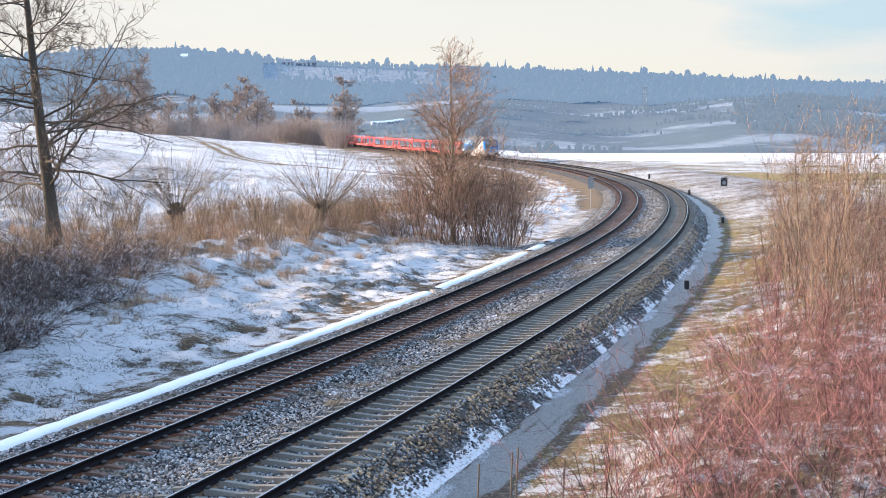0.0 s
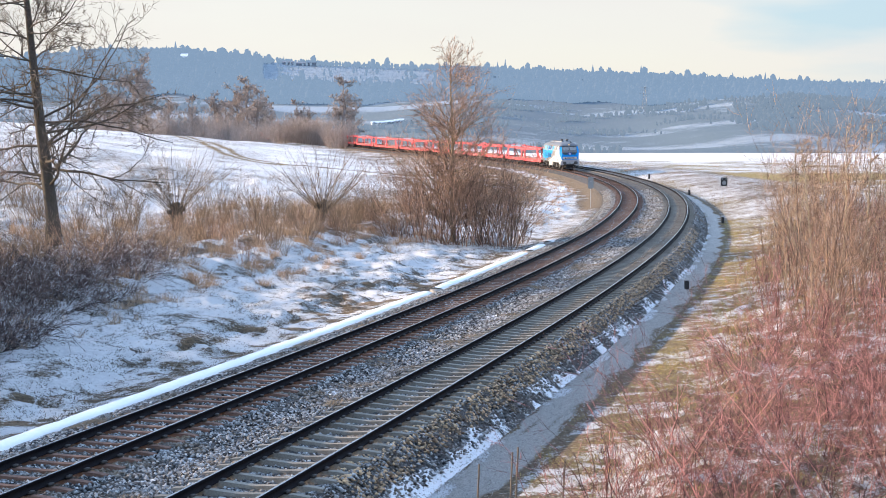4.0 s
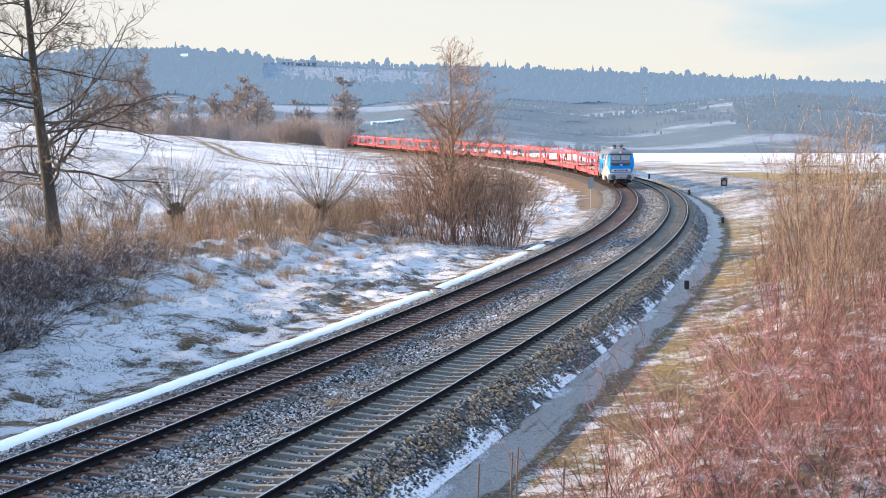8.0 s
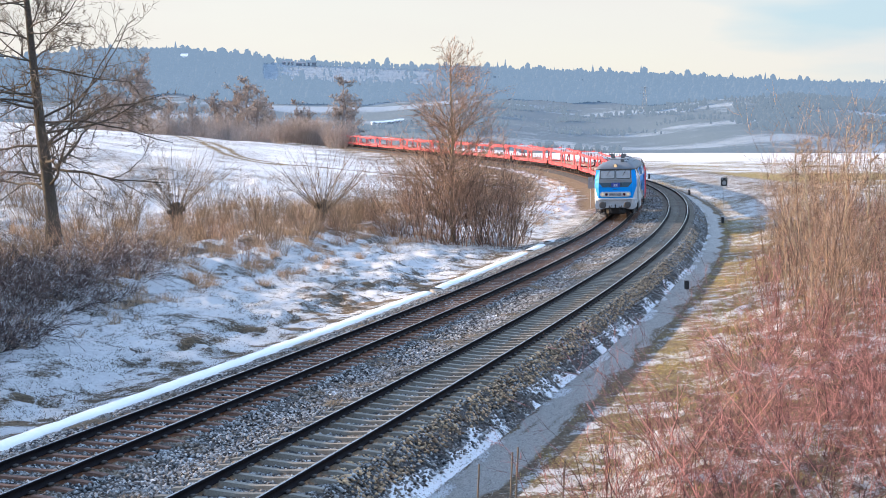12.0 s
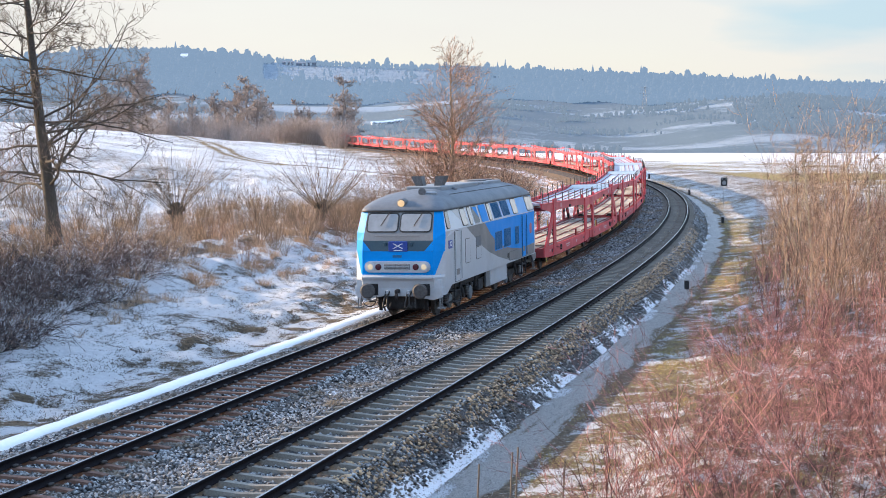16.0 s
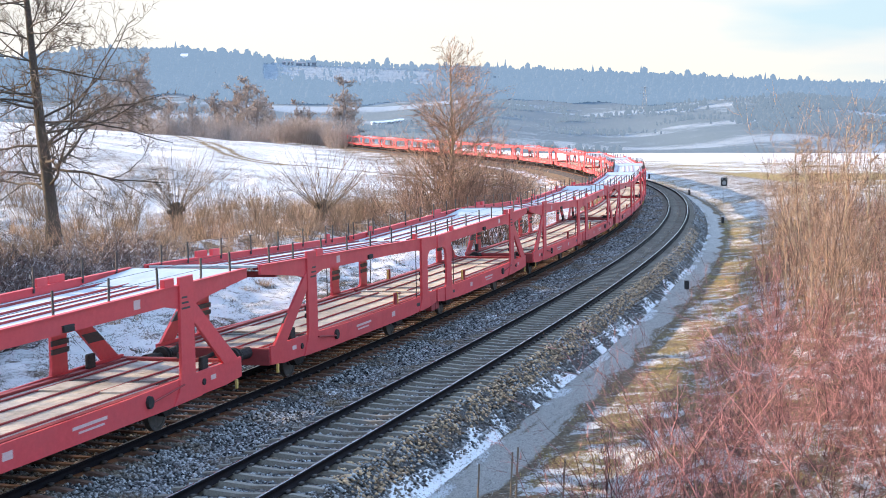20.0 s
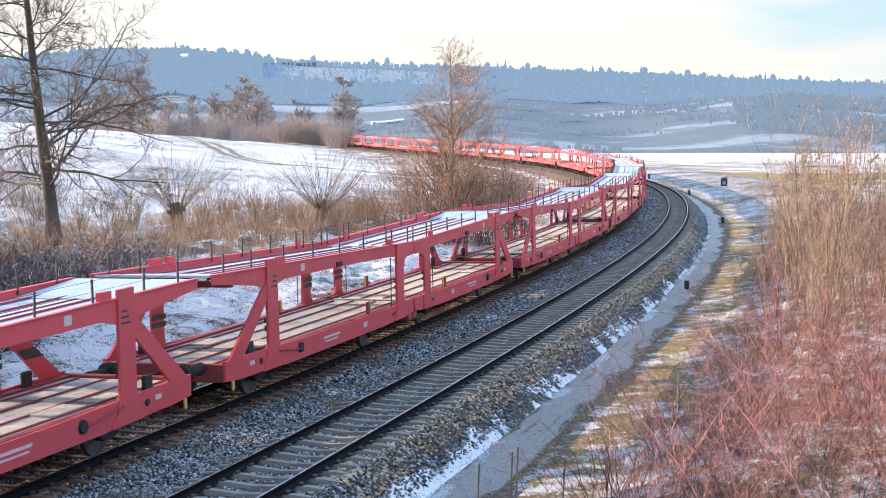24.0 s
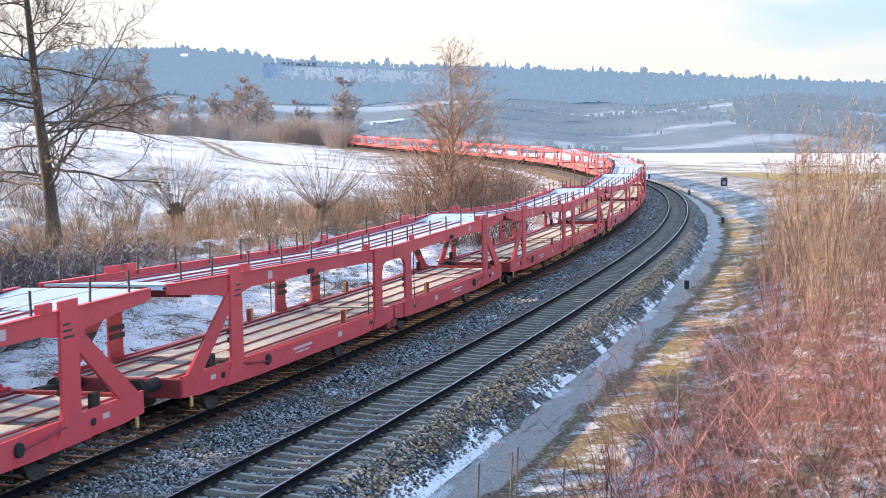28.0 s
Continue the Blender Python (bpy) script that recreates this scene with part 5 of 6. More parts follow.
def wagon_half(far):
    """One of the two coupled halves of a car-transporter: outer end at +x, the hinge at -x. far: of the tail, with its small fittings joined."""
    E = WAGON_HALF / 2
    w = thing("car_transporter_wagon", "empty red double-deck car transporter wagon with grey decks", "railway wagon", "wagons of the train")
    X = lambda e: E - e
    top = lambda e: 3.04 - 0.0175 * e          # the upper deck falls a little towards the hinge

    def strip(e0, e1, y0, y1, z0, z1, rise=0.0):
        """A long bar of the upper deck, z counted from the side beam's upper edge; rise lifts its outer end."""
        bm = box_bm(X(e1), X(e0), min(y0, y1), max(y0, y1), 0, 1)
        for v in bm.verts:
            e = E - v.co.x
            v.co.z = top(e) + (z1 if v.co.z > 0.5 else z0) + (rise if abs(e - e0) < 0.01 else 0.0)
        return bm

    for s in (1, -1):
        y0, y1 = s * 1.40, s * 1.46
        part("sole_bar", prism_bm([(X(e), z) for e, z in ((0, 0.72), (0, 1.15), (2.0, 1.13), (5.0, 1.07), (11.0, 1.06), (12.4, 1.10), (13.5, 1.10), (13.5, 0.72), (12.9, 0.66), (11.8, 0.63), (10.8, 0.60), (3.5, 0.60), (2.9, 0.64), (0.8, 0.66))], y0, y1), M_RED, w)
        part("end_post", prism_bm([(X(e), z) for e, z in ((2.02, 0.64), (3.30, 0.62), (3.06, 0.86), (2.94, 1.25), (2.92, 3.15), (2.32, 3.16), (2.32, 1.20), (2.24, 0.95))], s * 1.43, s * 1.50, 0.008), M_RED, w)
        part("diagonal_brace", prism_bm([(X(e), z) for e, z in ((0.16, 1.12), (0.90, 1.12), (2.34, 2.24), (2.34, 2.68))], s * 1.415, s * 1.475), M_RED, w)
        arch = [(11.62, 0.63), (11.88, 1.0), (11.90, 2.62), (11.90, 2.83), (13.50, 2.80), (13.50, 2.43), (12.86, 2.42), (12.62, 2.34), (12.50, 2.16), (12.48, 1.30), (12.54, 1.16), (12.66, 1.08), (12.66, 0.66)]
        part("hinge_post", prism_bm([(X(e), z) for e, z in arch], s * 1.425, s * 1.50, 0.0), M_RED, w, "red hinge post with a rounded arch")
        beam = [(-0.45, 2.84), (-0.45, 3.05), (11.9, top(11.9)), (11.9, 2.46), (11.5, 2.50), (9.0, 2.56), (3.5, 2.62), (3.02, 2.54), (2.3, 2.50), (1.9, 2.60), (0.8, 2.72)]
        part("upper_beam", prism_bm([(X(e), z) for e, z in beam], s * 1.39, s * 1.45), M_RED, w, "red upper side beam")
        part("upper_flange", strip(-0.42, 13.45, s * 1.36, s * 1.48, -0.012, 0.010), M_RED, w)
        part("deck_curb", box_bm(X(13.4), X(0.15), min(s * 1.24, s * 1.38), max(s * 1.24, s * 1.38), 0.99, 1.075), M_RED_DARK, w)
        # stanchions and wires of the upper deck
        stand = (0.25, 1.70, 3.61, 5.53, 7.43, 9.35, 11.27, 11.81, 13.33)
        if far:
            bm = bmesh.new()
            for e in stand:
                box_bm(X(e) - 0.03, X(e) + 0.03, s * 1.37 - 0.02, s * 1.37 + 0.02, top(e) - 0.1, top(e) + 0.42, 0, bm)
            part("stanchion_row", bm, M_POST, w)["kind"] = "stuff"
        for k, e in enumerate(() if far else stand):
            lean = 0.025 * math.sin(2.7 * k + s)
            part("stanchion", cyl_bm((X(e), s * 1.37, top(e) - 0.1), (X(e) + lean, s * 1.37, top(e) + 0.43), 0.024, None, 6), M_POST, w)
        for z in (0.20, 0.40):
            part("guard_wire", cyl_bm((X(13.3), s * 1.37, top(13.3) + z), (X(0.25), s * 1.37, top(0.25) + z), 0.004, None, 4), M_POST, w)
        for e, l in ((3.3, 0.20), (11.5, 0.12)):
            part("chock_box", strip(e - l, e + l, s * 1.36, s * 1.46, 0.01, 0.17), M_RED, w)
        # black bands on the inner faces of the posts
        for z in (1.53, 1.71):
            part("black_band", box_bm(X(12.51), X(11.89), min(s * 1.395, s * 1.44), max(s * 1.395, s * 1.44), z, z + 0.11), M_POST, w)
            part("black_band", box_bm(X(2.955), X(2.305), min(s * 1.395, s * 1.44), max(s * 1.395, s * 1.44), z, z + 0.11), M_POST, w)
        if far:
            continue
        part("brace_band", prism_bm([(X(e), z) for e, z in ((0.80, 1.58), (1.49, 1.58), (1.774, 1.80), (1.11, 1.80))], s * 1.405, s * 1.45), M_POST, w)
        part("deck_guide", box_bm(X(13.2), X(0.2), s * 0.98 - 0.022, s * 0.98 + 0.022, 1.02, 1.055), M_RED_DARK, w)
        part("deck_guide", box_bm(X(13.2), X(0.2), s * 0.36 - 0.022, s * 0.36 + 0.022, 1.02, 1.05), M_RED_DARK, w)
        part("upper_guide", strip(0.2, 13.2, s * 0.98, s * 1.015, -0.16, -0.115), M_RED_DARK, w)
        part("upper_guide", strip(0.2, 13.2, s * 0.36, s * 0.395, -0.16, -0.12), M_RED_DARK, w)
        part("number_bar", box_bm(X(7.1), X(5.9), min(s * 1.46, s * 1.464), max(s * 1.46, s * 1.464), 0.86, 0.92), M_STENCIL, w)
        part("number_bar", box_bm(X(6.9), X(6.0), min(s * 1.46, s * 1.464), max(s * 1.46, s * 1.464), 0.77, 0.81), M_STENCIL, w)
        part("data_panel", box_bm(X(9.25), X(8.95), min(s * 1.46, s * 1.464), max(s * 1.46, s * 1.464), 0.78, 0.92), M_STENCIL, w)
        part("data_panel", box_bm(X(1.55), X(1.30), min(s * 1.46, s * 1.464), max(s * 1.46, s * 1.464), 0.88, 0.98), M_STENCIL, w)
        part("beam_plate", box_bm(X(4.75), X(4.50), min(s * 1.45, s * 1.454), max(s * 1.45, s * 1.454), 2.70, 2.88), M_STENCIL, w, "small pale stencilled plate")
        part("junction_box", box_bm(X(7.3), X(6.95), s * 1.45 - 0.05, s * 1.45 + 0.05, 2.60, 2.72, 0.01), M_UNDER, w)
        for k in range(3):
            part("post_slot", box_bm(X(2.86), X(2.50 + 0.06 * k), min(s * 1.50, s * 1.504), max(s * 1.50, s * 1.504), 2.50 + 0.11 * k, 2.54 + 0.11 * k), M_POST, w)
        part("lashing_ring", lathe_bm([(s * 1.46, 0.13), (s * 1.52, 0.12), (s * 1.52, 0.05)], 14, "y", (X(4.3), 0, 0.88)), M_UNDER, w)
        part("lashing_ring", lathe_bm([(s * 1.46, 0.07), (s * 1.49, 0.07), (s * 1.49, 0.03)], 10, "y", (X(1.9), 0, 0.90)), M_UNDER, w)
        part("beam_slot", box_bm(X(11.75), X(11.4), min(s * 1.46, s * 1.464), max(s * 1.46, s * 1.464), 0.80, 0.90), M_POST, w)
        part("release_lever", cyl_bm((X(4.2), s * 1.50, 0.86), (X(2.9), s * 1.52, 1.00), 0.022, None, 6), M_RED_DARK, w)
        part("yellow_handle", box_bm(X(9.9), X(9.84), s * 1.33 - 0.03, s * 1.33 + 0.03, 1.04, 1.40), M_YELLOW, w)
        part("handle_stub", box_bm(X(9.74), X(9.60), s * 1.34 - 0.04, s * 1.34 + 0.04, 1.04, 1.40, 0.01), M_RED_DARK, w)
        part("yellow_handle", box_bm(X(0.36), X(0.28), s * 1.48 - 0.02, s * 1.48 + 0.02, 0.50, 0.70), M_YELLOW, w)
        part("switch_box", box_bm(X(1.75), X(1.45), s * 1.32 - 0.05, s * 1.32 + 0.05, 1.04, 1.38, 0.02), M_UNDER, w)
        part("grab_rail", cyl_bm((X(11.45), s * 1.44, 1.06), (X(11.45), s * 1.44, 2.5), 0.014, None, 6), M_POST, w)
        part("deck_flap", box_bm(X(4.3), X(3.2), min(s * 0.42, s * 0.92), max(s * 0.42, s * 0.92), 1.03, 1.06), M_DECK, w, "pale grey tilting ramp plate")
        # black plate on the boards, in place of a shaded opening beside the flap
        part("dark_gap_plate", box_bm(X(3.12), X(2.75), min(s * 0.25, s * 1.1), max(s * 0.25, s * 1.1), 1.02, 1.032), M_POST, w)
        # running gear hung on this side
        for e in (2.7, 10.8):
            part("spring_box", prism_bm([(X(e) - 0.62, 0.72), (X(e) + 0.62, 0.72), (X(e) + 0.45, 0.55), (X(e) + 0.2, 0.34), (X(e) - 0.2, 0.34), (X(e) - 0.45, 0.55)], s * 0.92, s * 1.08), M_UNDER, w)
    part("centre_guide", strip(0.1, 13.2, -0.02, 0.02, -0.16, -0.135), M_RED_DARK, w)
    # decks in boards
    for k in range(6):
        a, b = -1.36 + 2.72 * k / 6, -1.36 + 2.72 * (k + 1) / 6
        part("deck_board", box_bm(X(13.4), X(0.05), a + 0.006, b - 0.006, 0.96, 1.02), M_DECK, w)
    for k in range(4):
        a, b = -1.36 + 2.72 * k / 4, -1.36 + 2.72 * (k + 1) / 4
        part("upper_deck_plate", strip(1.9, 13.38, a + 0.006, b - 0.006, -0.21, -0.16), M_DECK_UP, w)
    part("end_ramp", strip(-0.42, 1.88, -1.34, 1.34, -0.19, -0.14, 0.13), M_RAMP, w, "blue-grey sheet ramp at the deck's end")
    for k in range(0 if far else 5):
        e = 0.6 + 2.95 * k
        part("cross_bearer", box_bm(X(e) - 0.08, X(e) + 0.08, -1.4, 1.4, 0.74, 0.96), M_RED_DARK, w)
        part("upper_bearer", strip(e - 0.06, e + 0.06, -1.39, 1.39, -0.34, -0.21), M_RED_DARK, w)
    part("headstock", box_bm(X(0.12), X(-0.02), -1.42, 1.42, 0.70, 1.10, 0.02), M_RED_DARK, w)
    part("hinge_box", box_bm(X(13.62), X(13.1), -0.35, 0.35, 0.60, 0.95, 0.03), M_UNDER, w)
    for y in (-1.30, 1.30):
        part("hinge_drop_plate", box_bm(X(13.55), X(13.15), y - 0.1, y + 0.1, 0.46, 0.94, 0.02), M_RED_DARK, w)
    part("brake_beam", box_bm(X(9.2), X(4.2), -0.25, 0.25, 0.42, 0.66, 0.03), M_UNDER, w)
    part("air_tank", lathe_bm([(X(7.6), 0.2), (X(7.5), 0.24), (X(6.4), 0.24), (X(6.3), 0.2)], 12, "x", (0, 0.7, 0.66)), M_UNDER, w)
    for y in (-0.875, 0.875):
        b = part("buffer", lathe_bm([(E, 0.14), (E + 0.50, 0.12), (E + 0.51, 0.09), (E + 0.74, 0.09)], 10, "x", (0, y, 1.0)), M_UNDER, w)
        part("buffer_plate", lathe_bm([(E + 0.73, 0.21), (E + 0.78, 0.22), (E + 0.80, 0.17)], 16, "x", (0, y, 1.0)), M_UNDER, b)
    part("screw_coupling", cyl_bm((E, 0, 0.95), (E + 0.80, 0, 0.86), 0.05, None, 8), M_UNDER, w)
    bm = bmesh.new()
    prev = Vector((E, 0.35, 0.92))
    for k in range(1, 7):
        nx = Vector((E + 0.15 * k, 0.35, 0.92 - 0.45 * math.sin(k / 6 * 3.1)))
        cyl_bm(prev, nx, 0.022, None, 5, bm)
        prev = nx
    part("brake_hose", bm, M_YELLOW, w)
    for e in (2.7, 10.8):
        wheelset(w, X(e), 0.43)
    return w


# ---- bare trees, shrubs and grass ----
def unit(v):
    return v / np.maximum(np.linalg.norm(v, axis=-1, keepdims=True), 1e-9)


def shoots(rng, base, way, length, r0, steps, up=0.0, wobble=0.1, tip=0.25):
    """Curved tapering shoots: arrays of n polylines and their radii."""
    n = len(base)
    p, d = np.array(base, float), unit(np.array(way, float))
    length, r0 = np.broadcast_to(length, n).astype(float), np.broadcast_to(r0, n).astype(float)
    pts = [p.copy()]
    for _ in range(steps):
        d = unit(d + rng.normal(0, wobble, (n, 3)) + np.array([0, 0, up]))
        p = p + d * (length / steps)[:, None]
        pts.append(p.copy())
    taper = np.linspace(1, tip, steps + 1)
    return np.stack(pts, 1), r0[:, None] * taper[None]


def fork(rng, P, R, each, t0, t1, ratio, angle, up, steps, wobble=0.12, thin=0.55, rmin=0.004, shape=0.5):
    """Side shoots on every polyline, each of them leaving at some angle from its parent."""
    n, k = P.shape[:2]
    who = np.repeat(np.arange(n), each)
    t = rng.uniform(t0, t1, len(who)) * (k - 1)
    i = np.minimum(t.astype(int), k - 2)
    f = (t - i)[:, None]
    base = P[who, i] * (1 - f) + P[who, i + 1] * f
    rad = R[who, i] * (1 - f[:, 0]) + R[who, i + 1] * f[:, 0]
    tan = unit(P[who, i + 1] - P[who, i])
    perp = unit(np.cross(tan, rng.normal(0, 1, tan.shape)))
    a = np.radians(rng.uniform(angle[0], angle[1], len(who)))[:, None]
    way = np.cos(a) * tan + np.sin(a) * perp
    plen = np.linalg.norm(np.diff(P, axis=1), axis=2).sum(1)[who]
    L = plen * ratio * rng.uniform(0.6, 1.25, len(who)) * (1 - shape * t / (k - 1))
    return shoots(rng, base, way, L, np.maximum(rad * thin, rmin), steps, up, wobble)


def tubes(name, groups, material):
    """One mesh of tapering tubes from (polylines, radii, sides) groups."""
    vs, fs, off = [], [], 0
    for P, R, m in groups:
        n, k = P.shape[:2]
        tan = np.empty_like(P)
        tan[:, 1:-1] = P[:, 2:] - P[:, :-2]
        tan[:, 0], tan[:, -1] = P[:, 1] - P[:, 0], P[:, -1] - P[:, -2]
        tan = unit(tan)
        u = unit(np.cross(tan, np.array([0.31, 0.87, 0.12])))
        w = np.cross(tan, u)
        a = np.arange(m) * 2 * math.pi / m
        ring = P[:, :, None] + R[:, :, None, None] * (u[:, :, None] * np.cos(a)[:, None] + w[:, :, None] * np.sin(a)[:, None])
        idx = off + np.arange(n * k * m).reshape(n, k, m)
        nx = np.roll(idx, -1, 2)
        fs.append(np.stack([idx[:, :-1], nx[:, :-1], nx[:, 1:], idx[:, 1:]], -1).reshape(-1, 4))
        vs.append(ring.reshape(-1, 3))
        off += n * k * m
    me = data_mesh(name, np.concatenate(vs), np.concatenate(fs), True)
    me.materials.append(material)
    return me


def at_ground(x, y, sink=0.05, turn=0.0, size=1.0):
    z = float(ground_z(np.array([x]), np.array([y]))[0])
    return Matrix.Translation((x, y, z - sink)) @ Matrix.Rotation(turn, 4, "Z") @ Matrix.Diagonal((size, size, size, 1))


def plant(name, label, category, meshes, m, group=""):
    ob = thing(name, label, category, group, m)
    for pn, me in meshes:
        o = part(pn, me, None, ob)
        if pn in ("stemwork", "crown", "limb_work"):
            o["kind"] = "stuff"
    return ob


def broad_tree(seed, height, radius, spread, lean, bark, twig, rmin, density=1.0, first=0.22, fine=4, angle=(38, 74)):
    rng = np.random.RandomState(seed)
    P, R = shoots(rng, [(0, 0, 0)], [(lean[0], lean[1], 1)], height, radius, 12, 0.02, 0.035, 0.12)
    R[0, 0] *= 1.35
    limbs = fork(rng, P, R, int(26 * density), first, 0.97, spread, angle, 0.01, 9, 0.13, 0.27, rmin * 2, 0.55)
    b1 = fork(rng, *limbs, 9, 0.15, 0.98, 0.42, (25, 65), 0.03, 6, 0.16, 0.6, rmin * 1.4, 0.4)
    b2 = fork(rng, *b1, 7, 0.15, 1.0, 0.50, (20, 60), 0.02, 4, 0.18, 0.65, rmin, 0.3)
    b3 = fork(rng, *b2, fine, 0.2, 1.0, 0.60, (15, 55), 0.03, 3, 0.2, 0.8, rmin, 0.2)
    return [("trunk", tubes("trunk", [(P, R, 14)], bark)), ("limb_work", tubes("limb_work", [(*limbs, 6), (*b1, 4)], bark)), ("crown", tubes("crown", [(*b2, 3), (*b3, 3)], twig))]


def slim_tree(seed, height, radius, bark, twig, rmin, limbs_n=46, reach=0.34):
    rng = np.random.RandomState(seed)
    P, R = shoots(rng, [(0, 0, 0)], [(0, 0, 1)], height, radius, 12, 0.03, 0.025, 0.12)
    limbs = fork(rng, P, R, limbs_n, 0.10, 0.98, reach, (44, 78), 0.05, 7, 0.10, 0.40, rmin * 1.6, 0.74)
    b1 = fork(rng, *limbs, 7, 0.12, 1.0, 0.5, (20, 52), 0.06, 5, 0.14, 0.6, rmin * 1.25, 0.3)
    b2 = fork(rng, *b1, 5, 0.2, 1.0, 0.55, (15, 45), 0.04, 3, 0.16, 0.7, rmin, 0.2)
    return [("trunk", tubes("trunk", [(P, R, 10)], bark)), ("limb_work", tubes("limb_work", [(*limbs, 5)], bark)), ("crown", tubes("crown", [(*b1, 3), (*b2, 3)], twig))]


def shrub(seed, stems, height, width, splay, bark, twig, r0, rmin, twigs=6, sub=4, up=0.06, wild=0.07, angle=(18, 50)):
    rng = np.random.RandomState(seed)
    a, q = rng.uniform(0, 6.28, stems), np.sqrt(rng.rand(stems))
    base = np.stack([np.cos(a) * q * width, np.sin(a) * q * width, np.zeros(stems)], -1)
    way = np.stack([np.cos(a) * q * splay + rng.normal(0, 0.1, stems), np.sin(a) * q * splay + rng.normal(0, 0.1, stems), np.ones(stems)], -1)
    P, R = shoots(rng, base, way, height * rng.uniform(0.55, 1.1, stems), r0 * rng.uniform(0.6, 1.2, stems), 7, up, wild, 0.3)
    b1 = fork(rng, P, R, twigs, 0.15, 1.0, 0.45, angle, 0.06, 4, wild * 1.4, 0.6, rmin, 0.4)
    b2 = fork(rng, *b1, sub, 0.2, 1.0, 0.5, (15, 45), 0.06, 3, 0.12, 0.75, rmin, 0.2)
    return [("stemwork", tubes("stemwork", [(P, R, 4)], bark)), ("crown", tubes("crown", [(*b1, 3), (*b2, 3)], twig))]


def pollard(seed, trunk_h, rods, length, bark, twig):
    rng = np.random.RandomState(seed)
    P, R = shoots(rng, [(0, 0, -0.1)], [(0.05, 0, 1)], trunk_h + 0.1, 0.30, 5, 0, 0.05, 1.25)
    head = np.repeat(P[:, -1:], 14, 0)[:, 0]
    kn = shoots(rng, head + rng.normal(0, 0.12, (14, 3)), np.stack([rng.normal(0, 1, 14), rng.normal(0, 1, 14), rng.uniform(0, 0.7, 14)], -1), 0.45, 0.16, 3, 0.1, 0.2, 0.8)
    a = rng.uniform(0, 6.28, rods)
    q = np.sqrt(rng.rand(rods))
    base = P[0, -1] + np.stack([np.cos(a) * q * 0.50, np.sin(a) * q * 0.50, rng.uniform(-0.15, 0.25, rods)], -1)
    way = np.stack([np.cos(a) * q * 1.45, np.sin(a) * q * 1.45, np.ones(rods)], -1)
    r = shoots(rng, base, way, length * rng.uniform(0.45, 1.1, rods), 0.0135, 7, 0.03, 0.085, 0.5)
    b = fork(rng, *r, 3, 0.25, 1.0, 0.34, (12, 40), 0.05, 3, 0.10, 0.7, 0.0075, 0.3)
    return [("trunk", tubes("trunk", [(P, R, 12), (*kn, 8)], bark)), ("crown", tubes("crown", [(*r, 4), (*b, 3)], twig))]


def tuft_mesh(name, seed, spots, height, blades, lean, material, width=0.012):
    """Grass in tufts: every blade a bent, narrow, three-sided spike."""
    rng = np.random.RandomState(seed)
    n = len(spots)
    who = np.repeat(np.arange(n), blades)
    m = len(who)
    hs = np.broadcast_to(height, n)[who] * rng.uniform(0.5, 1.15, m)
    base = spots[who] + np.stack([rng.normal(0, 0.10, m), rng.normal(0, 0.10, m), np.full(m, -0.04)], -1) * np.array([1, 1, 1])
    a = rng.uniform(0, 6.28, m)
    tilt = rng.uniform(0.1, 1.0, m) * lean
    way = np.stack([np.cos(a) * tilt, np.sin(a) * tilt, np.ones(m)], -1)
    P, R = shoots(rng, base, way, hs, width, 2, -0.14, 0.08, 0.15)
    return tubes(name, [(P, R, 3)], material)


def grass(name, label, seed, count, region, height, blades, lean, material, width=0.012, keep=None):
    rng = np.random.RandomState(seed)
    s0, s1, o0, o1 = region
    s, off = s0 + (s1 - s0) * rng.rand(count), o0 + (o1 - o0) * rng.rand(count)
    pt = on_line(s, off)
    patch = wavy(pt[:, 0], pt[:, 1], 5.0, seed + 50) + 0.6 * wavy(pt[:, 0], pt[:, 1], 1.8, seed + 51)
    ok = patch > (keep if keep is not None else -9)
    pt, patch = pt[ok], patch[ok]
    pt[:, 2] = ground_z(pt[:, 0], pt[:, 1])
    me = tuft_mesh(name, seed, pt, height * (0.75 + 0.35 * np.clip(patch, -1, 1)), blades, lean, material, width)
    tagged(new(name, me), label, "grass", kind="stuff")


# left of the line
plant("bare_tree", "large bare deciduous tree with dark spreading limbs on the bank", "tree", broad_tree(3, 16.5, 0.34, 0.46, (-0.10, 0.0), M_BARK, M_TWIG_DARK, 0.0115, 2.0, 0.12, 3, (58, 100)), at_ground(-18.2, 69.2))
plant("bare_tree", "slender bare tree with a pale trunk above a thicket", "tree", slim_tree(8, 11.4, 0.17, M_BARK_PALE, M_TWIG_WARM, 0.0095, 110, 0.47), at_ground(0.6, 89.7))
big_bush = [shrub(20 + i, 32, 5.6, 1.1, 0.50, M_TWIG_WARM, M_TWIG_WARM, 0.019, 0.0098, 6, 2, 0.05, 0.11, (20, 55)) for i in range(3)]
low_bush = [shrub(30 + i, 26, 2.0, 0.7, 0.9, M_TWIG_WARM, M_TWIG_WARM, 0.013, 0.0085, 4, 1) for i in range(3)]
rng = random.Random(5)
for x, y, size, k in ((-0.6, 87.6, 1.05, 1), (1.4, 88.0, 1.0, 2), (2.8, 89.5, 1.05, 0), (-1.4, 90.5, 1.1, 1), (0.5, 91.4, 1.15, 2), (2.2, 92.0, 0.95, 0), (4.0, 91.0, 0.78, 1), (4.7, 92.5, 0.72, 2), (3.6, 88.6, 0.92, 0), (-2.6, 89.0, 0.9, 2), (3.2, 90.6, 1.1, 1)):
    plant("thicket_shrub", "dense brown leafless shrub round the slender tree", "shrub", big_bush[k], at_ground(x, y, 0.05, rng.uniform(0, 6.28), size), "shrubs of the thicket")
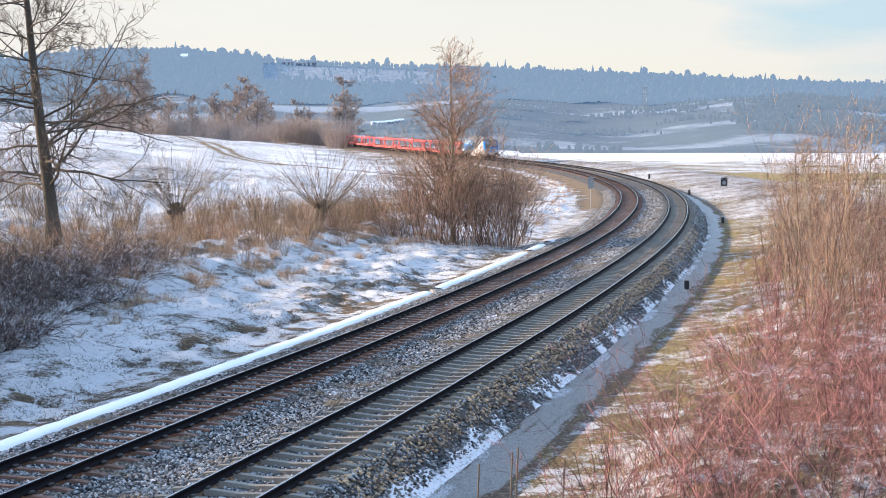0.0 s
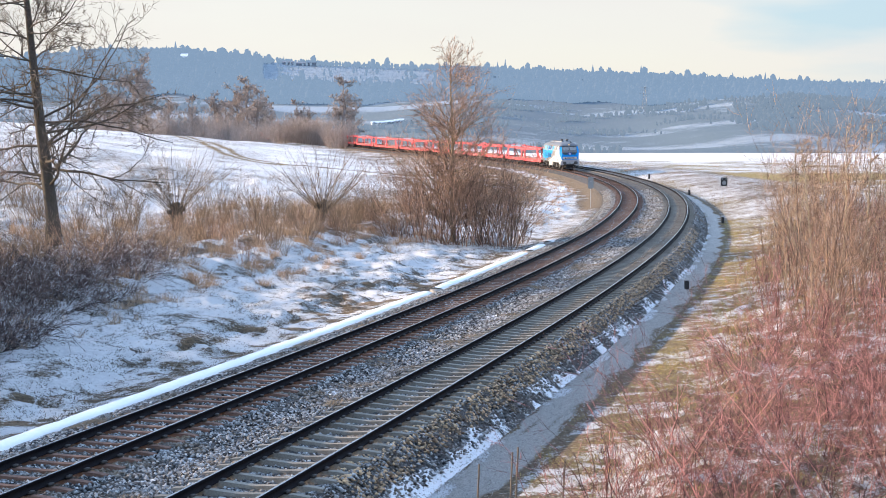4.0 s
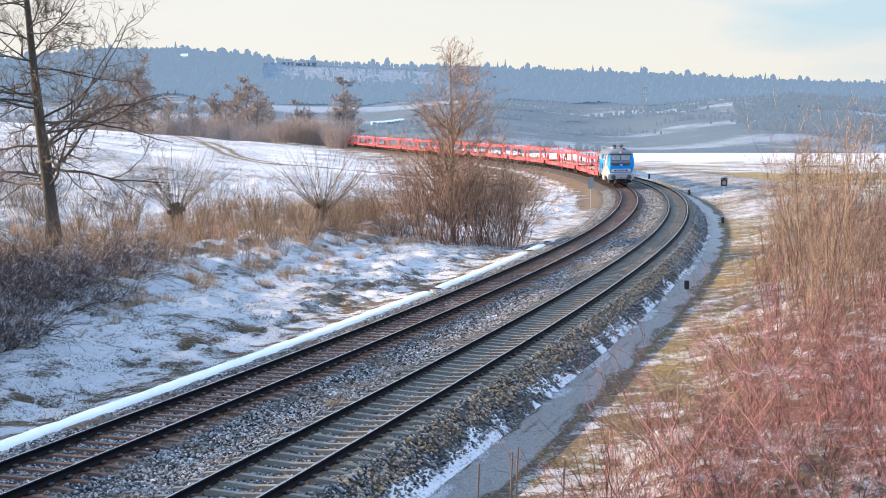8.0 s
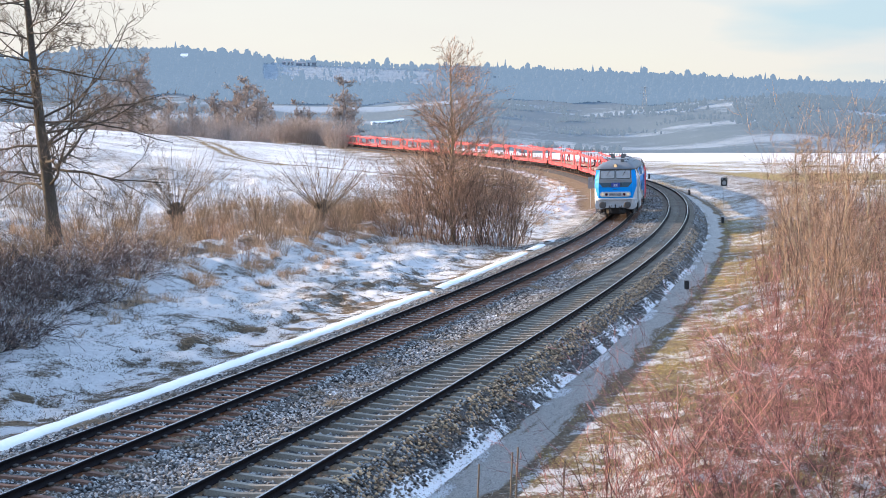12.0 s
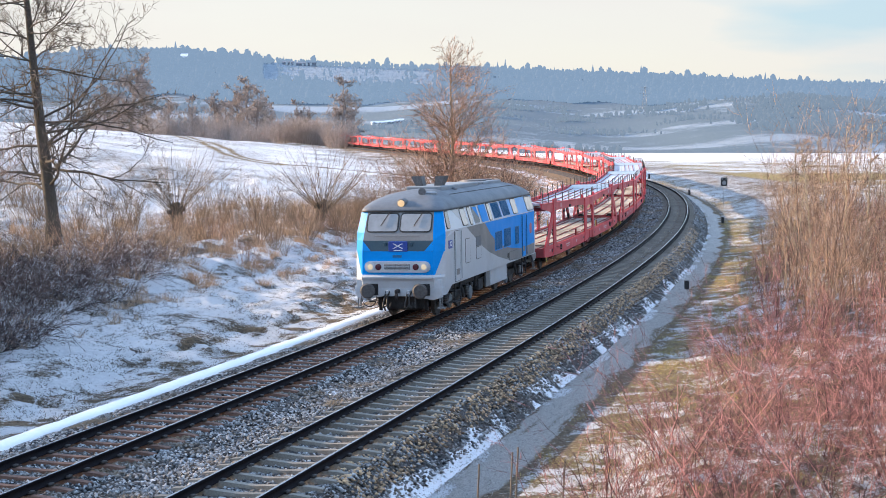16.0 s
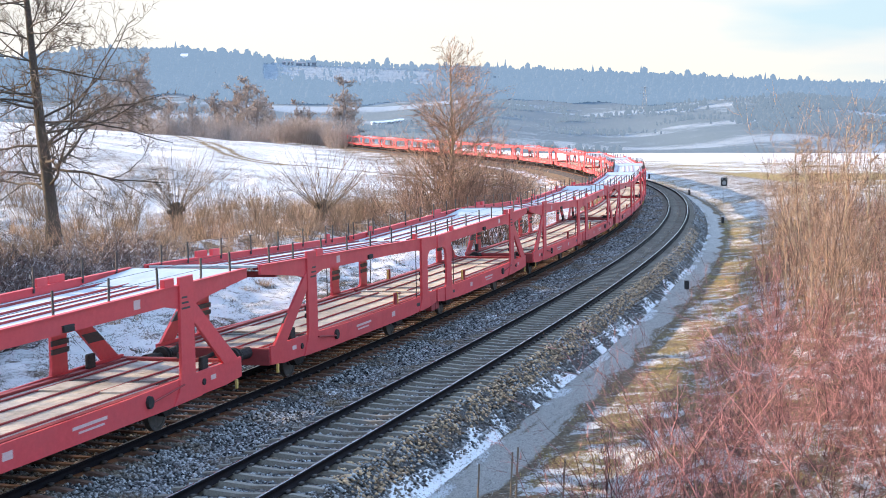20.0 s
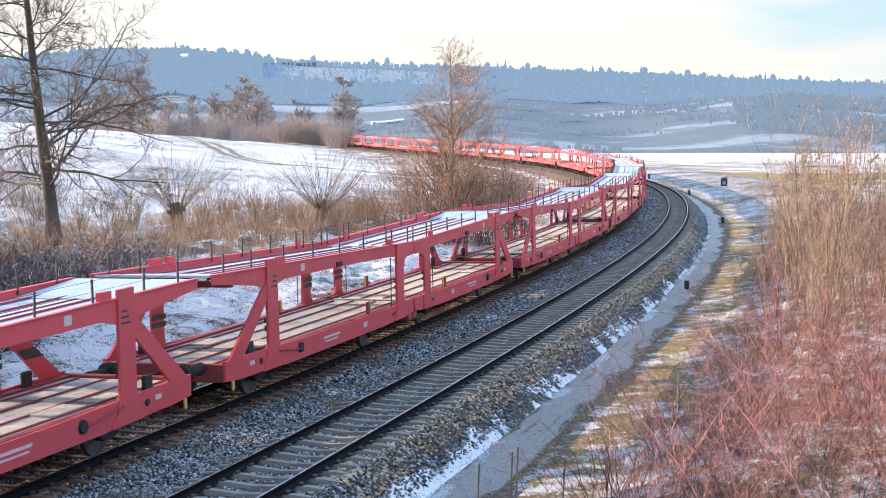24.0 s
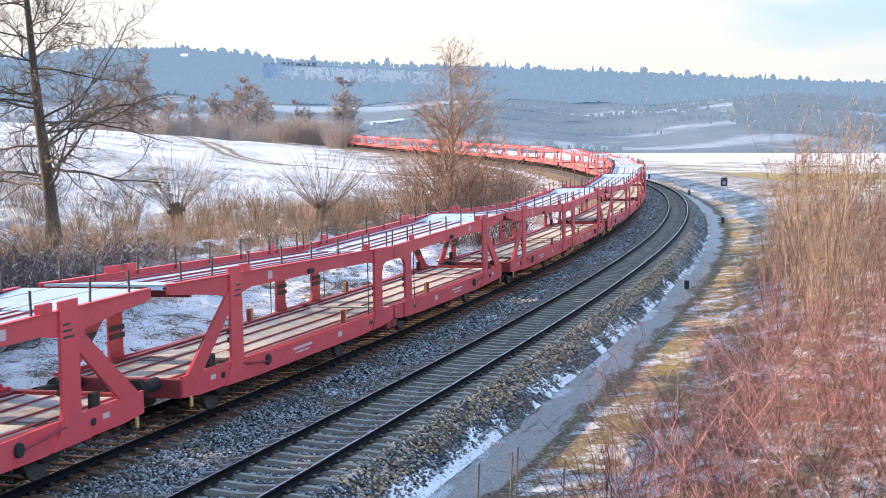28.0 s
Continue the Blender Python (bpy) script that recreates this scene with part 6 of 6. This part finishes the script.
plant("pollard_willow", "pollarded willow with a knotty head and upright rods", "tree", pollard(41, 1.25, 95, 4.5, M_BARK, M_TWIG_WILLOW), at_ground(-15.9, 88.5), "pollarded willows")
plant("pollard_willow", "pollarded willow with a snow-flecked head and fan of rods", "tree", pollard(42, 1.1, 95, 4.3, M_BARK, M_TWIG_WILLOW), at_ground(-7.7, 92.0), "pollarded willows")
fan = [shrub(50 + i, 34, 3.8, 0.35, 0.75, M_TWIG_WILLOW, M_TWIG_WILLOW, 0.014, 0.0085, 4, 1) for i in range(2)]
for x, y, size, k in ((-11.3, 92.5, 0.85, 0), (-19.0, 90.0, 0.9, 1), (-21.5, 93.0, 0.8, 0), (-13.4, 90.0, 0.8, 1), (-24.0, 88.0, 0.9, 0), (-5.2, 94.5, 0.6, 1), (-9.6, 95.5, 0.7, 0), (-17.5, 79.5, 0.75, 1), (-21.5, 77.0, 0.8, 0), (-22.5, 70.0, 0.85, 1), (-16.3, 72.5, 0.6, 0), (-26.0, 91.0, 1.0, 1), (-23.0, 85.0, 0.95, 0), (-18.0, 86.5, 0.7, 1), (-14.4, 93.5, 0.95, 0), (-12.2, 88.0, 0.6, 1), (-10.6, 89.5, 0.7, 0), (-6.6, 90.5, 0.6, 1), (-4.0, 92.5, 0.75, 0), (-3.0, 90.5, 0.55, 1), (-20.2, 82.0, 0.8, 0), (-25.0, 80.0, 0.9, 1), (-15.0, 83.5, 0.5, 0), (-9.0, 87.5, 0.5, 1)):
    plant("willow_shrub", "leafless willow shrub with a fan of straight shoots", "shrub", fan[k], at_ground(x, y, 0.05, rng.uniform(0, 6.28), size), "willow shrubs on the bank")
for i in range(60):
    s, off = rng.uniform(50, 106), -rng.uniform(12.0, 20.0)
    x, y, _ = on_line(s, off)
    plant("bank_shrub", "low brown leafless shrub on the snowy bank", "shrub", low_bush[i % 3] if i % 3 else fan[i % 2], at_ground(x, y, 0.05, rng.uniform(0, 6.28), rng.uniform(0.35, 0.85)), "low shrubs on the bank")
bramble = [shrub(60 + i, 56, 1.7, 1.0, 1.5, M_BRAMBLE, M_BRAMBLE, 0.014, 0.0095, 5, 2, -0.08, 0.15) for i in range(3)]
for i in range(90):
    s, off = rng.uniform(33, 66), -rng.uniform(9.6, 19)
    x, y, _ = on_line(s, off)
    if x / y > -0.165 or (off > -13.5 and x / y > -0.225) or (off > -11.5 and x / y > -0.265):
        continue
    plant("bramble_bush", "dark tangled bramble bush on the shaded bank", "shrub", bramble[i % 3], at_ground(x, y, 0.05, rng.uniform(0, 6.28), rng.uniform(0.7, 1.15)), "brambles on the bank")
# unseen hedge added beyond the picture's edge, towards the sun, to shade the tracks
for i in range(80):
    s, off = 18 + 0.75 * i + rng.uniform(-0.8, 0.8), -rng.uniform(14, 22)
    x, y, _ = on_line(s, off)
    if x / y > -0.345 and y > 0:
        continue
    plant("unseen_shade_shrub", "tall leafless hedge shrub, unseen, added to shade the tracks", "shrub", big_bush[i % 3], at_ground(x, y, 0.05, rng.uniform(0, 6.28), rng.uniform(0.9, 1.15)), "hedge beside the line")
grass("straw_grass", "tall straw-coloured reeds and dry grass on the bank", 70, 4600, (56, 118, -28, -14.5), 1.0, 13, 0.55, M_STRAW, 0.0105, 0.45)
grass("straw_grass", "short dry grass on the snowy verge", 71, 4600, (42, 118, -16.5, -9.5), 0.46, 13, 0.9, M_STRAW, 0.0095, 0.32)
grass("dry_grass", "dry grass tufts that pierce the snow beside the trough", 72, 36000, (26, 100, -12.0, -2.9), 0.09, 5, 1.9, M_TUFT, 0.0100, -0.5)
grass("verge_grass", "sunlit straw-coloured grass on the inner verge", 73, 4200, (112, 225, -20, -5.0), 0.34, 10, 0.9, M_STRAW, 0.015, 0.0)

# right of the line
sapling = [shrub(80 + i, (5, 4, 7, 8)[i], (6.6, 5.6, 5.0, 3.4)[i], 1.1, 0.22, (M_TWIG_TAN, M_TWIG_WARM, M_TWIG_TAN, M_TWIG_RED)[i], (M_TWIG_TAN, M_TWIG_WARM, M_TWIG_WARM, M_TWIG_RED)[i], 0.024, 0.0074, 11, 2, 0.05, 0.05, (22, 50)) for i in range(4)]
birch = slim_tree(86, 5.6, 0.045, surf("pale_young_bark", (0.38, 0.30, 0.19), (0.50, 0.42, 0.29), (0.25, 0.17, 0.10), 20, 3, 0.9), M_TWIG_TAN, 0.0075, 26)
red_bush = [shrub(90 + i, (6, 7, 8, 6)[i], (2.3, 1.8, 1.3, 3.0)[i], 0.8, 0.95, M_TWIG_RED, M_TWIG_RED, 0.0092, 0.0041, 7, 3, 0.02, 0.11, (20, 66)) for i in range(4)]
thin_bush = [shrub(95 + i, 5, (2.2, 1.5)[i], 0.35, 0.8, M_TWIG_RED, M_TWIG_RED, 0.0095, 0.0050, 4, 1, 0.03, 0.10, (18, 58)) for i in range(2)]
n_made = 0
while n_made < 84:
    y = rng.uniform(40, 84)
    px = 1312 + 330 * rng.random() ** 0.75
    x = (px - 784) / 2623 * y
    plant("sapling_clump", "clump of tall straight reddish-tan leafless saplings", "sapling", sapling[n_made % 4], at_ground(x, y, 0.05, rng.uniform(0, 6.28), rng.uniform(0.6, 1.05) * min(0.38 + (px - 1312) / 210, 1.0) * min(1.0, 0.45 + (y - 40) / 22)), "sapling clumps beside the path")
    n_made += 1
for px, y, size in ((1392, 62, 0.95), (1404, 64, 1.05), (1412, 60, 1.0), (1440, 57, 1.1), (1492, 55, 1.15), (1385, 66, 0.85), (1530, 58, 1.2), (1465, 66, 1.1)):
    x = (px - 784) / 2623 * y
    plant("birch_sapling", "young pale-stemmed leafless tree among the saplings", "sapling", birch, at_ground(x, y, 0.05, px, size), "pale young trees beside the path")
n_made = 0
while n_made < 150:
    y = rng.uniform(23.0, 50) if n_made % 3 else rng.uniform(23, 33)
    x = rng.uniform(0.095, 0.33) * y
    s, off = to_line([x], [y])
    if off[0] < 8.7 or (off[0] < 10.6 and n_made % 3):
        continue
    plant("dogwood_bush", "leafless red-stemmed dogwood bush on the verge", "shrub", red_bush[n_made % 4] if off[0] > 10.6 else thin_bush[n_made % 2], at_ground(x, y, 0.05, rng.uniform(0, 6.28), rng.uniform(0.55, 1.15)), "red-stemmed bushes on the verge")
    n_made += 1
grass("verge_grass", "yellow-green and brown winter grass beside the path", 74, 10000, (26, 125, 7.7, 14), 0.16, 9, 1.2, M_GREEN_GRASS, 0.0095, -0.2)
grass("verge_grass", "dead brown grass under the bushes", 75, 2600, (24, 90, 9.2, 22), 0.32, 12, 1.0, M_STRAW, 0.0075, 0.05)

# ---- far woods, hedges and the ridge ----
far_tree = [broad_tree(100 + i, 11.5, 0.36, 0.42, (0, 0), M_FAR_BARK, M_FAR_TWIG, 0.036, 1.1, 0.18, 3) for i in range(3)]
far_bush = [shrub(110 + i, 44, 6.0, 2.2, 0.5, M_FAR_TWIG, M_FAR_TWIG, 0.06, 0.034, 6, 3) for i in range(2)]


def by_sight(px, rho):
    """A place at a distance, by the direction in which it is seen from the viewer."""
    a = math.atan2(px - 784, 2623)
    return rho * math.sin(a), rho * math.cos(a)


for px, rho, size, k in ((606, 452, 1.30, 0), (232, 415, 1.45, 1), (255, 430, 1.1, 2), (215, 440, 1.2, 0), (440, 520, 1.30, 2), (455, 500, 1.1, 0), (425, 530, 1.2, 1), (190, 430, 1.0, 2), (385, 540, 1.1, 1), (345, 500, 1.0, 0), (300, 470, 0.95, 1), (525, 560, 1.0, 0), (620, 470, 0.8, 2), (545, 520, 0.8, 1), (400, 505, 0.9, 0), (470, 540, 1.0, 2)):
    x, y = by_sight(px, rho)
    plant("field_tree", "bare brown tree in the hedge beyond the snowy field", "tree", far_tree[k], at_ground(x, y, 0.3, px, size * 1.35), "trees beyond the field")
for i in range(90):
    px = rng.uniform(150, 590) if i % 2 else rng.uniform(480, 630)
    x, y = by_sight(px, rng.uniform(415, 436) if px > 590 else rng.uniform(432, 520) if px > 470 else rng.uniform(400, 540))
    s, off = to_line([x], [y])
    if abs(off[0] - 2) < 6:
        continue
    plant("field_shrub", "brown leafless hedge shrub beyond the snowy field", "shrub", far_bush[i % 2], at_ground(x, y, 0.3, i, rng.uniform(0.7, 1.35)), "hedge beyond the field")


def crowns(name, label, spots, heights, conifer, material, seed):
    """Far trees, too many to count: conifers as ragged stacked cones, bare crowns as ragged domes on a stem."""
    r = np.random.RandomState(seed)
    vs, fs, off = [], [], 0
    n, m = len(spots), 5
    a = np.arange(m) * 2 * math.pi / m
    for lo, hi, rad, tip, pick in ((0.05, 0.55, 0.18, 0.08, conifer), (0.35, 0.80, 0.13, 0.05, conifer), (0.62, 1.0, 0.08, 0.01, conifer), (0.0, 0.45, 0.16, 0.33, ~conifer), (0.45, 0.80, 0.33, 0.27, ~conifer), (0.80, 1.0, 0.27, 0.12, ~conifer)):
        q, h = spots[pick], heights[pick]
        k = len(q)
        if not k:
            continue
        ring = np.stack([np.cos(a), np.sin(a), 0 * a], -1)
        j1, j2 = r.uniform(0.65, 1.3, (k, m, 1)), r.uniform(0.6, 1.3, (k, m, 1))
        b = q[:, None] + ring * j1 * (h * rad)[:, None, None] + np.array([0, 0, 1.0]) * (h * lo)[:, None, None]
        t = q[:, None] + ring * j2 * (h * tip)[:, None, None] + np.array([0, 0, 1.0]) * (h[:, None] * (hi + r.uniform(-0.06, 0.06, (k, m))))[..., None]
        v = np.stack([b, t], 1)
        idx = off + np.arange(k * 2 * m).reshape(k, 2, m)
        nx = np.roll(idx, -1, 2)
        fs.append(np.stack([idx[:, 0], nx[:, 0], nx[:, 1], idx[:, 1]], -1).reshape(-1, 4))
        vs.append(v.reshape(-1, 3))
        off += k * 2 * m
    me = data_mesh(name, np.concatenate(vs), np.concatenate(fs))
    me.materials.append(material)
    tagged(new(name, me), label, "forest", kind="stuff")


def build_far():
    r = np.random.RandomState(77)
    n = 46000
    az, rho = r.uniform(-19, 19, n), r.uniform(1950, 2720, n)
    low = np.interp(az, [-19, -9, -6, 0, 8, 19], [2060, 2040, 2010, 1990, 2020, 1960])
    ok = rho > low + 25 * np.sin(az * 2.3)
    open_field = (az > -6.9) & (az < -0.3) & (rho > 2330) & (rho < 2640)
    open_two = (az > 1.5) & (az < 6.5) & (rho > 2480) & (rho < 2600)
    ok &= ~(open_field & (r.rand(n) > 0.015)) & ~(open_two & (r.rand(n) > 0.30))
    top_gap = (rho > 2620) & (az > -6.5) & (az < 0) & (r.rand(n) > 0.35)
    ok &= ~top_gap
    az, rho = az[ok], rho[ok]
    x, y = rho * np.sin(np.radians(az)), rho * np.cos(np.radians(az))
    spots = np.stack([x, y, ground_z(x, y) - 0.5], -1)
    # a row of bare trees along the lower edge of the open field
    ra = r.uniform(-6.9, -0.5, 70)
    rr = r.uniform(2325, 2350, 70)
    rx, ry = rr * np.sin(np.radians(ra)), rr * np.cos(np.radians(ra))
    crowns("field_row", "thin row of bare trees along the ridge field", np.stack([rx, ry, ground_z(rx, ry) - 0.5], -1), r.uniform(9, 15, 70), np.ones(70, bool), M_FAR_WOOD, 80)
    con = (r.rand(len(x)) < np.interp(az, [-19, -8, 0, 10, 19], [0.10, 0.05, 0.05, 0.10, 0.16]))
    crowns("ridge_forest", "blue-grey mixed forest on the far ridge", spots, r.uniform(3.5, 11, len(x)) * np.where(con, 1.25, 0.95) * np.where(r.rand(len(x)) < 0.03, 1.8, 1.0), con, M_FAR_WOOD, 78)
    # valley hedges and copses
    az, rho, con = [], [], []
    for _ in range(32):
        c, d, ln = r.uniform(-3, 18), r.uniform(880, 1850), r.uniform(0.4, 2.4)
        k = r.randint(10, 40)
        az.append(c + r.uniform(-ln, ln, k))
        rho.append(d + r.normal(0, 6, k) + 30 * np.sin((az[-1] - c) * 2))
        con.append(r.rand(k) < 0.06)
    for _ in range(16):
        c, d, ln = r.uniform(-17, -3), r.uniform(900, 1800), r.uniform(0.5, 2.5)
        k = r.randint(10, 36)
        az.append(c + r.uniform(-ln, ln, k))
        rho.append(d + r.normal(0, 14, k))
        con.append(r.rand(k) < 0.05)
    # the woods come down into the valley on one side
    wa, wr = r.uniform(9.5, 19, 5200), r.uniform(1150, 1980, 5200)
    ok = r.rand(5200) < smooth(wa + 1.6 * grain(wr, wa * 40, 90, 61), 11.0, 14.5) * smooth(grain(wr * 0.6, wa * 40, 60, 62), -0.7, 0.3)
    wa, wr = wa[ok], wr[ok]
    wx, wy = wr * np.sin(np.radians(wa)), wr * np.cos(np.radians(wa))
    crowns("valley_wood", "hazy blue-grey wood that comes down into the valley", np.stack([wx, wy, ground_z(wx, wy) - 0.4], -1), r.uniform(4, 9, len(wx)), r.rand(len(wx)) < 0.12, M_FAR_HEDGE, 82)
    az, rho, con = np.concatenate(az), np.concatenate(rho), np.concatenate(con)
    x, y = rho * np.sin(np.radians(az)), rho * np.cos(np.radians(az))
    spots = np.stack([x, y, ground_z(x, y) - 0.3], -1)
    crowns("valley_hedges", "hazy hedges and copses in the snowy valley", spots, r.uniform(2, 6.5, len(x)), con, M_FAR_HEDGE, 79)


build_far()

# ---- farm, barns, pylon ----
M_BARN = surf("weathered_barn_wood", (0.16, 0.19, 0.24), (0.20, 0.23, 0.28), None, 1.0, 0.1, 0.9)
M_ROOFTILE = surf("slate_roof", (0.17, 0.20, 0.25), (0.21, 0.24, 0.29), None, 1.0, 0.1, 0.8)
M_STEEL = surf("galvanised_steel", (0.30, 0.31, 0.33), (0.42, 0.43, 0.45), (0.2, 0.2, 0.2), 20, 2, 0.5, 0.6, 0.05)


def gabled(name, label, category, px, rho, length, width, wall, rise, roof_mat, wall_mat, turn=0.0, group=""):
    x, y = by_sight(px, rho)
    ob = thing(name, label, category, group, at_ground(x, y, 0.4, turn))
    l, w = length / 2, width / 2
    part("wall", box_bm(-l, l, -w, w, 0, wall), wall_mat, ob)
    part("roof", prism_bm([(-w - 0.6, wall - 0.2), (0, wall + rise), (w + 0.6, wall - 0.2)], -l - 0.6, l + 0.6, 0, "x"), roof_mat, ob)
    for k in range(max(2, int(length / 9))):
        part("window", box_bm(-l + 3 + 8 * k, -l + 5 + 8 * k, -w - 0.05, -w + 0.1, 1.2, 2.6), M_ROOFTILE, ob)


gabled("barn", "long dark barn on the ridge", "barn", 540, 2655, 44, 12, 4, 3, M_ROOFTILE, M_BARN)
gabled("farmhouse", "dark farmhouse on the ridge", "house", 512, 2660, 18, 12, 4, 3, M_ROOFTILE, M_BARN)
gabled("farmhouse", "farmhouse with a snowy roof on the wooded ridge", "house", 333, 2560, 16, 12, 6, 5, M_SNOW, M_WHITE)
for i in range(7):
    gabled("greenhouse", "low pale greenhouse with a snowy roof in the valley", "greenhouse", 662 + 8.2 * i, 1480 + 4 * i, 4.2, 5, 2.2, 1.6, M_SNOW, M_WHITE, 0.2, "greenhouses in the valley")


def pylon(px, rho, h):
    x, y = by_sight(px, rho)
    ob = thing("power_pylon", "grey steel lattice pylon on the far slope", "pylon", "", at_ground(x, y, 0.3))
    for sx in (-1, 1):
        for sy in (-1, 1):
            part("leg", cyl_bm((sx * 3, sy * 3, 0), (sx * 0.5, sy * 0.5, h), 0.22, 0.14, 5), M_STEEL, ob)
    for k in range(6):
        z0, z1 = h * k / 6, h * (k + 1) / 6
        w0, w1 = 3 - 2.5 * k / 6, 3 - 2.5 * (k + 1) / 6
        part("brace", cyl_bm((-w0, -w0, z0), (w1, -w1, z1), 0.12, None, 4), M_STEEL, ob)
        part("brace", cyl_bm((w0, -w0, z0), (-w1, -w1, z1), 0.12, None, 4), M_STEEL, ob)
    for z, w in ((h * 0.70, 7), (h * 0.84, 5.5), (h * 0.96, 4)):
        part("cross_arm", cyl_bm((-w, 0, z), (w, 0, z), 0.22, None, 5), M_STEEL, ob)


pylon(1140, 1830, 27)

# ---- signs, posts and stakes beside the line ----
M_BOARD = surf("grey_sign_back", (0.22, 0.24, 0.25), (0.30, 0.32, 0.33), (0.16, 0.16, 0.16), 20, 3, 0.6, 0.3)
M_BLACK_POST = surf("black_marker_paint", (0.012, 0.012, 0.014), (0.03, 0.03, 0.032), None, 20, 3, 0.7)
M_STAKE = surf("grey_brown_stake_wood", (0.15, 0.115, 0.085), (0.22, 0.175, 0.13), (0.12, 0.09, 0.06), 25, 3, 0.9, 0, 0.3)


def sign_post(x, y, label, h, w, bh, dark):
    ob = thing("trackside_sign", label, "railway sign", "", at_ground(x, y, 0.15))
    part("post", cyl_bm((0, 0, 0), (0, 0, h + 0.1), 0.035, None, 8), M_STEEL, ob)
    bd = part("board", prism_bm(rounded(-w / 2, w / 2, h - bh, h + 0.15, 0.04, 2), -0.05, -0.02), M_BLACK_POST if dark else M_BOARD, ob)
    part("clamp", box_bm(-0.07, 0.07, -0.055, 0.05, h - bh * 0.3, h - bh * 0.3 + 0.06), M_STEEL, bd)
    if dark:
        part("ring", lathe_bm([(-0.056, 0.19), (-0.07, 0.19), (-0.07, 0.12)], 18, "y", (0, 0, h - bh * 0.55)), M_BOARD, bd)
        for sx in (-1, 1):
            part("corner_lens", lathe_bm([(-0.056, 0.07), (-0.075, 0.06)], 10, "y", (sx * 0.18, 0, h + 0.02)), M_BOARD, bd)


sign_post(13.1, 131.3, "grey sign board on a steel post beside the track", 2.75, 0.48, 0.85, False)
sign_post(25.9, 136.6, "dark square sign board with a ring on a thin post", 2.85, 0.62, 0.62, True)


def marker(x, y, h, w):
    ob = thing("marker_post", "short black marker block beside the gravel path", "marker post", "marker posts", at_ground(x, y, 0.08))
    part("block", box_bm(-w / 2, w / 2, -w / 2, w / 2, 0, h + 0.08, 0.012), M_BLACK_POST, ob)
    part("cap", box_bm(-w / 2 - 0.008, w / 2 + 0.008, -w / 2 - 0.008, w / 2 + 0.008, h + 0.082, h + 0.11, 0.008), M_STEEL, ob)


for x, y, h, w in ((11.1, 67.2, 0.40, 0.20), (22.0, 116.4, 0.50, 0.20), (27.6, 166.0, 0.55, 0.22), (29.5, 212.0, 0.7, 0.25)):
    marker(x, y, h, w)
for px, top, d in ((903, 806, 27.0), (913, 797, 27.3), (843, 828, 26.2), (997, 818, 26.6)):
    x, y = by_sight(px, d)
    zg = float(ground_z(np.array([x]), np.array([y]))[0])
    zt = EYE - (top - 241) / 2623 * d
    ob = thing("wooden_stake", "weathered grey-brown wooden stake in the verge", "stake", "stakes in the verge", Matrix.Translation((x, y, zg - 0.1)))
    part("stake", cyl_bm((0, 0, 0), (0.05, 0, zt - zg + 0.1), 0.020, 0.016, 7), M_STAKE, ob)


# ---- what moves: the train along the inner track ----
SPEED, FRONT_AT_17, WAGONS = 15.026, 35.915, 26


def front_at(t):
    """Where the train's front stands at t seconds; it loses a little speed towards the end."""
    return FRONT_AT_17 + (17 - t) * SPEED + 0.0016 * max(t - 21, 0) ** 3


def unit_pose(s_front, length, a, b):
    """A vehicle whose front end is at s_front, standing with its two pivots a and b behind it on the line."""
    p0, p1 = on_line(s_front + a, 0.0, 0.0), on_line(s_front + b, 0.0, 0.0)
    ahead = Vector(p0 - p1).normalized()
    left = Vector((0, 0, 1)).cross(ahead).normalized()
    left = (Matrix.Rotation(0.0177, 4, ahead) @ left).normalized()
    up = ahead.cross(left)
    mid = Vector((p0 + p1) / 2) + ahead * ((a + b) / 2 - length / 2)
    m = Matrix((ahead, left, up)).transposed().to_4x4()
    m.translation = mid
    return m


def motions():
    times = [0.5 * i for i in range(57)]
    loco = build_loco()
    walk(loco, [(t, unit_pose(front_at(t), 15.16, 3.28, 11.88)) for t in times])
    pitch, first = 28.79, 17.2
    halves = {}
    for far in (False, True):
        halves[far] = [wagon_half(far)]
        count = 2 * (WAGONS - 13) if far else 26
        halves[far] += [copy_thing(halves[far][0], Matrix()) for _ in range(count - 1)]
    for k in range(WAGONS):
        for j in (0, 1):
            w = halves[k >= 13].pop()
            start = first + k * pitch + j * WAGON_HALF
            rows = []
            for t in times:
                s = front_at(t) + start
                m = unit_pose(s, WAGON_HALF, 2.7, 10.8) if j == 0 else unit_pose(s, WAGON_HALF, 2.7, 10.8) @ Matrix.Rotation(math.pi, 4, "Z")
                rows.append((t, m))
            walk(w, rows)
    for axle, r, _ in SPINNERS:
        base = axle.matrix_basis.translation.copy()
        step = 1 / 30
        turn = SPEED * step / r
        walk(axle, [(i * step, Matrix.Translation(base) @ Matrix.Rotation(turn * i, 4, "Y")) for i in range(int(28 / step) + 1)])


motions()
